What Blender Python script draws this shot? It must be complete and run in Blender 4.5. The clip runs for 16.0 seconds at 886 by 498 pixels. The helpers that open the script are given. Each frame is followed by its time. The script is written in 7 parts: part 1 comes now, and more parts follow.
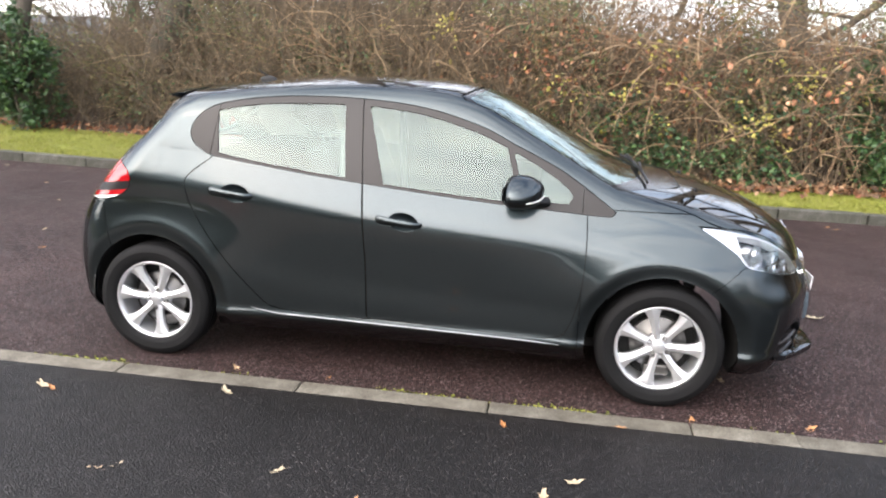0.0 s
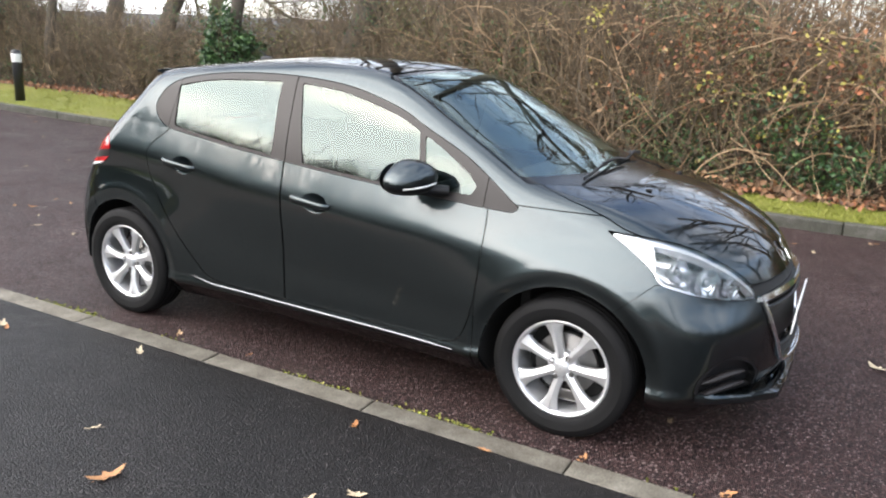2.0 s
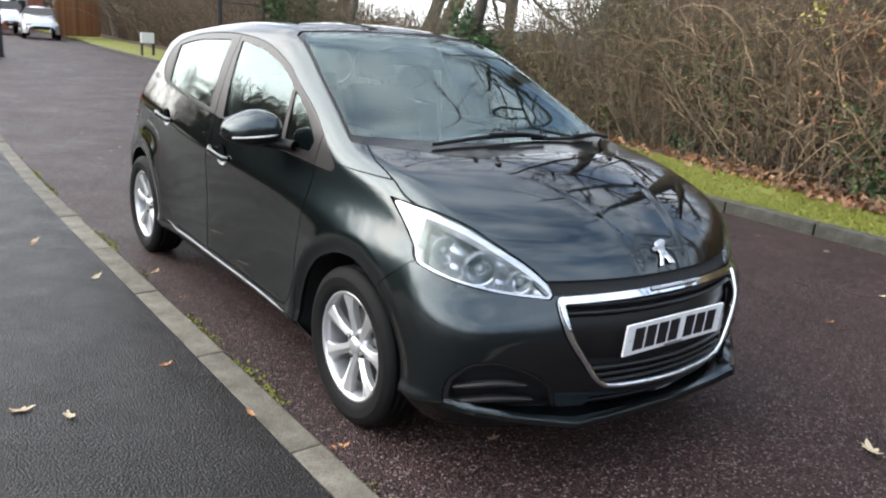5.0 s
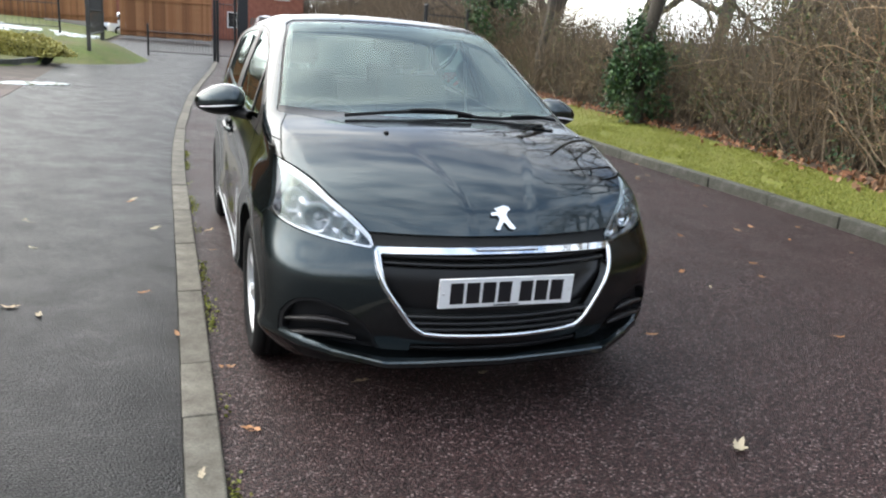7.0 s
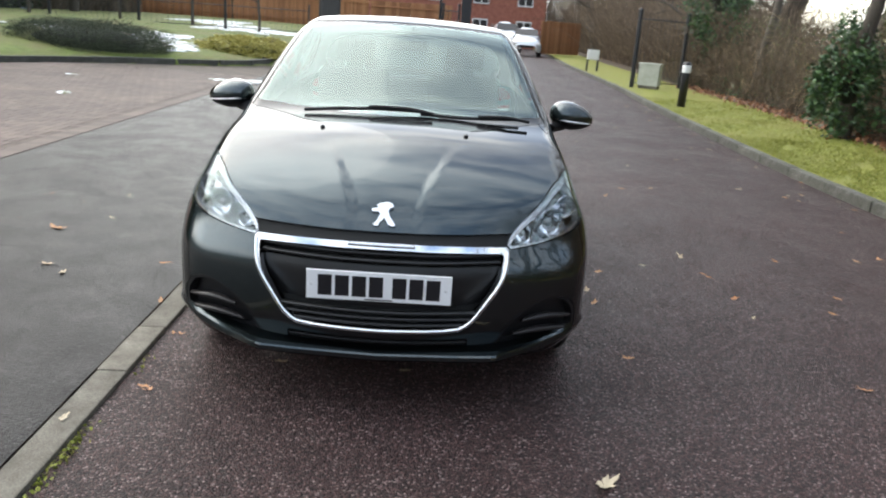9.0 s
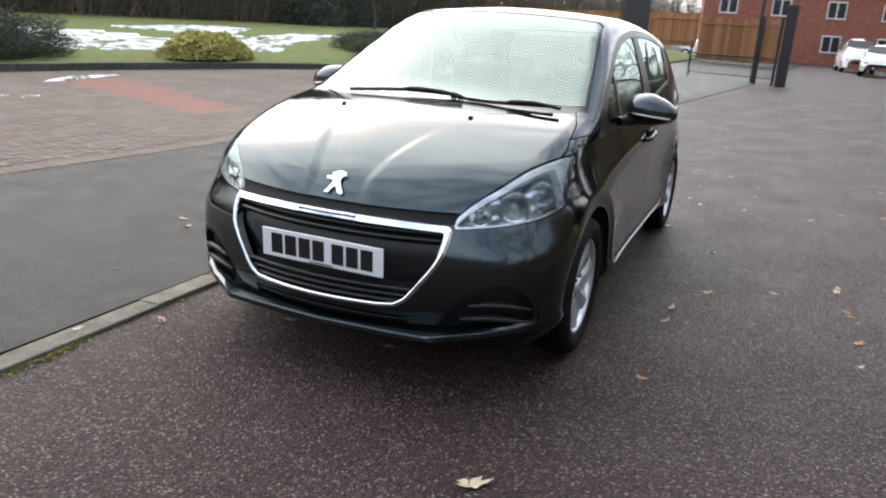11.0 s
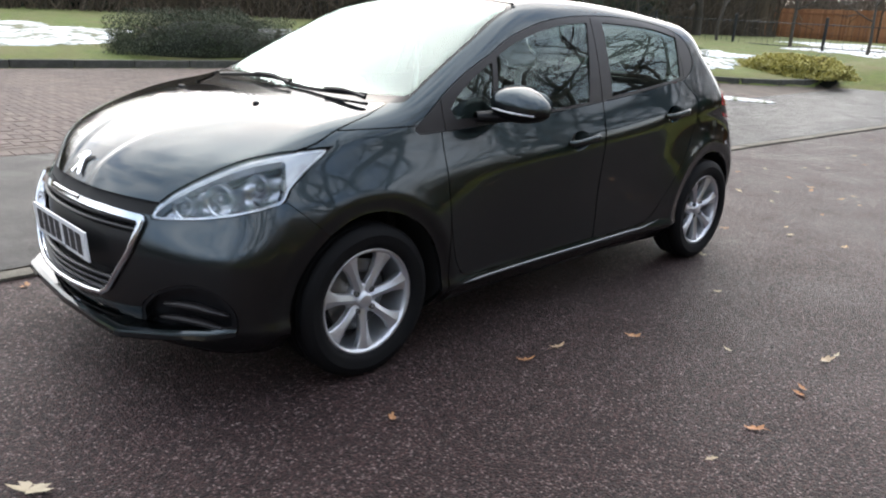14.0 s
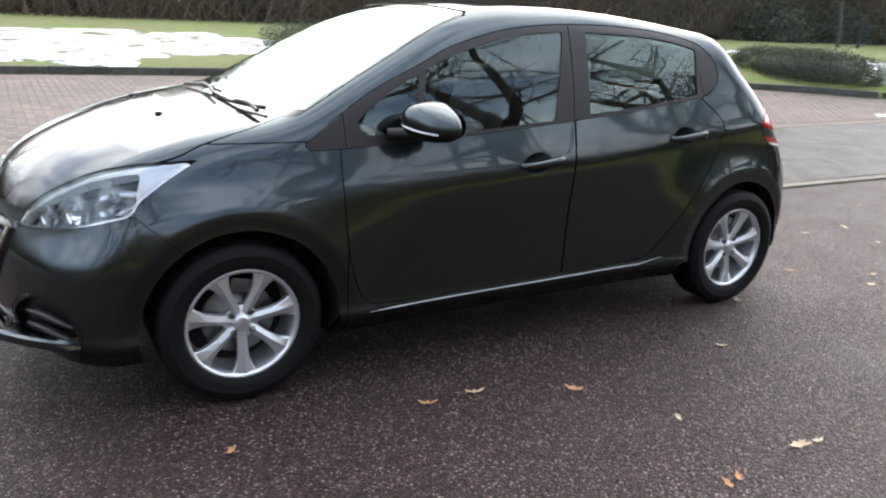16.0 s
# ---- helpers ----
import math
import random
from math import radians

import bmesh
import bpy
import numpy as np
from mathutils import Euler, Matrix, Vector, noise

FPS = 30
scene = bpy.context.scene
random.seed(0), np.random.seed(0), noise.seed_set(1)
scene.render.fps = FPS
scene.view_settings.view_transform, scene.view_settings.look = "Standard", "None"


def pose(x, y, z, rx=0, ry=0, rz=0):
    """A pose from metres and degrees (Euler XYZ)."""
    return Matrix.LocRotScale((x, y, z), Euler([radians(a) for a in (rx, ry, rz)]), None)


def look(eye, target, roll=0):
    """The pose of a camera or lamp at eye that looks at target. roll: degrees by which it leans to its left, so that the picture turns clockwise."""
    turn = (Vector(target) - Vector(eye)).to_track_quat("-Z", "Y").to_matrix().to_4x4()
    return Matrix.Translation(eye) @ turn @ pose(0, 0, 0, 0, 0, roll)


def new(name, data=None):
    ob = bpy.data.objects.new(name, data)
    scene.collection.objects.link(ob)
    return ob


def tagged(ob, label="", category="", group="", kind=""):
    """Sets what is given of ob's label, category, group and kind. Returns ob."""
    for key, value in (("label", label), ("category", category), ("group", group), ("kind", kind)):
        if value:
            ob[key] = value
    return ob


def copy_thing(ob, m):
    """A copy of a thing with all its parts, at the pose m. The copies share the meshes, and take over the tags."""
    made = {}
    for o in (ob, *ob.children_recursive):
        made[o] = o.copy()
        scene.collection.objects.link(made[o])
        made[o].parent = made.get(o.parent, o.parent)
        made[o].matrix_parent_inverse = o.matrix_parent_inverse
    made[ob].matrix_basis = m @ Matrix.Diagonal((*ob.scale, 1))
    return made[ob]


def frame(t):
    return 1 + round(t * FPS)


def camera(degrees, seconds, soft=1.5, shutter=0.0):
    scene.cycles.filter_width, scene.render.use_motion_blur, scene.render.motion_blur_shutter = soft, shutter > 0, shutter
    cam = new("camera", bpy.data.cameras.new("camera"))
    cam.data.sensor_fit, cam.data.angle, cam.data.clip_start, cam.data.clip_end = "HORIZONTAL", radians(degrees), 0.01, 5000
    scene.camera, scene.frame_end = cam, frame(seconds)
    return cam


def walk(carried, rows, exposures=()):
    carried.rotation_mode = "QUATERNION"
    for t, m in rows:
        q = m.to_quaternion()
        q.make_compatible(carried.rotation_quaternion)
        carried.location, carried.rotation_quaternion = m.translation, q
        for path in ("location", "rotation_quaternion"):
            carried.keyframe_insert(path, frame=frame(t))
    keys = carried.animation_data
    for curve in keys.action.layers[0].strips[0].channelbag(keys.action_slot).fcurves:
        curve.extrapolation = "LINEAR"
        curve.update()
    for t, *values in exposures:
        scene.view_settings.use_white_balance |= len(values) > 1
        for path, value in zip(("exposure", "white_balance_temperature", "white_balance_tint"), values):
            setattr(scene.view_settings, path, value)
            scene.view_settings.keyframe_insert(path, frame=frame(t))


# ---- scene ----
cam = camera(60.1, 16.0, 2.1, 0.3)
PATH = [
    (0, (0.747, -4.296, 1.617), (0.46, -2.382, 1.111), 2.5),
    (0.5, (1.158, -4.123, 1.621), (0.689, -2.253, 1.088), 2.4),
    (1, (1.547, -4.01, 1.587), (0.912, -2.186, 1.069), 2.4),
    (1.5, (1.898, -3.813, 1.568), (1.083, -2.064, 1.043), 2.8),
    (2, (2.18, -3.577, 1.56), (1.274, -1.873, 1.035), 2.7),
    (2.5, (2.51, -3.334, 1.545), (1.439, -1.73, 1.017), 2.7),
    (3, (2.72, -3.056, 1.498), (1.548, -1.527, 0.961), 2.9),
    (3.5, (2.937, -2.783, 1.49), (1.729, -1.277, 0.967), 2.9),
    (4, (3.186, -2.589, 1.495), (1.873, -1.174, 0.973), 2.9),
    (4.2, (3.258, -2.505, 1.48), (1.9, -1.133, 0.955), 3.1),
    (6.3, (4.165, -1.502, 1.364), (2.414, -0.687, 0.845), 4.2),
    (6.5, (4.29, -1.392, 1.373), (2.515, -0.63, 0.855), 4.0),
    (7, (4.435, -1.122, 1.367), (2.624, -0.46, 0.835), 4.1),
    (7.5, (4.536, -0.761, 1.381), (2.696, -0.186, 0.85), 4.1),
    (8, (4.671, -0.498, 1.417), (2.793, -0.064, 0.882), 4.2),
    (8.5, (4.688, -0.178, 1.405), (2.781, 0.056, 0.85), 4.1),
    (9, (4.663, 0.136, 1.423), (2.744, 0.197, 0.863), 4.1),
    (9.2, (4.683, 0.28, 1.415), (2.763, 0.256, 0.857), 4.0),
    (11.3, (4.249, 1.652, 1.349), (2.53, 0.808, 0.775), 3.5),
    (11.5, (4.145, 1.776, 1.376), (2.457, 0.873, 0.799), 3.3),
    (12, (3.959, 2.097, 1.376), (2.334, 1.079, 0.806), 3.4),
    (12.5, (3.709, 2.336, 1.358), (2.182, 1.182, 0.776), 3.3),
    (13, (3.427, 2.532, 1.365), (1.973, 1.287, 0.787), 3.2),
    (13.5, (3.21, 2.753, 1.37), (1.812, 1.443, 0.799), 3.1),
    (14, (2.972, 2.887, 1.352), (1.62, 1.539, 0.758), 3.2),
    (14.5, (2.708, 2.973, 1.372), (1.413, 1.584, 0.745), 3.1),
    (15, (2.48, 3.146, 1.386), (1.236, 1.692, 0.804), 3.1),
    (15.5, (2.234, 3.258, 1.374), (1.118, 1.709, 0.78), 3.0),
    (16, (1.949, 3.325, 1.393), (0.977, 1.68, 0.801), 2.8),
]
EXPOSURES = [(0, 0.90, 6700, 14), (1.5, 0.79, 6600, 12.5), (2.7, 0.63, 6450, 11), (4, 0.52, 6400, 10.5), (7, 0.48, 6450, 8), (9, 0.47, 6450, 8), (11.5, 0.38, 6500, 10.5), (13, 0.39, 6500, 10.5), (14.5, 0.56, 6450, 11.5), (16, 0.90, 6400, 11)]
walk(cam, [(t, look(eye, target, roll)) for t, eye, target, roll in PATH], EXPOSURES)


# ---- world ----
world = bpy.data.worlds.new("world")
scene.world = world
world.use_nodes = True
SUN_AZ, SUN_EL = radians(219), radians(32)
SUN_DIR = Vector((math.sin(SUN_AZ) * math.cos(SUN_EL), math.cos(SUN_AZ) * math.cos(SUN_EL), math.sin(SUN_EL)))


def build_sky():
    nt = world.node_tree
    n, l = nt.nodes, nt.links
    bg = n["Background"]
    sky = n.new("ShaderNodeTexSky")
    sky.sky_type, sky.sun_disc = "NISHITA", False
    sky.sun_elevation, sky.sun_rotation = SUN_EL, SUN_AZ
    sky.air_density, sky.dust_density, sky.ozone_density = 1.0, 2.0, 1.2
    grey = n.new("ShaderNodeMix")
    grey.data_type = "RGBA"
    grey.inputs["A"].default_value, grey.inputs["B"].default_value = (5.0, 6.1, 7.8, 1), (9.8, 10.5, 11.5, 1)
    co = n.new("ShaderNodeTexCoord")
    mp = n.new("ShaderNodeMapping")
    mp.inputs["Scale"].default_value = (1.6, 1.6, 4.2)
    cl = n.new("ShaderNodeTexNoise")
    cl.inputs["Scale"].default_value, cl.inputs["Detail"].default_value = 1.7, 7.0
    cl.inputs["Roughness"].default_value = 0.55
    ramp = n.new("ShaderNodeValToRGB")
    ramp.color_ramp.elements[0].position, ramp.color_ramp.elements[1].position = 0.34, 0.55
    mix = n.new("ShaderNodeMix")
    mix.data_type = "RGBA"
    l.new(co.outputs["Generated"], mp.inputs["Vector"])
    l.new(mp.outputs["Vector"], cl.inputs["Vector"])
    l.new(cl.outputs["Fac"], ramp.inputs["Fac"])
    fluff = n.new("ShaderNodeTexNoise")
    fluff.inputs["Scale"].default_value, fluff.inputs["Detail"].default_value = 3.1, 6.0
    l.new(mp.outputs["Vector"], fluff.inputs["Vector"])
    shade = n.new("ShaderNodeValToRGB")
    shade.color_ramp.elements[0].position, shade.color_ramp.elements[1].position = 0.35, 0.65
    l.new(fluff.outputs["Fac"], shade.inputs["Fac"])
    l.new(shade.outputs["Color"], grey.inputs["Factor"])
    l.new(ramp.outputs["Color"], mix.inputs["Factor"])
    clear = n.new("ShaderNodeVectorMath")
    clear.operation = "SCALE"
    clear.inputs["Scale"].default_value = 1.8
    l.new(sky.outputs["Color"], clear.inputs[0])
    l.new(clear.outputs["Vector"], mix.inputs["A"])
    l.new(grey.outputs["Result"], mix.inputs["B"])
    # the sun's wide aureole in thin cloud
    dot = n.new("ShaderNodeVectorMath")
    dot.operation = "DOT_PRODUCT"
    dot.inputs[1].default_value = SUN_DIR
    l.new(co.outputs["Generated"], dot.inputs[0])
    low = n.new("ShaderNodeMath")
    low.operation = "MAXIMUM"
    low.inputs[1].default_value = 0.0
    power = n.new("ShaderNodeMath")
    power.operation = "POWER"
    power.inputs[1].default_value = 2.5
    l.new(dot.outputs["Value"], low.inputs[0])
    l.new(low.outputs[0], power.inputs[0])
    halo = n.new("ShaderNodeMix")
    halo.data_type = "RGBA"
    halo.inputs["A"].default_value, halo.inputs["B"].default_value = (0, 0, 0, 1), (23.0, 22.0, 20.0, 1)
    l.new(power.outputs[0], halo.inputs["Factor"])
    veil = n.new("ShaderNodeMix")
    veil.data_type, veil.blend_type = "RGBA", "MULTIPLY"
    veil.inputs["Factor"].default_value = 0.6
    l.new(halo.outputs["Result"], veil.inputs["A"])
    l.new(ramp.outputs["Color"], veil.inputs["B"])
    total = n.new("ShaderNodeMix")
    total.data_type, total.blend_type = "RGBA", "ADD"
    total.inputs["Factor"].default_value = 1.0
    l.new(mix.outputs["Result"], total.inputs["A"])
    l.new(veil.outputs["Result"], total.inputs["B"])
    # warm white haze low over the horizon
    up = n.new("ShaderNodeSeparateXYZ")
    l.new(co.outputs["Generated"], up.inputs[0])
    low2 = n.new("ShaderNodeMath")
    low2.operation, low2.use_clamp = "SUBTRACT", True
    low2.inputs[0].default_value = 1.0
    l.new(up.outputs["Z"], low2.inputs[1])
    fade = n.new("ShaderNodeMath")
    fade.operation = "POWER"
    fade.inputs[1].default_value = 3.2
    l.new(low2.outputs[0], fade.inputs[0])
    haze = n.new("ShaderNodeMix")
    haze.data_type, haze.blend_type = "RGBA", "ADD"
    haze.inputs["B"].default_value = (9.3, 8.4, 7.1, 1)
    flat_dot = n.new("ShaderNodeVectorMath")
    flat_dot.operation = "DOT_PRODUCT"
    flat_dot.inputs[1].default_value = (math.sin(SUN_AZ), math.cos(SUN_AZ), 0.0)
    l.new(co.outputs["Generated"], flat_dot.inputs[0])
    sunward = n.new("ShaderNodeMapRange")
    sunward.inputs["From Min"].default_value = -1.0
    sunward.inputs["To Min"].default_value, sunward.inputs["To Max"].default_value = 0.15, 1.25
    l.new(flat_dot.outputs["Value"], sunward.inputs["Value"])
    both = n.new("ShaderNodeMath")
    both.operation = "MULTIPLY"
    l.new(fade.outputs[0], both.inputs[0])
    l.new(sunward.outputs["Result"], both.inputs[1])
    l.new(both.outputs[0], haze.inputs["Factor"])
    l.new(total.outputs["Result"], haze.inputs["A"])
    l.new(haze.outputs["Result"], bg.inputs["Color"])
    bg.inputs["Strength"].default_value = 0.15


build_sky()
sun_data = bpy.data.lights.new("sun", "SUN")
sun_data.energy, sun_data.angle, sun_data.color = 0.92, radians(78), (1.0, 0.94, 0.85)
sun = new("sun", sun_data)
sun.matrix_world = look(SUN_DIR * 40, (0, 0, 0))


# ---- materials ----
def material(name, base, rough=0.6, metal=0.0, coat=0.0, spec=0.5, coat_rough=0.03):
    m = bpy.data.materials.new(name)
    m.use_nodes = True
    b = m.node_tree.nodes["Principled BSDF"]
    b.inputs["Base Color"].default_value = (*base, 1)
    b.inputs["Roughness"].default_value, b.inputs["Metallic"].default_value = rough, metal
    b.inputs["Coat Weight"].default_value, b.inputs["Coat Roughness"].default_value = coat, coat_rough
    b.inputs["Specular IOR Level"].default_value = spec
    return m


def noise_node(m, scale, detail=4.0, rough=0.6, stretch=None):
    n, l = m.node_tree.nodes, m.node_tree.links
    co = n.new("ShaderNodeTexCoord")
    t = n.new("ShaderNodeTexNoise")
    t.inputs["Scale"].default_value, t.inputs["Detail"].default_value, t.inputs["Roughness"].default_value = scale, detail, rough
    if stretch:
        mp = n.new("ShaderNodeMapping")
        mp.inputs["Scale"].default_value = stretch
        l.new(co.outputs["Object"], mp.inputs["Vector"])
        l.new(mp.outputs["Vector"], t.inputs["Vector"])
    else:
        l.new(co.outputs["Object"], t.inputs["Vector"])
    return t.outputs["Fac"]


def ramp_node(m, fac, stops):
    n, l = m.node_tree.nodes, m.node_tree.links
    r = n.new("ShaderNodeValToRGB")
    e = r.color_ramp.elements
    while len(e) < len(stops):
        e.new(0.5)
    for el, (p, c) in zip(e, stops):
        el.position, el.color = p, (*c, 1) if len(c) == 3 else c
    l.new(fac, r.inputs["Fac"])
    return r.outputs["Color"]


def mix_node(m, fac, a, b, blend="MIX"):
    n, l = m.node_tree.nodes, m.node_tree.links
    x = n.new("ShaderNodeMix")
    x.data_type, x.blend_type = "RGBA", blend
    for key, v in (("Factor", fac), ("A", a), ("B", b)):
        if hasattr(v, "links"):
            l.new(v, x.inputs[key])
        else:
            x.inputs[key].default_value = v if isinstance(v, float) else (*v, 1)
    return x.outputs["Result"]


def feed(m, socket, out):
    m.node_tree.links.new(out, m.node_tree.nodes["Principled BSDF"].inputs[socket])


def bump_node(m, height, strength, distance=0.01):
    n, l = m.node_tree.nodes, m.node_tree.links
    b = n.new("ShaderNodeBump")
    b.inputs["Strength"].default_value, b.inputs["Distance"].default_value = strength, distance
    l.new(height, b.inputs["Height"])
    feed(m, "Normal", b.outputs["Normal"])


def random_out(m, island=False):
    n = m.node_tree.nodes
    if island:
        return n.new("ShaderNodeNewGeometry").outputs["Random Per Island"]
    return n.new("ShaderNodeObjectInfo").outputs["Random"]


def v3(v):
    return (v, v, v)


def asphalt(name, dark, mid, light, stain_scale, wet, relief, grain, gloss):
    """Bound aggregate: single stones, tar between them, and broad damp stains."""
    m = material(name, mid, 0.7, 0.0, 0.0, gloss)
    n, l = m.node_tree.nodes, m.node_tree.links
    co = n.new("ShaderNodeTexCoord")
    vo = n.new("ShaderNodeTexVoronoi")
    vo.inputs["Scale"].default_value = grain
    l.new(co.outputs["Object"], vo.inputs["Vector"])
    sep = n.new("ShaderNodeSeparateColor")
    l.new(vo.outputs["Color"], sep.inputs["Color"])
    stone = ramp_node(m, sep.outputs["Red"], [(0.0, dark), (0.45, mid), (0.84, [1.65 * c for c in mid]), (0.99, light)])
    tar = ramp_node(m, vo.outputs["Distance"], [(0.22, v3(1.1)), (0.60, v3(0.30))])
    col = mix_node(m, 1.0, stone, tar, "MULTIPLY")
    broad = noise_node(m, stain_scale, 5, 0.62)
    col = mix_node(m, 1.0, col, ramp_node(m, broad, [(0.3, v3(0.74)), (0.7, v3(1.22))]), "MULTIPLY")
    feed(m, "Base Color", col)
    damp = noise_node(m, stain_scale * 1.7, 6, 0.66)
    feed(m, "Roughness", ramp_node(m, damp, [(0.34, v3(wet)), (0.66, v3(wet + 0.14))]))
    height = n.new("ShaderNodeMath")
    height.operation = "MULTIPLY_ADD"
    height.inputs[1].default_value = -1.0
    l.new(vo.outputs["Distance"], height.inputs[0])
    l.new(sep.outputs["Green"], height.inputs[2])
    bump_node(m, height.outputs[0], relief, 0.006)
    return m


M = {}
M["road"] = asphalt("road_surface", (0.008, 0.0040, 0.0040), (0.064, 0.0335, 0.0320), (0.32, 0.25, 0.235), 0.8, 0.46, 1.25, 128, 0.24)
M["drive"] = asphalt("drive_surface", (0.005, 0.0038, 0.0038), (0.0098, 0.0074, 0.0072), (0.085, 0.077, 0.075), 1.9, 0.40, 0.85, 140, 0.31)


def paint_material():
    m = material("car_paint", (0.010, 0.013, 0.013), 0.28, 1.0, 1.0, 0.3, 0.02)
    m.node_tree.nodes["Principled BSDF"].inputs["Coat IOR"].default_value = 1.52
    m.node_tree.nodes["Principled BSDF"].inputs["Specular Tint"].default_value = (0.12, 0.13, 0.14, 1)
    flake = noise_node(m, 900, 2)
    feed(m, "Base Color", ramp_node(m, flake, [(0.35, (0.022, 0.030, 0.033)), (0.65, (0.056, 0.073, 0.080))]))
    dust = noise_node(m, 6, 5)
    feed(m, "Coat Roughness", ramp_node(m, dust, [(0.35, v3(0.02)), (0.75, v3(0.07))]))
    return m


def glass_material(name, tint, clear=0.75, ior=1.82):
    """A thin pane: tinted see-through with a mirror-like gloss that grows with the angle."""
    m = bpy.data.materials.new(name)
    m.use_nodes = True
    n, l = m.node_tree.nodes, m.node_tree.links
    n.remove(n["Principled BSDF"])
    tr, gl, mx, fr = (n.new("ShaderNodeBsdf" + k) if k in ("Transparent", "Glossy") else n.new("ShaderNode" + k) for k in ("Transparent", "Glossy", "MixShader", "Fresnel"))
    tr.inputs["Color"].default_value = (*[c * clear for c in tint], 1)
    gl.inputs["Roughness"].default_value = 0.01
    gl.inputs["Color"].default_value = (0.84, 0.98, 0.95, 1)
    fr.inputs["IOR"].default_value = ior
    l.new(fr.outputs["Fac"], mx.inputs[0])
    l.new(tr.outputs["BSDF"], mx.inputs[1])
    l.new(gl.outputs["BSDF"], mx.inputs[2])
    l.new(mx.outputs["Shader"], n["Material Output"].inputs["Surface"])
    return m


M["paint"] = paint_material()
M["glass"] = glass_material("side_glass", (0.80, 0.95, 0.90), 0.70)
M["screen"] = glass_material("screen_glass", (0.80, 0.96, 0.94), 0.90, 1.80)
M["lens"] = glass_material("lamp_lens", (1.0, 1.0, 1.0), 0.97, 1.62)
M["trim"] = material("satin_black_trim", (0.022, 0.019, 0.019), 0.38, 0.0, 0.0, 0.35)
M["plastic"] = material("black_plastic", (0.010, 0.010, 0.011), 0.42, 0.0, 0.0, 0.25)
M["frit"] = material("black_glass_border", (0.006, 0.006, 0.0065), 0.14, 0.0, 0.0, 0.22)
M["slat"] = material("black_grille_slat", (0.006, 0.006, 0.0065), 0.42)
# near-black: stands for deep shade behind grille, intake and wheels, also black parts
M["void"] = material("unlit_black", (0.006, 0.006, 0.006), 0.8)
M["chrome"] = material("chrome", (0.82, 0.83, 0.85), 0.08, 1.0)
M["sill_strip"] = material("grey_metal_sill_strip", (0.30, 0.31, 0.33), 0.30, 0.9)
M["satin_chrome"] = material("satin_chrome", (0.62, 0.63, 0.66), 0.25, 1.0)
M["alloy"] = material("silver_alloy", (0.72, 0.73, 0.75), 0.32, 0.75, 0.3)
M["tyre"] = material("tyre_rubber", (0.0065, 0.0065, 0.007), 0.72, 0.0, 0.0, 0.2)
bump_node(M["tyre"], noise_node(M["tyre"], 90, 3), 0.15, 0.002)
M["disc"] = material("brake_disc", (0.17, 0.165, 0.16), 0.40, 0.9)
M["red"] = material("red_lens", (0.34, 0.006, 0.010), 0.10, 0.0, 0.6)
M["white_lens"] = material("clear_lens", (0.75, 0.74, 0.73), 0.12, 0.0, 1.0)
M["plate"] = material("number_plate", (0.80, 0.80, 0.80), 0.35)
M["ink"] = material("plate_ink", (0.012, 0.012, 0.014), 0.4)
M["seat"] = material("seat_cloth", (0.065, 0.068, 0.072), 0.85)
M["dash"] = material("dashboard_plastic", (0.055, 0.056, 0.058), 0.6)
M["liner"] = material("pale_headliner", (0.42, 0.43, 0.42), 0.9)
M["belt"] = material("seat_belt", (0.30, 0.31, 0.30), 0.7)


# ---- mesh tools ----
def raw_mesh(name, v, f, mat, smooth=False, mats=None, index=None, facing=None):
    """A mesh from arrays of places and of faces that all have the same number of corners."""
    v, f = np.asarray(v, np.float32), np.asarray(f, np.int32)
    me = bpy.data.meshes.new(name)
    me.vertices.add(len(v))
    me.vertices.foreach_set("co", v.ravel())
    k = f.shape[1]
    me.loops.add(f.size)
    me.loops.foreach_set("vertex_index", f.ravel())
    me.polygons.add(len(f))
    me.polygons.foreach_set("loop_start", np.arange(0, f.size, k, dtype=np.int32))
    me.polygons.foreach_set("loop_total", np.full(len(f), k, np.int32))
    me.polygons.foreach_set("use_smooth", np.full(len(f), smooth))
    if mats:
        for m in mats:
            me.materials.append(m)
        me.polygons.foreach_set("material_index", np.asarray(index, np.int32))
    elif mat:
        me.materials.append(mat)
    me.update(calc_edges=True)
    me.validate()
    if facing is not None:
        me.normals_split_custom_set_from_vertices(facing.tolist())
    return me


def part(name, me, parent=None, label="", m=None):
    """Links a mesh (or a bmesh with its material) as one object under a thing or part."""
    ob = new(name, me)
    ob.parent = parent
    if m is not None:
        ob.matrix_basis = m
    if label:
        ob["label"] = label
    return ob


def bm_mesh(name, bm, mat, smooth=False, bevel=0.0, segments=2, angle=30):
    if bevel:
        edges = [e for e in bm.edges if len(e.link_faces) == 2 and e.calc_face_angle(0) > radians(angle)]
        bmesh.ops.bevel(bm, geom=edges, offset=bevel, segments=segments, profile=0.6, affect="EDGES", clamp_overlap=True)
    for f in bm.faces:
        f.smooth = smooth
    me = bpy.data.meshes.new(name)
    bm.to_mesh(me)
    bm.free()
    me.materials.append(mat)
    return me


def box(bm, x0, x1, y0, y1, z0, z1, m=None):
    r = bmesh.ops.create_cube(bm, size=1)["verts"]
    for v in r:
        v.co = Vector(((x0 + x1) / 2 + v.co.x * (x1 - x0), (y0 + y1) / 2 + v.co.y * (y1 - y0), (z0 + z1) / 2 + v.co.z * (z1 - z0)))
        if m is not None:
            v.co = m @ v.co
    return r


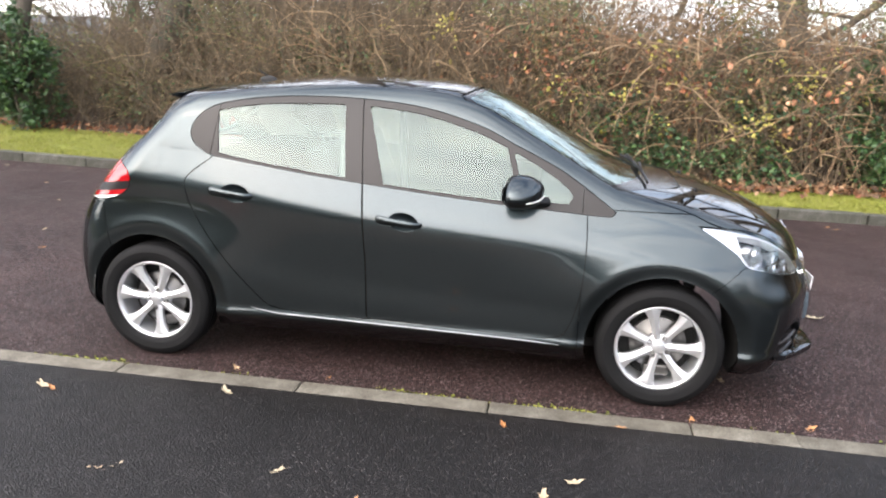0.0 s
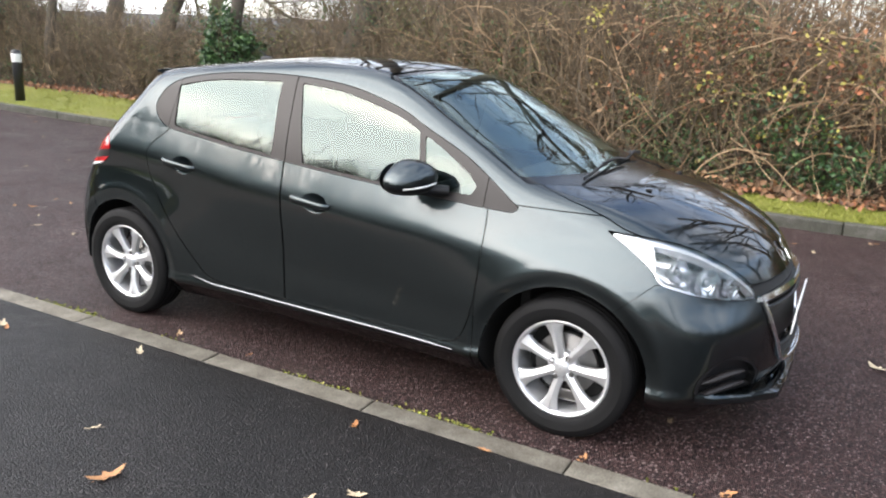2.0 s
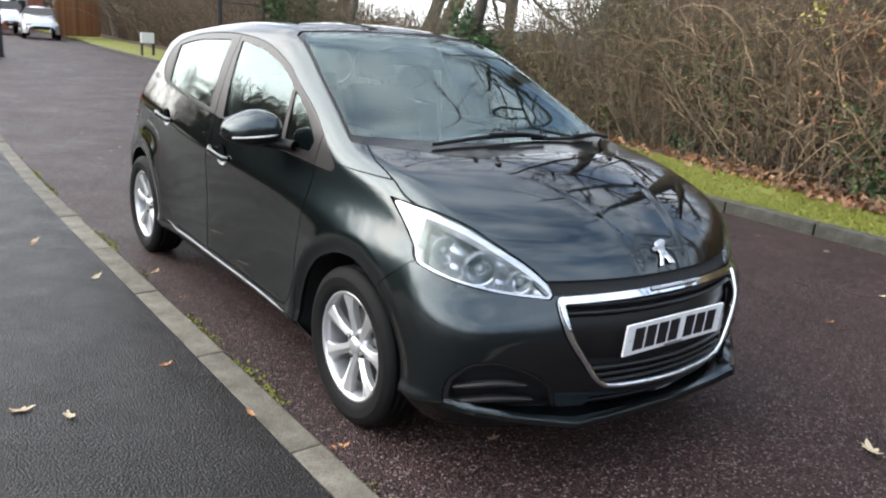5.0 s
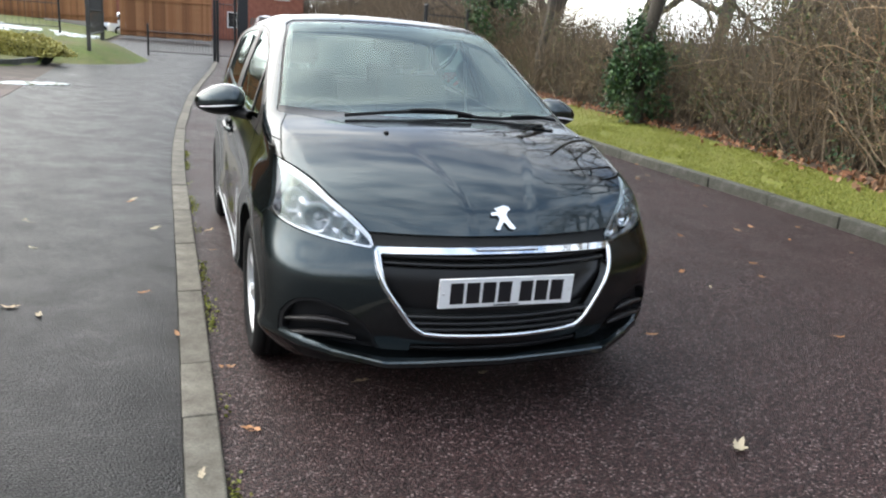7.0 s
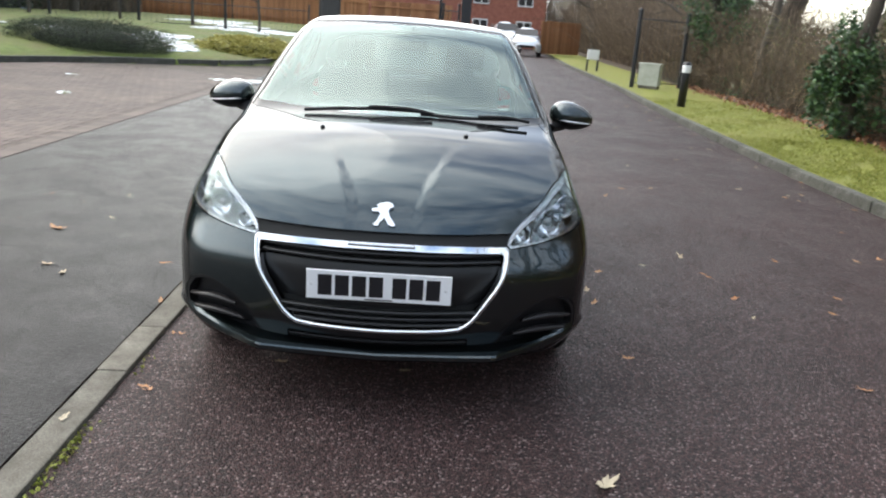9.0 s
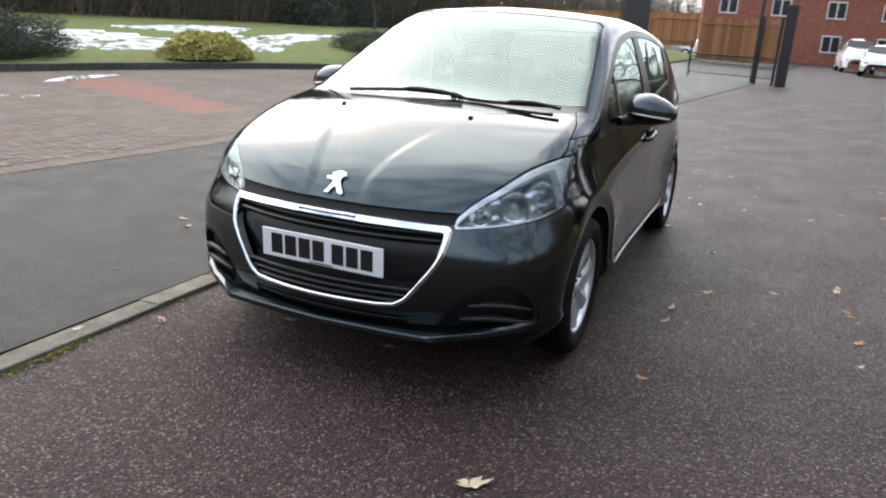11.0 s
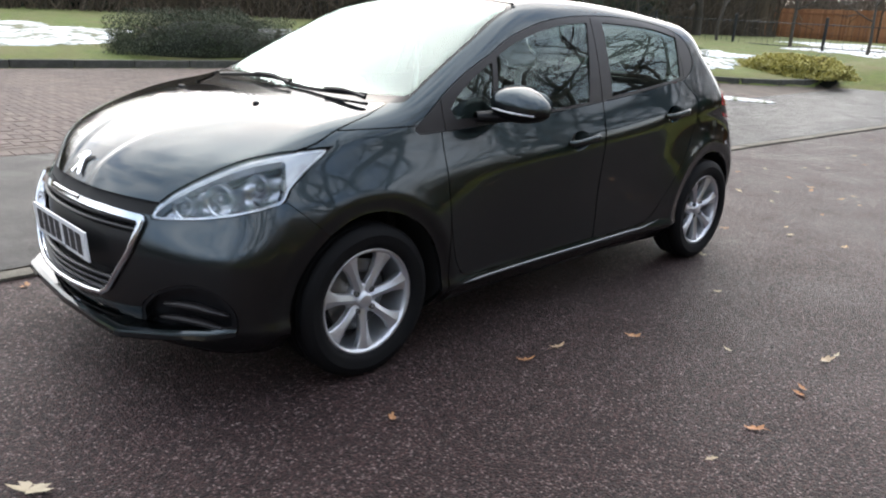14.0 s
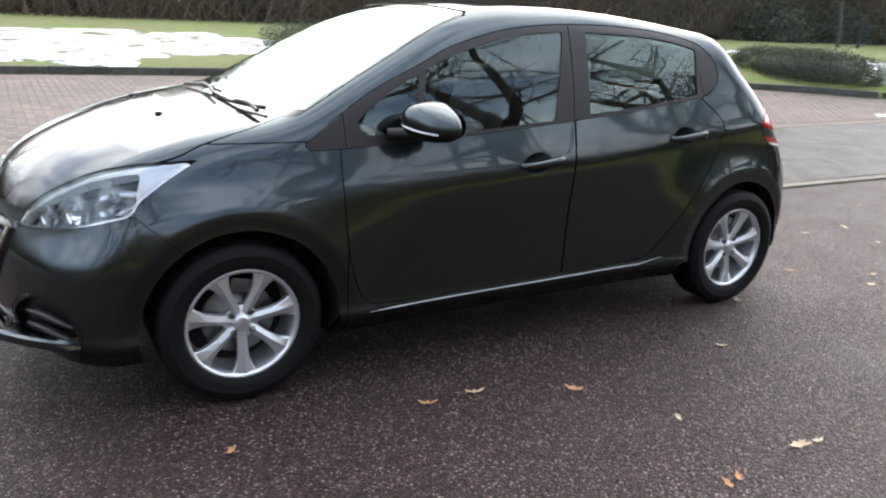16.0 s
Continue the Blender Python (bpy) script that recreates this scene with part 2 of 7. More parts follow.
def box_mesh(name, x0, x1, y0, y1, z0, z1, mat, bevel=0.0):
    bm = bmesh.new()
    box(bm, x0, x1, y0, y1, z0, z1)
    return bm_mesh(name, bm, mat, False, bevel)


def spline(pts, n, closed=False):
    """n places along a smooth line through the points."""
    p = np.asarray(pts, float)
    k = len(p)
    u = np.linspace(0, k if closed else k - 1, n, endpoint=not closed)
    i = np.minimum(u.astype(int), k - 1 if closed else k - 2)
    t = (u - i)[:, None]
    g = (lambda j: p[j % k]) if closed else (lambda j: p[np.clip(j, 0, k - 1)])
    a, b, c, d = g(i - 1), g(i), g(i + 1), g(i + 2)
    return 0.5 * (2 * b + (c - a) * t + (2 * a - 5 * b + 4 * c - d) * t**2 + (3 * b - a - 3 * c + d) * t**3)


def curve(*pts, soft=0.0):
    """A smooth function through the points, which never overshoots them; soft evens out its bends over that length."""
    x, y = np.array(pts, float).T
    h, s = np.diff(x), np.diff(y) / np.diff(x)
    m = np.r_[s[0], np.where(s[:-1] * s[1:] > 0, 2 * s[:-1] * s[1:] / np.where(s[:-1] + s[1:] == 0, 1, s[:-1] + s[1:]), 0), s[-1]]

    def at(v):
        v = np.clip(v, x[0], x[-1])
        i = np.clip(np.searchsorted(x, v) - 1, 0, len(h) - 1)
        t = (v - x[i]) / h[i]
        return y[i] * (1 + 2 * t) * (1 - t) ** 2 + h[i] * m[i] * t * (1 - t) ** 2 + y[i + 1] * t * t * (3 - 2 * t) + h[i] * m[i + 1] * t * t * (t - 1)

    if not soft:
        return at
    g = soft / 4
    grid = np.arange(x[0] - 6 * soft, x[-1] + 6 * soft, g)
    raw = at(grid) + np.where(grid < x[0], (grid - x[0]) * m[0], 0) + np.where(grid > x[-1], (grid - x[-1]) * m[-1], 0)
    w = np.exp(-0.5 * (np.arange(-12, 13) / 4.0) ** 2)
    table = np.convolve(raw, w / w.sum(), "valid")
    start = grid[12]

    def even(v):
        u = np.clip((v - start) / g, 1.0, len(table) - 3.001)
        i = np.floor(u).astype(int)
        t = u - i
        a, b, c, d = table[i - 1], table[i], table[i + 1], table[i + 2]
        return ((1 - t) ** 3 * a + (3 * t**3 - 6 * t * t + 4) * b + (-3 * t**3 + 3 * t * t + 3 * t + 1) * c + t**3 * d) / 6

    return even


def tube(path, radius, sides=8, closed=False, squash=1.0):
    """Places and quads of a tube round a line; radius: one number or one for each place."""
    p = np.asarray(path, float)
    n = len(p)
    r = np.broadcast_to(np.asarray(radius, float), (n,))
    d = np.roll(p, -1, 0) - np.roll(p, 1, 0) if closed else np.gradient(p, axis=0)
    d /= np.linalg.norm(d, axis=1)[:, None] + 1e-9
    ref = np.where(np.abs(d[:, 2:3]) > 0.95, [[1.0, 0, 0]], [[0, 0, 1.0]])
    a = np.cross(d, ref)
    a /= np.linalg.norm(a, axis=1)[:, None] + 1e-9
    b = np.cross(a, d)
    th = np.linspace(0, 2 * np.pi, sides, endpoint=False)
    v = p[:, None] + r[:, None, None] * (np.cos(th)[None, :, None] * a[:, None] * squash + np.sin(th)[None, :, None] * b[:, None])
    i, j = np.meshgrid(np.arange(n if closed else n - 1), np.arange(sides), indexing="ij")
    i2, j2 = (i + 1) % n, (j + 1) % sides
    f = np.stack([i * sides + j, i * sides + j2, i2 * sides + j2, i2 * sides + j], -1).reshape(-1, 4)
    return v.reshape(-1, 3), f


def joined(pieces):
    vs, fs, k = [], [], 0
    for v, f in pieces:
        vs.append(v)
        fs.append(np.asarray(f) + k)
        k += len(v)
    return np.concatenate(vs), np.concatenate(fs)


def lathe(profile, sides=48):
    """Places and quads of a profile of (radius, along) turned round the y axis."""
    p = np.asarray(profile, float)
    th = np.linspace(0, 2 * np.pi, sides, endpoint=False)
    v = np.stack([p[:, None, 0] * np.cos(th), np.broadcast_to(p[:, None, 1], (len(p), sides)), p[:, None, 0] * np.sin(th)], -1)
    i, j = np.meshgrid(np.arange(len(p) - 1), np.arange(sides), indexing="ij")
    j2 = (j + 1) % sides
    f = np.stack([i * sides + j, i * sides + j2, (i + 1) * sides + j2, (i + 1) * sides + j], -1).reshape(-1, 4)
    return v.reshape(-1, 3), f


def outline(p, poly):
    """How far places lie from a closed outline in a plane; inside is negative."""
    poly = np.asarray(poly, float)
    lo, hi = poly.min(0) - 0.12, poly.max(0) + 0.12
    g = np.full(len(p), 1.0)
    near = np.all((p > lo) & (p < hi), 1)
    q = p[near]
    a, b = poly, np.roll(poly, -1, 0)
    best, inside = np.full(len(q), 9.0), np.zeros(len(q), bool)
    for s, e in zip(a, b):
        d = e - s
        t = np.clip(((q - s) @ d) / (d @ d + 1e-12), 0, 1)
        best = np.minimum(best, np.hypot(*(q - s - t[:, None] * d).T))
        cross = (s[1] > q[:, 1]) != (e[1] > q[:, 1])
        inside ^= cross & (q[:, 0] < d[0] * (q[:, 1] - s[1]) / (d[1] if d[1] else 1e-12) + s[0])
    g[near] = np.where(inside, -best, best)
    return g


def clip(mesh, g):
    """The part of a triangle mesh where g is negative, cut cleanly where g is 0."""
    v, f = mesh
    ins = g < 0
    c = ins[f].sum(1)
    out = [f[c == 3]]
    base = len(v)
    cut = f[(c == 1) | (c == 2)]
    if len(cut):
        odd_in = ins[cut].sum(1) == 1
        odd = np.argmax(ins[cut] == odd_in[:, None], 1)
        r = np.arange(len(cut))
        a, b, d = cut[r, odd], cut[r, (odd + 1) % 3], cut[r, (odd + 2) % 3]
        e = np.concatenate([np.stack([a, b], 1), np.stack([a, d], 1)])
        e.sort(1)
        u, inv = np.unique(e[:, 0].astype(np.int64) * base + e[:, 1], return_inverse=True)
        p, q = u // base, u % base
        t = (g[p] / (g[p] - g[q]))[:, None]
        v = np.concatenate([v, v[p] * (1 - t) + v[q] * t])
        ab, ad = base + inv[: len(cut)], base + inv[len(cut) :]
        out.append(np.stack([a, ab, ad], 1)[odd_in])
        o = ~odd_in
        out.append(np.stack([ab, b, d], 1)[o])
        out.append(np.stack([ab, d, ad], 1)[o])
    f = np.concatenate(out)
    used, f = np.unique(f, return_inverse=True)
    return v[used], f.reshape(-1, 3)


def normals(mesh):
    v, f = mesh
    n = np.cross(v[f[:, 1]] - v[f[:, 0]], v[f[:, 2]] - v[f[:, 0]])
    out = np.zeros_like(v)
    for k in range(3):
        np.add.at(out, f[:, k], n)
    return out / (np.linalg.norm(out, axis=1)[:, None] + 1e-12)


def flanged(mesh, depth):
    """The mesh with its rims folded inwards, so that the sheet shows its thickness."""
    v, f = mesh
    if not len(f):
        return mesh
    e = np.concatenate([f[:, [0, 1]], f[:, [1, 2]], f[:, [2, 0]]])
    key = np.sort(e, 1)
    u, first, count = np.unique(key[:, 0].astype(np.int64) * len(v) + key[:, 1], return_index=True, return_counts=True)
    rim = e[first[count == 1]]
    n = normals(mesh)
    ids, r = np.unique(rim, return_inverse=True)
    r = r.reshape(-1, 2) + len(v)
    k = len(ids)
    v2 = np.concatenate([v, v[ids], v[ids] - depth * n[ids]])
    quads = np.concatenate([np.stack([r[:, 1], r[:, 0], r[:, 0] + k], 1), np.stack([r[:, 1], r[:, 0] + k, r[:, 1] + k], 1)])
    return v2, np.concatenate([f, quads])


# ---- the car: its skin ----
AXLE, HUB_Z = 1.269, 0.298
belt_z = curve((-1.9, 1.12), (-1.5, 1.10), (-0.93, 1.062), (-0.44, 1.0), (0, 0.962), (0.4, 0.936), (0.8, 0.916), (1.1, 0.905), (1.4, 0.875), (2.1, 0.78), soft=0.07)
belt_y = curve((-1.9, 0.66), (-1.6, 0.705), (-1.3, 0.737), (-0.93, 0.752), (-0.4, 0.762), (0, 0.766), (0.5, 0.766), (1.0, 0.758), (1.4, 0.750), (1.75, 0.715), (2.1, 0.68), soft=0.07)
flank = curve((0, 0), (0.07, 0.0235), (0.115, 0.0385), (0.145, 0.0475), (0.17, 0.0525), (0.20, 0.0548), (0.26, 0.0555), (0.36, 0.055), (0.45, 0.055), (0.60, 0.060), (0.9, 0.062), soft=0.012)
sill = curve((0.14, -0.12), (0.19, -0.072), (0.23, -0.032), (0.262, -0.004), (0.278, 0.007), (0.290, 0.010), (0.306, 0.004), (0.32, 0.0), (0.4, 0.0), soft=0.008)
nose = curve((0.12, 1.95), (0.20, 2.01), (0.26, 2.04), (0.34, 2.072), (0.45, 2.078), (0.54, 2.073), (0.60, 2.060), (0.65, 2.043), (0.70, 2.024), (0.76, 2.014), (1.6, 1.9), soft=0.025)
tail = curve((0.12, -1.77), (0.25, -1.82), (0.45, -1.855), (0.65, -1.835), (0.78, -1.775), (0.92, -1.665), (1.05, -1.553), (1.20, -1.39), (1.30, -1.31), (1.40, -1.26), (1.6, -1.18), soft=0.03)
crest = curve((-1.9, 1.24), (-1.5, 1.31), (-1.28, 1.356), (-0.97, 1.398), (-0.5, 1.444), (-0.2, 1.456), (0.1, 1.450), (0.3, 1.420), (0.42, 1.382), (0.65, 1.264), (0.9, 1.132), (1.10, 1.034), (1.2, 1.016), (1.42, 0.992), (1.6, 0.948), (1.75, 0.900), (1.86, 0.852), (1.94, 0.800), (1.99, 0.748), (2.05, 0.66), (2.2, 0.4), soft=0.07)
sweep = curve((-0.2, 0.0), (0.3, 0.10), (0.6, 0.12), (1.0, 0.12), (1.35, 0.20), (1.7, 0.27), (2.2, 0.30), soft=0.1)
camber = curve((-1.9, 0.10), (0.2, 0.10), (0.9, 0.05), (1.1, 0.055), (1.4, 0.075), (2.2, 0.09), soft=0.1)


def step(a, b, v):
    t = np.clip((v - a) / (b - a), 0, 1)
    return t * t * t * (10 + t * (6 * t - 15))


def half_width(x, z):
    zb, yb = belt_z(x), belt_y(x)
    below, above = np.maximum(zb - z, 0), np.maximum(z - zb, 0)
    y = yb + flank(below) + sill(z) - 0.30 * above - 0.28 * above**2
    for ax, grow in ((AXLE, 0.006), (-AXLE, 0.008)):
        r = np.hypot(x - ax, z - HUB_Z)
        reach = np.where((x > ax) & (ax > 0), 0.64, 0.46)
        broad = 0.066 * np.exp(-(((x - ax) / reach) ** 2)) * (1 - step(0.47, 0.90, z))
        y = y + (broad + grow * (1 - step(0.352, 0.46, r)) - 0.024 * (1 - step(0.335, 0.440, r))) * step(0.02, 0.20, z)
    return y


def soft_min(a, b, k):
    h = np.maximum(k - np.abs(a - b), 0) / k
    return np.minimum(a, b) - h * h * k / 4


def skin(x, y, z):
    """Positive inside the car's body, 0 on its skin."""
    a = np.abs(y)
    fold = 0.0085 * step(1.46, 1.90, x) * (1 - step(0.085, 0.150, a - 0.34 * np.maximum(1.95 - x, 0)))
    top = crest(x + sweep(x) * y * y) - camber(x) * y * y - fold
    f = soft_min(half_width(x, z) - a, nose(z) - (0.425 + 0.075 * step(0.50, 0.68, z)) * y * y - x, 0.11)
    f = soft_min(f, x - tail(z) + 0.020 - 0.26 * y * y, 0.14)
    f = soft_min(f, (top - z) * 0.86, 0.075)
    return soft_min(f, z - 0.165, 0.04)


def build_hull():
    th = np.radians(np.linspace(-90, 270, 451)[:-1])
    ph = np.radians(np.linspace(1.1, 90, 81))
    xs = np.linspace(-1.36, 1.46, 262)
    o = np.concatenate([np.full(len(ph), xs[0]), xs, np.full(len(ph), xs[-1])])
    a = np.concatenate([-ph[::-1], np.zeros(len(xs)), ph])
    ca, sa = np.cos(a)[:, None], np.sin(a)[:, None]
    dx, dy, dz = np.broadcast_to(sa, (len(a), len(th))), ca * np.cos(th)[None], ca * np.sin(th)[None]
    ox, oz = np.broadcast_to(o[:, None], dx.shape), 0.58
    lo, hi = np.zeros(dx.shape), np.full(dx.shape, 2.4)
    for _ in range(34):
        mid = (lo + hi) / 2
        ins = skin(ox + dx * mid, dy * mid, oz + dz * mid) > 0
        lo, hi = np.where(ins, mid, lo), np.where(ins, hi, mid)
    v = np.stack([ox + dx * lo, dy * lo, oz + dz * lo], -1)
    n, m = dx.shape
    i, j = np.meshgrid(np.arange(n - 1), np.arange(m), indexing="ij")
    k = (j + 1) % m
    q = [i * m + j, (i + 1) * m + j, (i + 1) * m + k, i * m + k]
    f = np.concatenate([np.stack([q[0], q[2], q[1]], -1).reshape(-1, 3), np.stack([q[0], q[3], q[2]], -1).reshape(-1, 3)])
    return v.reshape(-1, 3), f


def flat(*parts_):
    return np.concatenate([np.asarray(p, float) for p in parts_])


WINDOW_TOP = [(1.02, 0.918), (0.77, 1.082), (0.52, 1.197), (0.356, 1.268), (0.08, 1.338), (-0.26, 1.366), (-0.63, 1.358), (-0.91, 1.318), (-1.03, 1.262), (-1.08, 1.18), (-1.055, 1.115), (-0.985, 1.07)]
WINDOW_LOW = [(-0.94, 1.058), (-0.72, 1.032), (-0.435, 0.998), (-0.018, 0.960), (0.388, 0.929), (0.75, 0.908), (0.90, 0.900), (0.995, 0.898)]
SHAPES = {
    "window": flat(spline(WINDOW_TOP, 70), spline(WINDOW_LOW, 30)),
    "rear_glass": flat(spline([(-0.948, 1.278), (-0.8, 1.308), (-0.63, 1.326), (-0.312, 1.337)], 14), [(-0.274, 0.998)], spline([(-0.45, 1.014), (-0.72, 1.046), (-0.925, 1.076)], 8)),
    "front_glass": flat(spline([(-0.19, 1.335), (0.07, 1.308), (0.34, 1.240), (0.497, 1.176)], 16), [(0.555, 0.935)], spline([(0.38, 0.944), (0.15, 0.960), (-0.085, 0.978)], 8)),
    "quarter_glass": flat([(0.528, 1.160), (0.586, 0.945), (0.80, 0.945), (0.815, 0.985)], spline([(0.77, 1.028), (0.66, 1.096), (0.575, 1.140)], 8)),
    "front_door": flat([(-0.197, 1.05), (-0.186, 0.977), (-0.150, 0.60), (-0.137, 0.318)], [(0.55, 0.306)], spline([(0.74, 0.309), (0.815, 0.335), (0.862, 0.44), (0.888, 0.60), (0.892, 0.80), (0.880, 0.95)], 20)),
    "rear_door": flat(spline([(-0.90, 1.12), (-0.955, 1.055), (-1.075, 0.955), (-1.078, 0.885), (-1.030, 0.775), (-0.881, 0.577), (-0.734, 0.417), (-0.640, 0.338), (-0.52, 0.317)], 40), [(-0.141, 0.313), (-0.154, 0.60), (-0.190, 0.977), (-0.2, 1.05)]),
    "screen": flat(spline([(-0.688, 1.012), (-0.665, 1.07), (-0.60, 1.26), (-0.548, 1.380)], 14), spline([(-0.515, 1.399), (-0.3, 1.414), (0, 1.420), (0.3, 1.414), (0.515, 1.399)], 20), spline([(0.548, 1.380), (0.60, 1.26), (0.665, 1.07), (0.688, 1.012)], 14), spline([(0.4, 0.992), (0, 0.985), (-0.4, 0.992)], 12)),
    "rear_screen": flat(spline([(-0.62, 1.05), (-0.55, 1.30), (0, 1.325), (0.55, 1.30), (0.62, 1.05), (0, 1.02)], 60, True)),
    "head_lamp": flat([(0.238, 0.882)], spline([(0.284, 0.828), (0.326, 0.766), (0.332, 0.735), (0.345, 0.716)], 14), spline([(0.39, 0.703), (0.47, 0.682), (0.60, 0.659), (0.70, 0.648)], 12), [(0.778, 0.641), (0.786, 0.655)], spline([(0.770, 0.684), (0.70, 0.738), (0.59, 0.800), (0.495, 0.843), (0.40, 0.867), (0.32, 0.876)], 20)),
    "grille": flat(spline([(-0.455, 0.648), (-0.25, 0.655), (0, 0.658), (0.25, 0.655), (0.455, 0.648)], 24), spline([(0.466, 0.630), (0.462, 0.575), (0.445, 0.520), (0.395, 0.445), (0.345, 0.378), (0.30, 0.348)], 20), spline([(0.24, 0.343), (0, 0.340), (-0.24, 0.343)], 12), spline([(-0.30, 0.348), (-0.345, 0.378), (-0.395, 0.445), (-0.445, 0.520), (-0.462, 0.575), (-0.466, 0.630)], 20)),
    "fog": flat(spline([(0.432, 0.256), (0.455, 0.305), (0.475, 0.352), (0.53, 0.402), (0.60, 0.436), (0.665, 0.452), (0.725, 0.436), (0.764, 0.385), (0.772, 0.325), (0.757, 0.285), (0.68, 0.270), (0.56, 0.262)], 70, True)),
    "tail_lamp": flat([(-1.80, 1.0)], spline([(-1.60, 1.006), (-1.48, 0.996), (-1.410, 0.966), (-1.385, 0.922), (-1.392, 0.878), (-1.43, 0.842), (-1.49, 0.815), (-1.60, 0.798)], 30), [(-1.80, 0.79)]),
    "hood": flat([(1.185, 0.0)], spline([(1.175, 0.2), (1.14, 0.42), (1.05, 0.645)], 10), spline([(1.2, 0.692), (1.36, 0.712), (1.5, 0.72), (1.8, 0.66), (2.1, 0.5)], 20), [(2.2, 0.0), (2.2, -0.5)], spline([(2.1, -0.5), (1.8, -0.66), (1.5, -0.72), (1.36, -0.712), (1.2, -0.692)], 20), spline([(1.05, -0.645), (1.14, -0.42), (1.175, -0.2)], 10)),
}


def cut(mesh, g, gap=0.0025):
    """Splits a skin along g = 0, with a joint of twice the gap: inside, rest."""
    return clip(mesh, g + gap), clip(mesh, -g + gap)


def seen_from(mesh, shape, side=0, view="xz", lo=None, hi=None):
    v = mesh[0]
    a = np.abs(v[:, 1])
    p = {"xz": v[:, [0, 2]], "yz": v[:, [1, 2]], "az": np.stack([a, v[:, 2]], 1), "xy": v[:, :2], "wz": np.stack([0.6 * v[:, 0] - 0.8 * a, v[:, 2]], 1)}[view]
    g = outline(p, SHAPES[shape])
    if side:
        g = np.maximum(g, 0.30 - side * v[:, 1])
    if lo is not None:
        g = np.maximum(g, lo - v[:, 0])
    if hi is not None:
        g = np.maximum(g, v[:, 0] - hi)
    return g


def largest(mesh):
    """Drops stray slivers: keeps the biggest connected sheet."""
    v, f = mesh
    lab = np.arange(len(v))
    while True:
        low = lab[f].min(1)
        nxt = lab.copy()
        for k in range(3):
            np.minimum.at(nxt, f[:, k], low)
        nxt = nxt[nxt]
        if (nxt == lab).all():
            break
        lab = nxt
    tri = lab[f[:, 0]]
    ids, count = np.unique(tri, return_counts=True)
    f = f[tri == ids[count.argmax()]]
    used, f = np.unique(f, return_inverse=True)
    return v[used], f.reshape(-1, 3)


def outward(v):
    """The skin's true direction at places on or near it."""
    x, y, z = v.T
    e = 2e-4
    g = -np.stack([skin(x + e, y, z) - skin(x - e, y, z), skin(x, y + e, z) - skin(x, y - e, z), skin(x, y, z + e) - skin(x, y, z - e)], -1)
    return g / (np.linalg.norm(g, axis=1)[:, None] + 1e-12)


def pushed(mesh, d):
    return mesh[0] + d * outward(mesh[0]), mesh[1]


def panel(name, mesh, mat, parent, depth=0.012, label=""):
    v, f = flanged(mesh, depth) if depth else mesh
    n = normals((v, f))
    n[: len(mesh[0])] = outward(mesh[0])
    return part(name, raw_mesh(name, v, f, mat, True, facing=n), parent, label)


car = tagged(new("car"), "dark grey-green metallic five-door hatchback parked beside the kerb", "car")


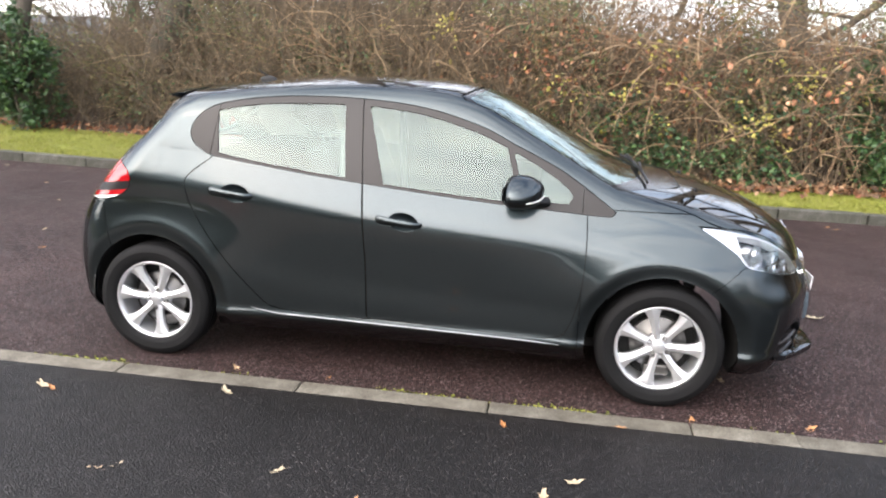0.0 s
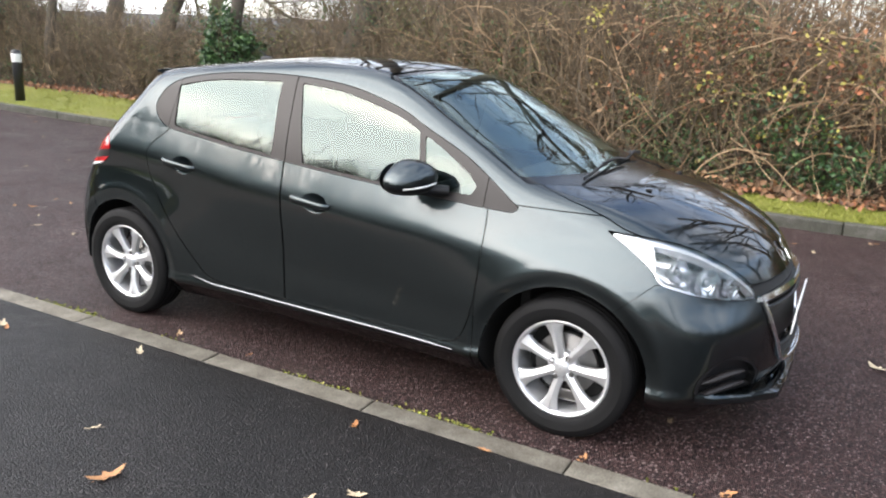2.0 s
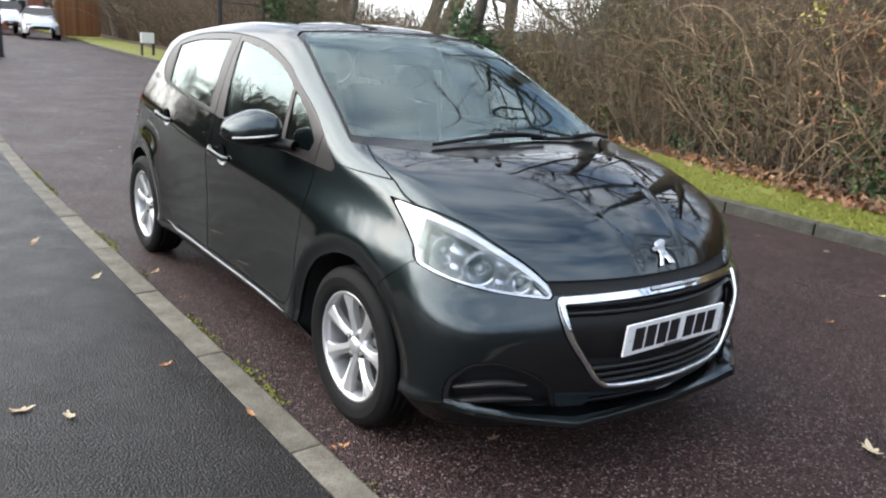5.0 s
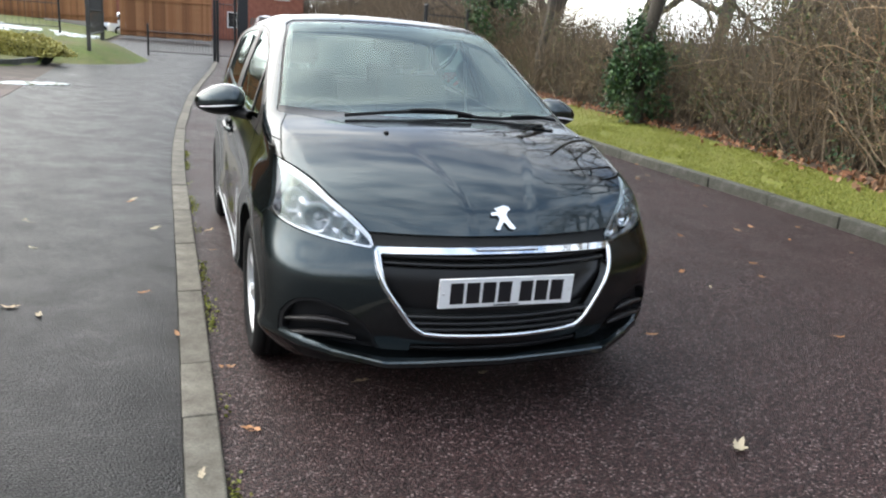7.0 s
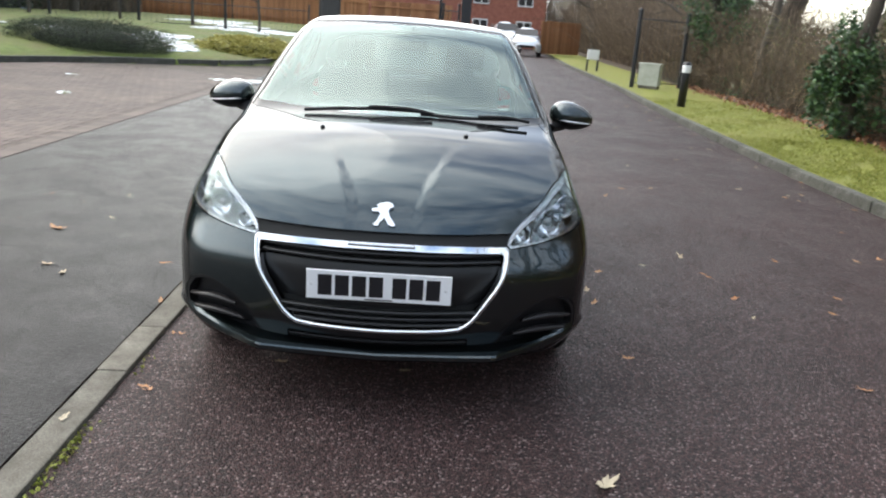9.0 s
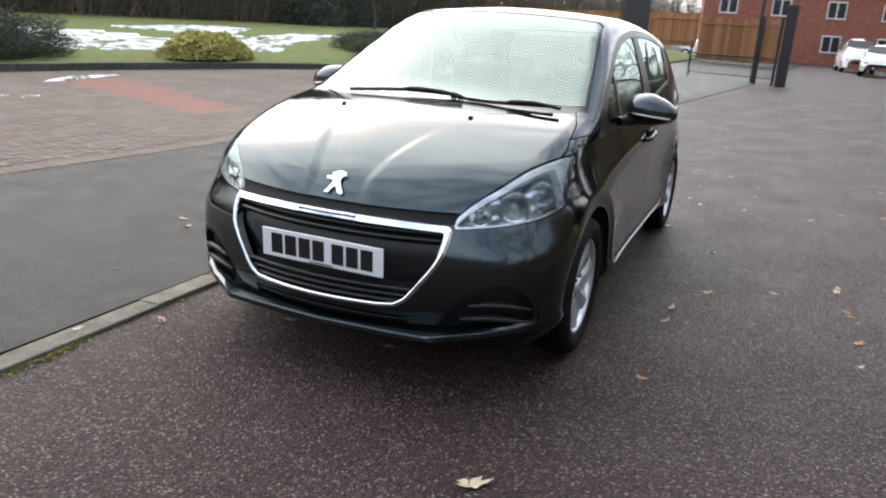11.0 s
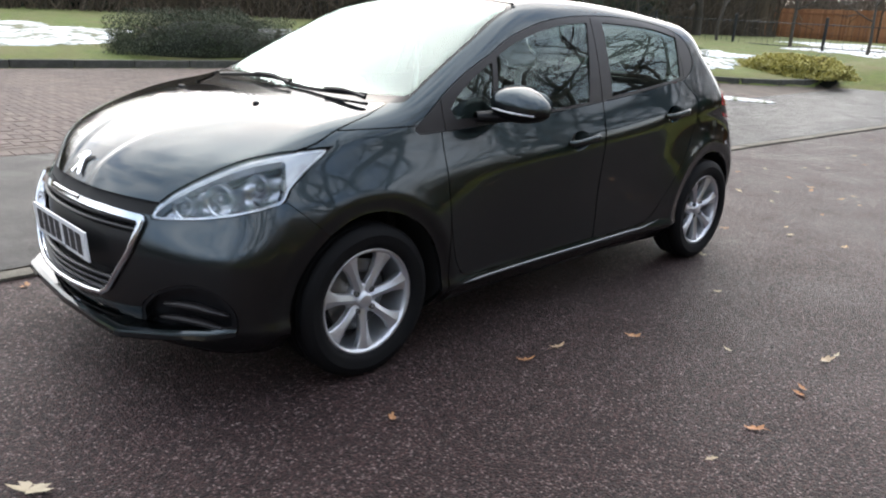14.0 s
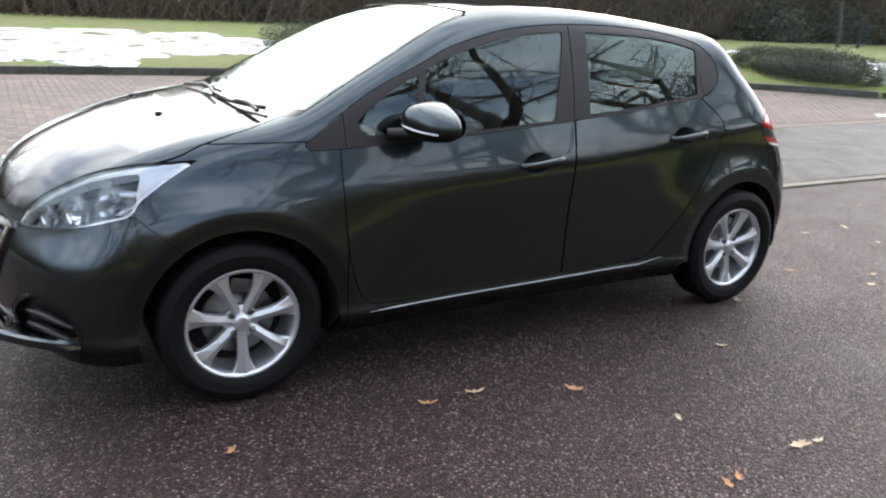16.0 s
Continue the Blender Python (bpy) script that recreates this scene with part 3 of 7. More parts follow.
def build_body():
    rest = build_hull()
    v = rest[0]
    for ax in (AXLE, -AXLE):
        v = rest[0]
        r = np.hypot(v[:, 0] - ax, v[:, 2] - HUB_Z)
        rest = clip(rest, np.where(np.abs(v[:, 1]) > 0.42, 0.352 - r, -1.0))
    v = rest[0]
    rest = clip(rest, 0.188 + 0.045 * (1 - step(-1.72, -1.55, v[:, 0])) - v[:, 2])
    openings = {}
    for side in (-1, 1):
        openings["window", side], rest = cut(rest, seen_from(rest, "window", side), 0.0015)
    screen, rest = cut(rest, seen_from(rest, "screen", 0, "yz", 0.0, 1.35), 0.0015)
    rear_screen, rest = cut(rest, seen_from(rest, "rear_screen", 0, "yz", None, -1.0), 0.0015)
    for side in (-1, 1):
        openings["lamp", side], rest = cut(rest, seen_from(rest, "head_lamp", side, "wz", 1.25), 0.002)
        openings["tail", side], rest = cut(rest, seen_from(rest, "tail_lamp", side, "xz"), 0.002)
        openings["fog", side], rest = cut(rest, seen_from(rest, "fog", side, "az", 1.5), 0.001)
    grille, rest = cut(rest, seen_from(rest, "grille", 0, "yz", 1.6), 0.001)
    v = rest[0]
    slot, rest = cut(rest, np.maximum.reduce([np.abs(v[:, 1]) - 0.335, v[:, 2] - 0.307, 0.268 - v[:, 2], 1.7 - v[:, 0]]), 0.001)
    lining = pushed(rest, -0.016)
    v = lining[0]
    part("inner_skin", raw_mesh("inner_skin", *clip(lining, v[:, 2] - 1.0), M["void"], True), car)
    part("headlining", raw_mesh("headlining", *clip(lining, 1.0 - v[:, 2]), M["liner"], True), car, "pale grey roof lining")

    hood_g = np.maximum(seen_from(rest, "hood", 0, "xy", 1.0), 0.693 - rest[0][:, 2])
    hood, rest = cut(rest, hood_g)
    v = rest[0]
    brow, rest = cut(rest, np.maximum.reduce([np.abs(v[:, 1]) - 0.47, v[:, 2] - 0.71, 0.652 - v[:, 2], 1.8 - v[:, 0]]), 0.0)
    doors = {}
    for side in (-1, 1):
        for key in ("front_door", "rear_door"):
            doors[key, side], rest = cut(rest, seen_from(rest, key, side))
    v = rest[0]
    sx = 1.510 + 1.11 * (v[:, 2] - 0.632)
    front_bumper, rest = cut(rest, np.maximum.reduce([sx - v[:, 0], v[:, 2] - 0.72]), 0.002)
    v = rest[0]
    rear_bumper, rest = cut(rest, np.maximum.reduce([v[:, 0] + 1.50 + 0.25 * (v[:, 2] - 0.6), v[:, 2] - 0.785]), 0.002)
    v = rest[0]
    hatch, rest = cut(rest, np.maximum.reduce([np.abs(v[:, 1]) - 0.66 + 0.25 * np.maximum(v[:, 2] - 1.0, 0), v[:, 0] + 1.255]), 0.002)
    v = rest[0]
    for side in (-1, 1):
        v = rest[0]
        wing, rest = cut(rest, np.maximum.reduce([0.885 - v[:, 0], v[:, 2] - 0.93 + 0.0 * v[:, 0], 0.3 - side * v[:, 1]]), 0.002)
        panel("front_wing", wing, M["paint"], car)
    panel("body_shell", rest, M["paint"], car)
    panel("hood", hood, M["paint"], car, 0.02)
    panel("front_bumper", largest(front_bumper), M["paint"], car, 0.011)
    panel("rear_bumper", rear_bumper, M["paint"], car, 0.011)
    panel("tailgate", hatch, M["paint"], car)
    panel("grille_brow", pushed(brow, -0.010), M["void"], car, 0.02, "matt black strip under the bonnet edge")

    # glass and the black frames round it
    v = screen[0]
    g = np.maximum(seen_from(screen, "screen", 0, "yz") + 0.009, 1.020 + 0.035 * v[:, 1] ** 2 - v[:, 2])
    pane, rim = cut(screen, g, 0.0)
    ws = panel("windscreen", pushed(pane, -0.003), M["screen"], car, 0.0, "clear raked windscreen")
    ws.visible_shadow = False
    panel("windscreen_border", pushed(rim, -0.003), M["frit"], car, 0.008, "glossy black border of the windscreen")
    rw = panel("rear_window", pushed(rear_screen, -0.004), M["glass"], car, 0.0)
    rw.visible_shadow = False
    for side in (-1, 1):
        frame_ = openings["window", side]
        rear_glass, frame_ = cut(frame_, seen_from(frame_, "rear_glass", side), 0.0)
        front_glass, frame_ = cut(frame_, seen_from(frame_, "front_glass", side), 0.0)
        quarter, frame_ = cut(frame_, seen_from(frame_, "quarter_glass", side), 0.0)
        v = frame_[0]
        front_frame, rear_frame = cut(frame_, -(v[:, 0] + 0.187 + 0.10 * (v[:, 2] - 0.977)), 0.0025)
        v = rear_frame[0]
        blank, rear_frame = cut(rear_frame, v[:, 0] + 0.965 - 0.10 * (v[:, 2] - 1.07), 0.0015)
        v = front_frame[0]
        sail, front_frame = cut(front_frame, 0.862 - v[:, 0], 0.0015)
        for key, fr, panes in (("front_door", front_frame, (front_glass, quarter)), ("rear_door", rear_frame, (rear_glass,))):
            v = doors[key, side][0]
            solid = clip(doors[key, side], -recess_shape(*handle_spot(key), v[:, 0], v[:, 2]))
            door = panel(key, solid, M["paint"], car, 0.014)
            panel("window_frame", pushed(fr, -0.002), M["trim"], door, 0.012, "satin black window frame")
            for p in panes:
                w = panel("window_glass", pushed(p, -0.007), M["glass"], door, 0.0, "tinted side window")
                w.visible_shadow = False
            add_handle(door, side, key)
        panel("corner_trim", pushed(sail, -0.003), M["trim"], car, 0.01, "black triangular trim at the mirror foot")
        panel("quarter_trim", pushed(blank, -0.002), M["trim"], car, 0.01, "black blank behind the rear door window")
        whole = pushed(openings["tail", side], 0.002)
        v = whole[0]
        fall = v[:, 2] - 0.16 * (v[:, 0] + 1.5)
        dark, red = cut(whole, np.maximum(fall - 0.893, 0.852 - fall), 0.0)
        v = red[0]
        low, red = cut(red, np.maximum(v[:, 2] - 0.16 * (v[:, 0] + 1.5) - 0.87, 0.0 * v[:, 0] - 1), 0.0)
        v = low[0]
        clear, low = cut(low, v[:, 2] - 0.16 * (v[:, 0] + 1.5) - 0.828, 0.0)
        tl = panel("tail_lamp", red, M["red"], car, 0.015, "red tail lamp with a dark claw-shaped notch")
        panel("lamp_notch", pushed(dark, -0.003), M["plastic"], tl, 0.01, "black notch")
        panel("lower_lens", low, M["red"], tl, 0.012)
        panel("reversing_lens", clear, M["white_lens"], tl, 0.012, "pale lower lens")
        build_head_lamp(openings["lamp", side], side)
        build_fog(openings["fog", side], side)
        # thin grey metal strip laid along the sill's ridge
        xs_ = np.linspace(-0.74, 0.80, 41)
        zs_ = np.interp(xs_, [-0.74, -0.6, 0.80], [0.322, 0.300, 0.286])
        strip = np.stack([xs_, [side * (skin_y(a, c) + 0.001) for a, c in zip(xs_, zs_)], zs_], -1)
        vv, ff = tube(strip, np.interp(xs_, [-0.74, -0.55, 0.70, 0.80], [0.0008, 0.0048, 0.0048, 0.0008]), 8)
        part("sill_strip", raw_mesh("sill_strip", vv, ff, M["sill_strip"], True), car, "thin bright strip along the sill")
    build_grille(grille, slot)


def skin_y(x, z):
    return float(half_width(np.float64(x), np.float64(z)))


def handle_spot(key):
    return (0.005, 0.812) if key == "front_door" else (-0.84, 0.890)


def recess_shape(x, z, px, pz):
    """Below zero inside the almond-shaped hollow behind a handle."""
    return np.hypot((px - x - 0.022) / 0.074, (pz - z + 0.085 * (px - x)) / 0.044) - 1.0


def add_handle(door, side, key):
    """A straight pull handle across a real dished hollow in the door."""
    x, z = handle_spot(key)
    y = skin_y(x, z)
    u = np.linspace(-1, 1, 25)
    bow = np.stack([x + 0.108 * u, side * (y + 0.003 + 0.024 * (1 - u**6)), z - 0.085 * 0.108 * u], -1)
    v, f = tube(bow, np.where(u < -0.97, 0.012, 0.0165 - 0.004 * u), 12, squash=0.62)
    part("door_handle", raw_mesh("door_handle", v, f, M["paint"], True), door)
    th, rr = np.linspace(0, 2 * np.pi, 36, endpoint=False), np.linspace(1.03, 0.0, 8)
    v = []
    for r in rr:
        for q in th:
            px = x + 0.022 + 0.074 * r * np.cos(q)
            pz = z - 0.085 * (px - x) + 0.044 * r * np.sin(q)
            v.append((px, side * (skin_y(px, pz) - 0.0145 * (1 - min(r, 1.0) ** 2.2) - 0.0006), pz))
    i, j = np.meshgrid(np.arange(7), np.arange(36), indexing="ij")
    f = np.stack([i * 36 + j, i * 36 + (j + 1) % 36, (i + 1) * 36 + (j + 1) % 36, (i + 1) * 36 + j], -1).reshape(-1, 4)
    part("handle_recess", raw_mesh("handle_recess", np.array(v), f if side < 0 else f[:, ::-1], M["paint"], True), door, "dished hollow behind the handle")


def ball(bm, c, r, scale=(1, 1, 1), u=16, w=10):
    out = bmesh.ops.create_uvsphere(bm, u_segments=u, v_segments=w, radius=r)["verts"]
    for q in out:
        q.co = Vector((c[0] + q.co.x * scale[0], c[1] + q.co.y * scale[1], c[2] + q.co.z * scale[2]))
    return out


def disc_facing(c, r, depth, side, yaw, mat, name, parent, label=""):
    """A small bowl that opens forwards and outwards."""
    prof = [(0.002, -depth), (r * 0.55, -depth * 0.8), (r * 0.9, -depth * 0.25), (r, 0.0), (r * 1.12, -0.004)]
    v, f = lathe(prof, 28)
    m = Matrix.Translation(c) @ Matrix.Rotation(radians(-90 + yaw) if side > 0 else radians(-90 - yaw), 4, "Z")
    return part(name, raw_mesh(name, v, f, mat, True), parent, label, m)


lamp_top = curve((0.2, 0.885), (0.32, 0.876), (0.40, 0.867), (0.495, 0.843), (0.59, 0.800), (0.70, 0.738), (0.77, 0.684), (0.79, 0.65))


def build_head_lamp(mesh, side):
    """Clear lens over a chromed bowl: bright rim, brow strip along the top, two round lamps and a small inner one."""
    lamp = panel("head_lamp", pushed(mesh, -0.002), M["lens"], car, 0.0, "clear wraparound headlamp")
    lamp.visible_shadow = False
    g = seen_from(mesh, "head_lamp", side, "wz")
    inner, rim = cut(pushed(mesh, -0.012), g + 0.009, 0.0)
    part("lamp_rim", raw_mesh("lamp_rim", *flanged(rim, 0.03), M["satin_chrome"], True), lamp, "bright rim inside the lens")
    v = inner[0]
    w = 0.6 * v[:, 0] - 0.8 * np.abs(v[:, 1])
    brow = v[:, 2] - lamp_top(w) + 0.030
    deep = np.maximum(brow, 0.335 - w + 0.25 * (v[:, 2] - 0.72))
    well, band = cut(inner, deep, 0.0)
    part("light_band", raw_mesh("light_band", *flanged(band, 0.035), M["lamp_band"], True), lamp, "bright pale band along the upper edge")
    v = well[0]
    w = 0.6 * v[:, 0] - 0.8 * np.abs(v[:, 1])
    fold = 0.052 + 0.014 * np.sin(w * 38.0) + 0.010 * np.cos(v[:, 2] * 60.0 + w * 14.0)
    part("lamp_housing", raw_mesh("lamp_housing", v - fold[:, None] * outward(v), well[1], M["satin_dark"], True), lamp, "silvered lamp bowl")
    for wc, z, r, mat in ((0.690, 0.683, 0.036, "chrome"), (0.560, 0.722, 0.050, "chrome"), (0.430, 0.765, 0.040, "satin_dark")):
        k = np.argmin((w - wc) ** 2 + (v[:, 2] - z) ** 2)
        c = Vector(v[k]) - 0.022 * Vector(outward(v[k : k + 1])[0])
        disc_facing(c, r, 0.045, side, 26, M[mat], "reflector", lamp)
        vv, ff = lathe([(r * 1.02, -0.006), (r * 1.10, 0.002), (r * 1.18, -0.004), (r * 1.20, -0.02)], 30)
        turn = Matrix.Translation(c) @ Matrix.Rotation(radians(-64) if side > 0 else radians(-116), 4, "Z")
        part("reflector_ring", raw_mesh("reflector_ring", vv, ff, M["satin_dark"], True), lamp, "", turn)
        bm = bmesh.new()
        ball(bm, (c.x - 0.018, c.y - side * 0.010, c.z), r * 0.42)
        part("bulb", bm_mesh("bulb", bm, M["globe"], True), lamp, "dark glass lamp globe")


def build_fog(mesh, side):
    """A black side intake with two curved blades."""
    back = panel("side_intake", pushed(mesh, -0.035), M["plastic"], car, 0.0, "black side intake with two blades")
    g = seen_from(mesh, "fog", side, "az")
    rim = clip(mesh, -(g + 0.012))
    part("intake_rim", raw_mesh("intake_rim", *flanged(pushed(rim, -0.002), 0.035), M["plastic"], True), back)
    for z, y0, y1 in ((0.362, 0.545, 0.745), (0.306, 0.515, 0.75)):
        y = np.linspace(y0, y1, 14)
        zz = z + 0.014 * np.sin(np.linspace(0, np.pi, 14)) - 0.01 * np.linspace(0, 1, 14)
        x = np.array([float(front_x(b, c)) for b, c in zip(y, zz)]) - 0.018
        w = 0.006 + 0.006 * np.sin(np.linspace(0, np.pi, 14))
        v, f = tube(np.stack([x, side * y, zz], -1), w, 8, squash=1.6)
        part("blade", raw_mesh("blade", v, f, M["trim"], True), back)


def front_x(y, z):
    """Where the nose's skin lies at a width and a height."""
    lo, hi = 1.0, 2.3
    for _ in range(30):
        mid = (lo + hi) / 2
        lo, hi = (mid, hi) if skin(np.float64(mid), np.float64(y), np.float64(z)) > 0 else (lo, mid)
    return lo


def build_grille(mesh, slot):
    g = seen_from(mesh, "grille", 0, "yz")
    v = mesh[0]
    width = 0.012 + 0.010 * step(0.36, 0.62, v[:, 2])
    frame_ = pushed(clip(mesh, -(g + width)), 0.013)
    gr = panel("grille", frame_, M["chrome"], car, 0.030, "black slatted grille in a chrome surround")
    part("grille_back", raw_mesh("grille_back", *pushed(mesh, -0.05), M["void"], True), gr)
    for z, y0, thick in ((0.622, 0.43, 0.008), (0.598, 0.43, 0.008), (0.412, 0.36, 0.007), (0.388, 0.335, 0.007), (0.365, 0.31, 0.007)):
        y = np.linspace(-y0, y0, 25)
        x = np.array([front_x(a, z) for a in y]) - 0.014
        vv, ff = tube(np.stack([x, y, np.full(25, z)], -1), thick, 8, squash=1.8)
        part("slat", raw_mesh("slat", vv, ff, M["slat"], True), gr)
    # plain panel that carries the plate
    y, z = np.linspace(-0.435, 0.435, 31), np.linspace(0.432, 0.578, 9)
    pts = np.array([[(front_x(a, c) - 0.030, a * (1 - 0.42 * max(0.54 - c, 0) / 0.1 * 0.35), c) for c in z] for a in y])
    i, j = np.meshgrid(np.arange(30), np.arange(8), indexing="ij")
    ff = np.stack([i * 9 + j, (i + 1) * 9 + j, (i + 1) * 9 + j + 1, i * 9 + j + 1], -1).reshape(-1, 4)
    part("plate_panel", raw_mesh("plate_panel", pts.reshape(-1, 3), ff, M["slat"], True), gr)
    part("lower_intake", raw_mesh("lower_intake", *pushed(largest(slot), -0.03), M["void"], True), car)
    vv, ff = tube(np.stack([[front_x(a, 0.293) - 0.012 for a in np.linspace(-0.33, 0.33, 21)], np.linspace(-0.33, 0.33, 21), np.full(21, 0.288)], -1), 0.006, 6)
    part("lower_slat", raw_mesh("lower_slat", vv, ff, M["plastic"], True), car)
    # rounded bead round the lower part of the surround
    edge = SHAPES["grille"]
    edge = edge[edge[:, 1] < 0.632]
    bead = np.array([(front_x(a, c) + 0.014, a * 0.988, c + 0.006) for a, c in edge])
    vv, ff = tube(bead, 0.0085, 10)
    part("surround_bead", raw_mesh("surround_bead", vv, ff, M["chrome"], True), gr, "bright rounded lower surround")
    # small bright bar set in the chrome
    bar = np.stack([[front_x(a, 0.652) + 0.012 for a in np.linspace(-0.12, 0.12, 11)], np.linspace(-0.12, 0.12, 11), np.full(11, 0.654)], -1)
    vv, ff = tube(bar, 0.0085, 8, squash=0.7)
    part("bright_bar", raw_mesh("bright_bar", vv, ff, M["satin_chrome"], True), gr, "textured silver bar in the surround")
    # front lip: a straight beak across the middle, swept back sharply at each corner
    yy = np.concatenate([np.linspace(-0.768, -0.452, 28), np.linspace(-0.446, 0.446, 45), np.linspace(0.452, 0.768, 28)])
    ay = np.abs(yy)
    ex = np.interp(ay, [0, 0.30, 0.437, 0.448, 0.60, 0.70, 0.768], [2.084, 2.074, 2.062, 2.054, 1.948, 1.866, 1.794])
    ez = np.interp(ay, [0, 0.437, 0.448, 0.60, 0.72, 0.768], [0.242, 0.250, 0.251, 0.262, 0.276, 0.292])
    rows = []
    for a, x, z in zip(yy, ex, ez):
        top, low = (front_x(a * 0.985, z + 0.026) - 0.006, a * 0.985, z + 0.026), (front_x(a * 0.96, z - 0.032) - 0.012, a * 0.96, z - 0.032)
        rows.append([top, (0.25 * top[0] + 0.75 * x - 0.004, a * 0.996, z + 0.019), (x - 0.003, a, z + 0.013), (x, a, z + 0.006), (x, a, z - 0.010), (x - 0.006, a * 0.999, z - 0.016), low])
    rows = np.array(rows)
    n_, m_ = rows.shape[:2]
    i, j = np.meshgrid(np.arange(n_ - 1), np.arange(m_ - 1), indexing="ij")
    vv, ff = rows.reshape(-1, 3), np.stack([i * m_ + j, i * m_ + j + 1, (i + 1) * m_ + j + 1, (i + 1) * m_ + j], -1).reshape(-1, 4)
    part("front_lip", raw_mesh("front_lip", vv, ff, M["paint"], False), car, "dark front lip spoiler with a bright edge")
    # plate: plain bars stand for its characters
    lean = Matrix.Translation((2.067, 0, 0.508)) @ Matrix.Rotation(radians(4), 4, "Y")
    bm = bmesh.new()
    box(bm, -0.004, 0.004, -0.26, 0.26, -0.0555, 0.0555)
    plate = part("number_plate", bm_mesh("number_plate", bm, M["plate"], False, 0.0025), car, "white number plate with dark character bars", lean)
    for k in range(7):
        y = -0.219 + 0.061 * k + (0.022 if k > 3 else 0.0)
        part("character_bar", box_mesh("character_bar", 0.004, 0.0052, y, y + 0.050, -0.0395, 0.0395, M["ink"]), plate)
    for s in (-1, 1):
        bm = bmesh.new()
        ball(bm, (0.004, s * 0.242, 0.0), 0.006, (0.4, 1, 1), 10, 6)
        part("plate_screw", bm_mesh("plate_screw", bm, M["white_lens"], True), plate)
    part("plate_strip", box_mesh("plate_strip", 0.004, 0.0050, -0.05, 0.05, -0.0515, -0.047, M["ink"]), plate)
    # badge: a plain upright silver shape
    shape = [(-0.006, 0.046), (0.012, 0.050), (0.030, 0.044), (0.034, 0.030), (0.022, 0.026), (0.016, 0.012), (0.022, -0.006), (0.044, -0.040), (0.036, -0.046), (0.018, -0.040), (0.002, -0.014), (-0.012, -0.030), (-0.018, -0.046), (-0.038, -0.044), (-0.026, -0.026), (-0.014, 0.000), (-0.022, 0.010), (-0.044, 0.010), (-0.044, 0.022), (-0.020, 0.026), (-0.030, 0.036)]
    bm = bmesh.new()
    f = bm.faces.new([bm.verts.new((0, a, b)) for a, b in shape])
    ext = bmesh.ops.extrude_face_region(bm, geom=[f])["geom"]
    for e in ext:
        if isinstance(e, bmesh.types.BMVert):
            e.co.x += 0.005
    bmesh.ops.recalc_face_normals(bm, faces=bm.faces)
    bx = front_x(0.0, 0.742)
    part("badge", bm_mesh("badge", bm, M["chrome"], False, 0.002), car, "plain silver badge shape", Matrix.Translation((bx + 0.000, 0, 0.752)) @ Matrix.Rotation(radians(-36), 4, "Y"))


M["satin_dark"] = material("lamp_bowl", (0.54, 0.55, 0.59), 0.20, 0.9)
M["lamp_band"] = material("lamp_band", (0.70, 0.71, 0.74), 0.22, 0.45, 0.6)
M["globe"] = material("lamp_globe", (0.26, 0.27, 0.29), 0.06, 0.55, 1.0, 0.8)
build_body()


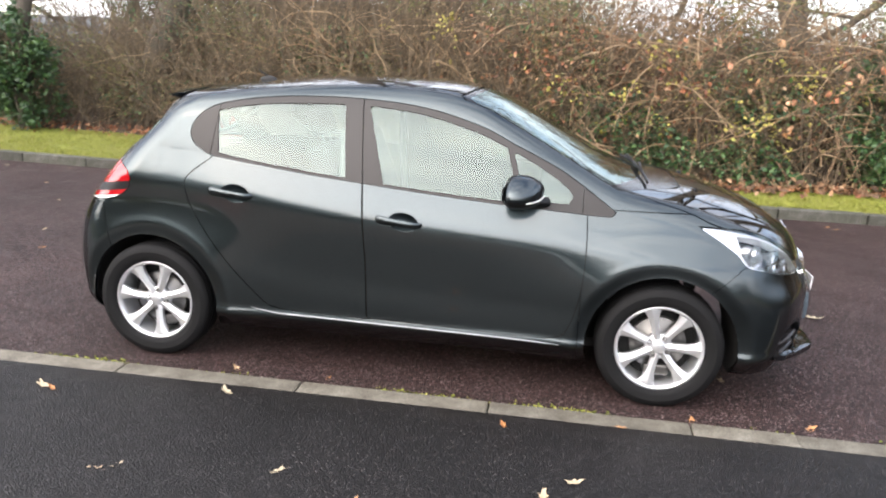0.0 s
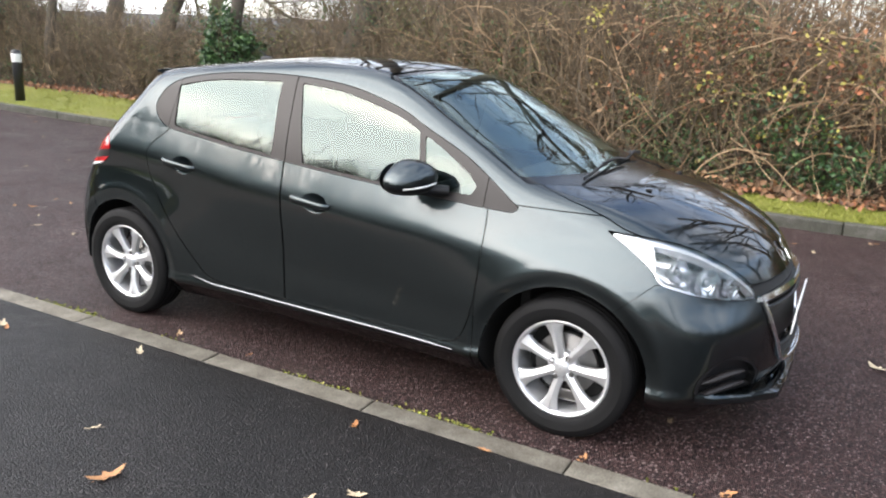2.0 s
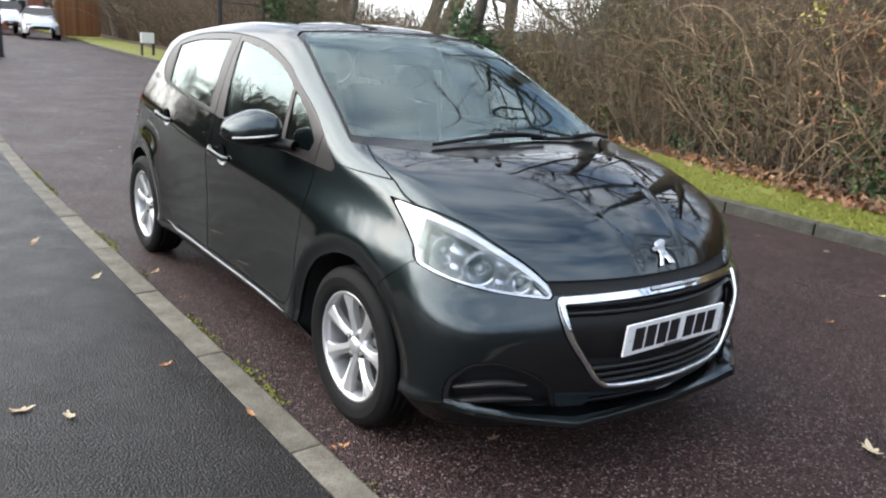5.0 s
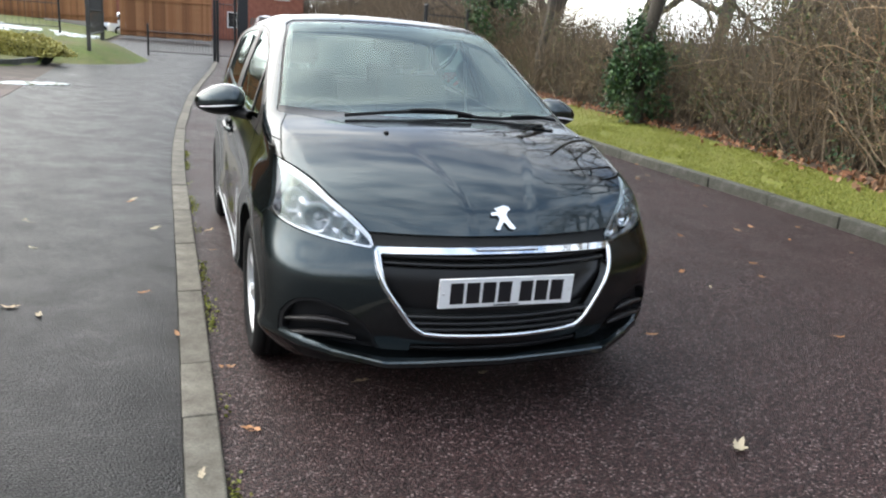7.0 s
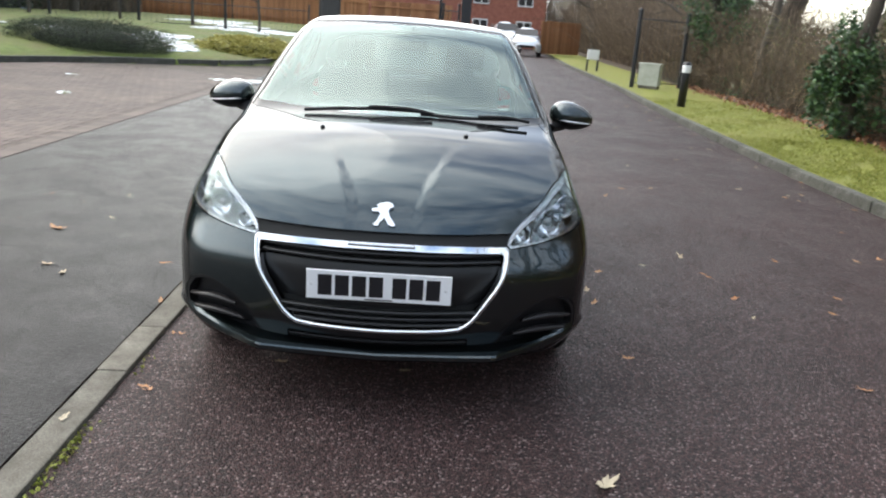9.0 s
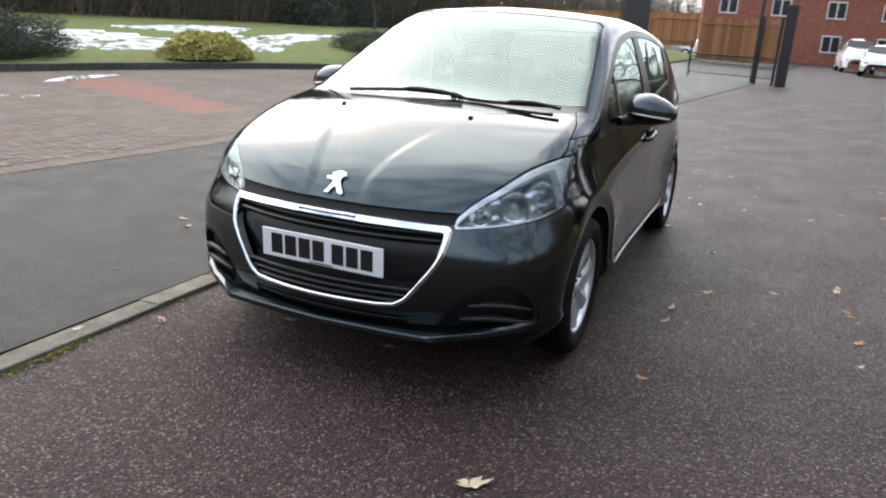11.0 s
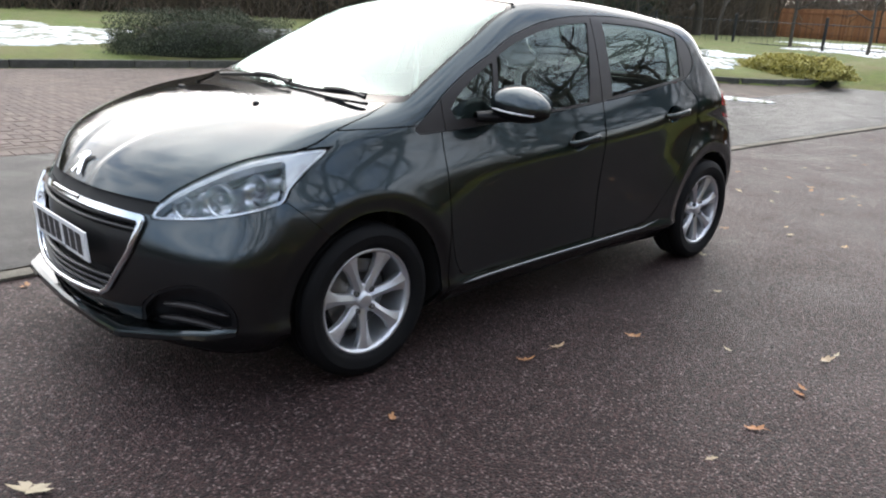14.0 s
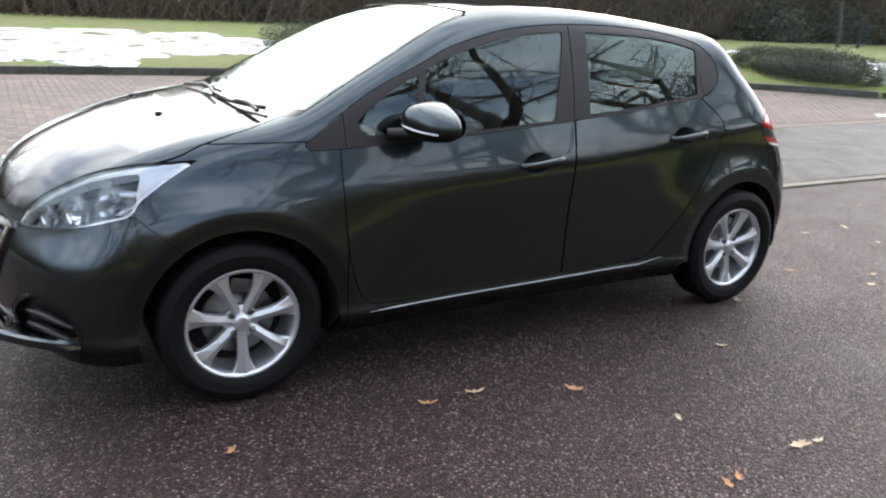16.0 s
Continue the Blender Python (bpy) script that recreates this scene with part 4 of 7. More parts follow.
# ---- the car: wheels, mirrors, cabin ----
def build_wheel():
    wheel = new("wheel")
    wheel.parent = car
    side_ = [(0.205, 0.074), (0.216, 0.087), (0.236, 0.0935), (0.258, 0.094), (0.2595, 0.0945), (0.262, 0.093), (0.278, 0.088), (0.290, 0.079), (0.2965, 0.066)]
    tread = []
    for y in (0.056, 0.022, -0.014, -0.046):
        tread += [(0.298, y), (0.2905, y - 0.002), (0.2905, y - 0.010), (0.298, y - 0.012)]
    v, f = lathe(side_ + tread + [(r, -y) for r, y in side_[::-1]], 72)
    part("tyre", raw_mesh("tyre", v, f, M["tyre"], True), wheel, "black road tyre")
    rim_prof = [(0.186, -0.09), (0.190, -0.02), (0.187, 0.05), (0.190, 0.066), (0.196, 0.076), (0.203, 0.080), (0.2075, 0.077), (0.206, 0.068), (0.199, 0.06), (0.195, -0.08)]
    v, f = lathe(rim_prof, 72)
    rim = part("rim", raw_mesh("rim", v, f, M["alloy"], True), wheel, "silver seven-spoke alloy rim")
    r = np.array([0.028, 0.058, 0.095, 0.135, 0.165, 0.182, 0.194])
    hw = np.array([0.0200, 0.0190, 0.0185, 0.0215, 0.0300, 0.0390, 0.0490])
    yt = np.array([0.050, 0.056, 0.062, 0.067, 0.070, 0.071, 0.071])
    vs = []
    for a, w, y in zip(r, hw, yt):
        vs += [(a, y - 0.034, -w * 0.92), (a, y - 0.011, -w), (a, y - 0.008, -w * 0.90), (a, y + 0.001, -w * 0.10), (a, y - 0.007, w * 0.90), (a, y - 0.010, w), (a, y - 0.034, w * 0.92)]
    vs = np.array(vs)
    i, j = np.meshgrid(np.arange(6), np.arange(6), indexing="ij")
    ff = np.stack([i * 7 + j, i * 7 + j + 1, (i + 1) * 7 + j + 1, (i + 1) * 7 + j], -1).reshape(-1, 4)
    spoke_me = raw_mesh("spoke", vs, ff, M["alloy"], False)
    for k in range(7):
        part("spoke", spoke_me, rim, "", Matrix.Rotation(2 * math.pi * k / 7 + 0.22, 4, "Y"))
    v, f = lathe([(0.064, 0.010), (0.064, 0.040), (0.058, 0.046), (0.036, 0.047), (0.033, 0.050), (0.030, 0.062), (0.020, 0.066), (0.001, 0.067)], 32)
    part("hub_cap", raw_mesh("hub_cap", v, f, M["alloy"], True), rim)
    v, f = lathe([(0.0115, 0.02), (0.0115, 0.055), (0.009, 0.058), (0.0085, 0.050), (0.001, 0.049)], 12)
    bolt_me = raw_mesh("wheel_bolt", v, f, M["disc"], False)
    for k in range(4):
        a = math.pi / 2 * k + 0.5
        part("wheel_bolt", bolt_me, rim, "", Matrix.Translation((0.049 * math.cos(a), 0.002, 0.049 * math.sin(a))))
    v, f = lathe([(0.185, -0.06), (0.10, -0.055), (0.05, -0.05), (0.001, -0.05)], 40)
    part("wheel_back", raw_mesh("wheel_back", v, f, M["void"], True), wheel)
    v, f = lathe([(0.133, -0.022), (0.133, 0.0), (0.130, 0.002), (0.075, 0.002), (0.072, 0.012), (0.001, 0.012)], 48)
    part("brake_disc", raw_mesh("brake_disc", v, f, M["disc"], True), wheel, "worn steel brake disc")
    bm = bmesh.new()
    box(bm, -0.155, -0.10, -0.05, 0.026, -0.06, 0.06)
    part("brake_caliper", bm_mesh("brake_caliper", bm, M["disc"], False, 0.012), wheel)
    return wheel


def place_wheels():
    first = build_wheel()
    spots = [(AXLE, 0.735, 0), (AXLE, -0.735, 180), (-AXLE, 0.735, 0), (-AXLE, -0.735, 180)]
    turns = (77.4, -88.6, 80, -71)
    for k, ((x, y, rz), spin) in enumerate(zip(spots, turns)):
        m = pose(x, y, HUB_Z, 0, 0, rz) @ Matrix.Rotation(radians(spin), 4, "Y")
        if k == 0:
            first.matrix_basis = m
        else:
            copy_thing(first, m)
        s = 1 if y > 0 else -1
        th = np.linspace(-0.34, math.pi + 0.34, 31)
        ys = np.array([0.40, 0.55, 0.70, 0.80, 0.90])
        rr = np.array([0.352, 0.358, 0.360, 0.358, 0.353])
        v = np.stack([x + rr[:, None] * np.cos(th), np.broadcast_to(s * ys[:, None], (5, 31)), HUB_Z + rr[:, None] * np.sin(th)], -1).reshape(-1, 3)
        v[:, 1] = s * np.minimum(s * v[:, 1], half_width(v[:, 0], v[:, 2]) - 0.003)
        i, j = np.meshgrid(np.arange(4), np.arange(30), indexing="ij")
        f = np.stack([i * 31 + j, i * 31 + j + 1, (i + 1) * 31 + j + 1, (i + 1) * 31 + j], -1).reshape(-1, 4)
        part("arch_liner", raw_mesh("arch_liner", v, f, M["void"], True), car)


place_wheels()


def build_mirror(side):
    """A rounded shell on a stalk, with a flat glass towards the rear and a slim lamp strip."""
    u, w = np.linspace(-math.pi / 2, math.pi / 2, 19), np.linspace(0, 2 * math.pi, 41)
    uu, ww = np.meshgrid(u, w, indexing="ij")
    pw = lambda c, e: np.sign(c) * np.abs(c) ** e
    x = pw(np.sin(uu), 0.9)
    r = pw(np.cos(uu), 0.72)
    y, z = r * pw(np.cos(ww), 0.85), r * pw(np.sin(ww), 0.85)
    x = np.where(x < 0, x * 0.42, x)
    taper = 1 - 0.30 * (y > 0) * np.abs(y)
    px = 0.555 + 0.118 * x * (1 - 0.18 * y) - 0.012 * y
    py = 0.897 + 0.118 * y
    pz = 1.003 + np.where(z > 0, 0.078, 0.070) * z * taper - 0.012 * y
    v = np.stack([px, side * py, pz], -1).reshape(-1, 3)
    i, j = np.meshgrid(np.arange(18), np.arange(40), indexing="ij")
    f = np.stack([i * 41 + j, (i + 1) * 41 + j, (i + 1) * 41 + j + 1, i * 41 + j + 1], -1).reshape(-1, 4)
    zz = v[f].mean(1)[:, 2]
    ob = part("door_mirror", raw_mesh("door_mirror", v, f, None, True, [M["paint"], M["plastic"]], (zz < 0.978).astype(int)), car, "door mirror with dark painted cap and black base")
    k = np.linspace(-0.80, 0.80, 25)
    path = np.stack([0.555 + 0.118 * np.sqrt(np.maximum(1 - np.abs(k) ** 2.3, 0)) * (1 - 0.18 * k) - 0.012 * k + 0.001, side * (0.897 + 0.118 * k), 0.986 - 0.013 * k], -1)
    vv, ff = tube(path, 0.0042, 8, squash=0.7)
    part("mirror_strip", raw_mesh("mirror_strip", vv, ff, M["white_lens"], True), ob, "pale indicator strip")
    th = np.linspace(0, 2 * np.pi, 28, endpoint=False)
    ring = np.stack([np.full(28, 0.500), side * (0.905 + 0.088 * np.cos(th)), 1.003 + 0.058 * np.sin(th)], -1)
    tri = np.array([[a, (a + 1) % 28, 28] for a in range(28)])
    part("mirror_glass", raw_mesh("mirror_glass", np.concatenate([ring, [[0.500, side * 0.905, 1.003]]]), tri, M["chrome"], False), ob)
    stalk = spline([(0.585, side * 0.85, 0.962), (0.64, side * 0.80, 0.952), (0.70, side * 0.765, 0.950)], 10)
    vv, ff = tube(stalk, np.linspace(0.030, 0.022, 10), 12, squash=1.3)
    part("mirror_stalk", raw_mesh("mirror_stalk", vv, ff, M["plastic"], True), ob)


build_mirror(-1)
build_mirror(1)


def cushion(name, x0, x1, y0, y1, z0, z1, m, parent, mat, round_=0.04, label=""):
    bm = bmesh.new()
    box(bm, x0, x1, y0, y1, z0, z1, m)
    return part(name, bm_mesh(name, bm, mat, True, round_, 4), parent, label)


def build_cabin():
    for s in (-1, 1):
        seat = new("front_seat")
        seat.parent = car
        seat["label"] = "dark cloth front seat with headrest"
        y = s * 0.36
        cushion("seat_base", -0.30, 0.20, y - 0.24, y + 0.24, 0.42, 0.58, None, seat, M["seat"])
        lean = Matrix.Translation((-0.28, y, 0.55)) @ Matrix.Rotation(radians(-20), 4, "Y")
        cushion("backrest", -0.06, 0.06, -0.23, 0.23, 0.0, 0.60, lean, seat, M["seat"], 0.05)
        cushion("headrest", -0.045, 0.045, -0.125, 0.125, 0.645, 0.80, lean, seat, M["seat"], 0.04)
        for d in (-0.06, 0.06):
            vv, ff = tube([(lean @ Vector((0, d, 0.56)))[:], (lean @ Vector((0, d, 0.68)))[:]], 0.007, 8)
            part("headrest_post", raw_mesh("headrest_post", vv, ff, M["chrome"], True), seat)
        strap = spline([(-0.30, s * 0.665, 1.22), (-0.30, s * 0.69, 1.0), (-0.28, s * 0.71, 0.7), (-0.26, s * 0.70, 0.45)], 16)
        vv, ff = tube(strap, 0.024, 6, squash=0.12)
        part("seat_belt", raw_mesh("seat_belt", vv, ff, M["belt"], True), car)
    bench = new("rear_bench")
    bench.parent = car
    cushion("bench_base", -1.02, -0.55, -0.58, 0.58, 0.42, 0.58, None, bench, M["seat"])
    lean = Matrix.Translation((-1.0, 0, 0.55)) @ Matrix.Rotation(radians(-22), 4, "Y")
    cushion("bench_back", -0.06, 0.06, -0.60, 0.60, 0.0, 0.50, lean, bench, M["seat"])
    for d in (-0.36, 0.36):
        cushion("headrest", -0.04, 0.04, d - 0.12, d + 0.12, 0.50, 0.64, lean, bench, M["seat"])
    bm = bmesh.new()
    box(bm, 0.62, 1.10, -0.66, 0.66, 0.62, 0.93)
    for q in bm.verts:
        if q.co.x > 0.9 and q.co.z > 0.8:
            q.co.z += 0.035
            q.co.x -= 0.02
        if q.co.x < 0.7 and q.co.z < 0.8:
            q.co.x += 0.12
    part("dashboard", bm_mesh("dashboard", bm, M["dash"], True, 0.05, 4), car, "dark grey dashboard")
    th = np.linspace(0, 2 * np.pi, 36, endpoint=False)
    m = Matrix.Translation((0.47, -0.36, 0.86)) @ Matrix.Rotation(radians(-25), 4, "Y")
    ring = np.array([(m @ Vector((0, 0.175 * math.cos(a), 0.165 * math.sin(a))))[:] for a in th])
    vv, ff = tube(ring, 0.015, 10, True)
    wheel_ = part("steering_wheel", raw_mesh("steering_wheel", vv, ff, M["plastic"], True), car)
    cushion("wheel_boss", -0.03, 0.03, -0.07, 0.07, -0.06, 0.05, m, wheel_, M["plastic"], 0.02)
    for a, b in (((0, -0.17, 0.0), (0, 0.17, 0.0)), ((0, 0, 0), (0, 0, -0.16))):
        vv, ff = tube([(m @ Vector(a))[:], (m @ Vector(b))[:]], 0.016, 8, squash=0.6)
        part("wheel_spoke", raw_mesh("wheel_spoke", vv, ff, M["plastic"], True), wheel_)
    cushion("cabin_mirror", 0.37, 0.395, -0.11, 0.11, 1.275, 1.335, None, car, M["plastic"], 0.01)
    part("cabin_floor", box_mesh("cabin_floor", -1.60, 1.55, -0.62, 0.62, 0.205, 0.25, M["void"]), car)
    part("bulkhead", box_mesh("bulkhead", 1.02, 1.06, -0.66, 0.66, 0.25, 0.90, M["void"]), car)
    part("parcel_shelf", box_mesh("parcel_shelf", -1.55, -1.18, -0.58, 0.58, 0.97, 0.99, M["dash"]), car)
    # cowl under the screen, wipers, washer jets, aerial
    y = np.linspace(-0.66, 0.66, 31)
    rows = np.array([[(1.235 - 0.33 * a * a - d * 0.20, a, 0.985 - 0.03 * a * a + (0.022 if d > 0.5 else -0.012 if d > 0.2 else 0)) for d in (0.0, 0.35, 0.8)] for a in y])
    i, j = np.meshgrid(np.arange(30), np.arange(2), indexing="ij")
    f = np.stack([i * 3 + j, (i + 1) * 3 + j, (i + 1) * 3 + j + 1, i * 3 + j + 1], -1).reshape(-1, 4)
    part("cowl", raw_mesh("cowl", rows.reshape(-1, 3), f, M["void"], True), car, "black scuttle panel below the windscreen")
    for pts, nm in (([(1.165, 0.10, 1.022), (1.155, 0.35, 1.025), (1.10, 0.56, 1.028)], "wiper_blade"), ([(1.175, -0.42, 1.018), (1.165, -0.15, 1.040), (1.145, 0.12, 1.040)], "wiper_blade")):
        line = spline(pts, 16)
        for q in line:
            q[2] = max(q[2], float(crest(q[0] + sweep(q[0]) * q[1] ** 2) - camber(q[0]) * q[1] ** 2) + 0.006)
        vv, ff = tube(line, 0.008, 8, squash=0.8)
        blade = part(nm, raw_mesh(nm, vv, ff, M["plastic"], True), car, "black windscreen wiper")
        arm = spline([line[8] + [0.0, 0, 0.008], line[12] + [0.02, 0, 0.010], line[15] + [0.04, 0.04, -0.004]], 10)
        vv, ff = tube(arm, 0.008, 8)
        part("wiper_arm", raw_mesh("wiper_arm", vv, ff, M["plastic"], True), blade)
    for s in (-1, 1):
        z = float(crest(1.425 + sweep(1.425) * 0.09) - camber(1.425) * 0.09)
        bm = bmesh.new()
        ball(bm, (1.425, s * 0.302, z + 0.002), 0.013, (1.2, 0.8, 0.6), 12, 8)
        part("washer_jet", bm_mesh("washer_jet", bm, M["plastic"], True), car)
    bm = bmesh.new()
    ball(bm, (-0.95, 0, 1.400), 0.036, (1.5, 0.6, 0.7))
    aerial = part("roof_aerial", bm_mesh("roof_aerial", bm, M["plastic"], True), car, "small black roof aerial")
    vv, ff = tube([(-0.95, 0, 1.412), (-0.98, 0, 1.436), (-1.01, 0, 1.456)], np.array([0.006, 0.005, 0.004]), 8)
    part("rod", raw_mesh("rod", vv, ff, M["plastic"], True), aerial)
    y = np.linspace(-0.53, 0.53, 25)
    rows = np.array([[(-1.20 - d, a, 1.356 - 0.09 * a * a + h) for d, h in ((0.0, 0.012), (0.06, 0.008), (0.08, -0.004), (0.0, -0.02))] for a in y])
    i, j = np.meshgrid(np.arange(24), np.arange(3), indexing="ij")
    f = np.stack([i * 4 + j, (i + 1) * 4 + j, (i + 1) * 4 + j + 1, i * 4 + j + 1], -1).reshape(-1, 4)
    part("roof_spoiler", raw_mesh("roof_spoiler", rows.reshape(-1, 3), f, M["paint"], True), car)


build_cabin()


# ---- ground ----
far_kerb = curve((-70, 8.6), (-45, 7.4), (-31, 6.3), (-17, 5.42), (-12, 4.95), (-6.5, 4.55), (-4, 4.42), (-1, 4.38), (1.5, 4.25), (4, 4.30), (10, 4.25), (40, 2.0))
near_edge = curve((-60, 2.2), (-30, 0.8), (-20, 0.1), (-15, -0.36), (-10.8, -0.73), (-8, -0.90), (-5.3, -1.03), (-3, -1.07), (0, -1.055), (2.4, -1.05), (10, -1.05), (40, -1.05))
drive_edge = curve((-60, -3.6), (-22, -3.7), (-17, -3.62), (-7, -3.40), (-1.5, -3.40), (1.4, -3.62), (5, -3.75), (40, -4.5))
lawn_kerb = curve((-60, -3.95), (-16, -3.95), (-14.6, -4.05), (-13.6, -4.6), (-12.4, -6.3), (-10.5, -7.9), (-6.3, -9.3), (-1.7, -10.0), (1.8, -10.3), (12, -10.6), (40, -11))
hedge_foot = curve((-70, 12), (-30, 8.7), (-17, 7.9), (-11, 7.5), (-6, 7.0), (-2, 6.35), (0.8, 5.45), (2, 5.35), (4.7, 5.7), (10, 5.7), (40, 4.5))


def strip(name, xs, edges, mat, label=""):
    """A sheet between lines: edges gives (y, z), each a number or a function of x."""
    xs = np.asarray(xs, float)
    v = np.stack([np.stack([xs, np.broadcast_to(y(xs) if callable(y) else y, xs.shape), np.broadcast_to(z(xs) if callable(z) else z, xs.shape)], -1) for y, z in edges], 1)
    n, m = v.shape[:2]
    i, j = np.meshgrid(np.arange(n - 1), np.arange(m - 1), indexing="ij")
    f = np.stack([i * m + j, (i + 1) * m + j, (i + 1) * m + j + 1, i * m + j + 1], -1).reshape(-1, 4)
    return tagged(new(name, raw_mesh(name, v.reshape(-1, 3), f, mat, True)), label, "", "", "structure")


def off(fn, d):
    return lambda x: fn(x) + d


XS = np.concatenate([np.linspace(-60, -20, 41), np.linspace(-19.75, 12, 128), np.linspace(13, 40, 28)])


def grass_material(name, dark, light, moss):
    m = material(name, dark, 0.9)
    fine = ramp_node(m, noise_node(m, 45, 5), [(0.3, dark), (0.7, light)])
    feed(m, "Base Color", mix_node(m, ramp_node(m, noise_node(m, 0.9, 6), [(0.4, v3(0.0)), (0.65, v3(0.8))]), mix_node(m, 1.0, fine, ramp_node(m, noise_node(m, 5.5, 6, 0.7), [(0.30, v3(0.62)), (0.52, v3(1.0)), (0.72, (1.35, 1.22, 1.15))]), "MULTIPLY"), moss))
    bump_node(m, noise_node(m, 60, 5), 0.6, 0.02)
    return m


M["grass"] = grass_material("verge_grass", (0.085, 0.105, 0.012), (0.20, 0.215, 0.020), (0.17, 0.155, 0.03))
M["lawn"] = grass_material("lawn_grass", (0.060, 0.090, 0.014), (0.135, 0.175, 0.028), (0.13, 0.11, 0.040))
M["soil"] = material("leaf_litter", (0.05, 0.035, 0.022), 0.95)
feed(M["soil"], "Base Color", ramp_node(M["soil"], noise_node(M["soil"], 14, 6), [(0.3, (0.022, 0.017, 0.012)), (0.6, (0.07, 0.042, 0.024)), (0.75, (0.13, 0.07, 0.03))]))


def concrete_material(name, dark, mid, light, speck):
    m = material(name, mid, 0.85)
    base = ramp_node(m, noise_node(m, 7, 6, 0.7), [(0.3, dark), (0.5, mid), (0.72, light)])
    tone = ramp_node(m, random_out(m), [(0.0, v3(0.80)), (1.0, v3(1.15))])
    col = mix_node(m, 1.0, base, tone, "MULTIPLY")
    grit = ramp_node(m, noise_node(m, 130, 3, 0.7), [(0.35, v3(1.0 - speck)), (0.65, v3(1.0 + speck))])
    feed(m, "Base Color", mix_node(m, 1.0, col, grit, "MULTIPLY"))
    bump_node(m, noise_node(m, 150, 4), 0.35, 0.004)
    return m


M["concrete"] = concrete_material("edging_concrete", (0.062, 0.054, 0.040), (0.118, 0.105, 0.082), (0.18, 0.165, 0.135), 0.30)
M["kerb"] = concrete_material("weathered_kerb", (0.032, 0.034, 0.022), (0.058, 0.057, 0.046), (0.10, 0.096, 0.084), 0.6)
M["joint"] = material("joint_dirt", (0.03, 0.03, 0.018), 0.95)
M["moss"] = material("kerb_moss", (0.10, 0.13, 0.015), 0.95)
M["paving"] = material("paving_sand", (0.10, 0.08, 0.06), 0.9)
feed(M["paving"], "Base Color", ramp_node(M["paving"], noise_node(M["paving"], 5, 6), [(0.3, (0.06, 0.047, 0.036)), (0.7, (0.105, 0.08, 0.062))]))
M["snow"] = material("old_snow", (0.80, 0.83, 0.88), 0.6)
bump_node(M["snow"], noise_node(M["snow"], 14, 5), 0.5, 0.05)
feed(M["snow"], "Base Color", ramp_node(M["snow"], noise_node(M["snow"], 2.6, 7, 0.62, (1, 1.6, 1)), [(0.42, (0.07, 0.08, 0.02)), (0.49, (0.42, 0.45, 0.43)), (0.56, (0.62, 0.66, 0.70)), (0.68, (0.76, 0.79, 0.83))]))

# one sheet to the horizon, with the finished surfaces laid on it
strip("ground", np.linspace(-900, 900, 61), [(-900, -0.6), (-60, -0.3), (0, -0.3), (60, -0.3), (900, -0.6)], M["soil"], "dark earth reaching out to the horizon")
strip("road", XS, [(off(near_edge, 0.063), 0.006), (off(near_edge, 0.6), 0.0), (off(near_edge, 2.2), 0.0), (off(far_kerb, -1.5), 0.0), (off(far_kerb, 0.02), -0.012)], M["road"], "damp reddish-brown asphalt road")
strip("pavement", XS, [(off(near_edge, -0.063), 0.026), (off(near_edge, -0.25), 0.056), (off(drive_edge, 1.2), 0.085), (drive_edge, 0.10)], M["drive"], "damp dark grey asphalt drive beside the road")
strip("forecourt", XS, [(drive_edge, 0.088), (off(drive_edge, -0.3), 0.10), (off(lawn_kerb, 0.0), 0.17)], M["paving"], "brown block-paved forecourt")
strip("verge", XS, [(off(far_kerb, 0.13), 0.088), (off(far_kerb, 0.45), 0.10), (off(hedge_foot, -0.3), 0.10), (off(hedge_foot, 0.5), 0.10)], M["grass"], "mossy yellow-green grass verge")
strip("hedge_bed", XS, [(off(hedge_foot, -0.22), 0.085), (off(hedge_foot, 0.15), 0.125), (off(hedge_foot, 2.5), 0.22), (off(hedge_foot, 25), 0.1)], M["soil"], "leaf-strewn earth under the hedge")
strip("lawn", XS, [(off(lawn_kerb, 0.05), lambda x: 0.27 - 0.19 * (1 - step(-18.5, -16.0, x)) - 0.13 * step(-16.0, -15.5, x)), (off(lawn_kerb, -0.14), lambda x: 0.27 - 0.13 * (1 - step(-18.5, -16.0, x))), (off(lawn_kerb, -1.5), 0.40), (off(lawn_kerb, -4), 0.66), (off(lawn_kerb, -7), 0.80), (off(lawn_kerb, -50), 0.9)], M["lawn"], "lawn with patches of old snow")


def lawn_z(x, y):
    return float(np.interp(lawn_kerb(x) - y, [0.14, 1.5, 4, 7, 50], [0.27, 0.40, 0.66, 0.80, 0.9]))


def stone_mesh(name, w, y0, y1, z0, z1, mat, bevel=0.008):
    return box_mesh(name, 0.004, w - 0.004, y0, y1, z0, z1, mat, bevel)


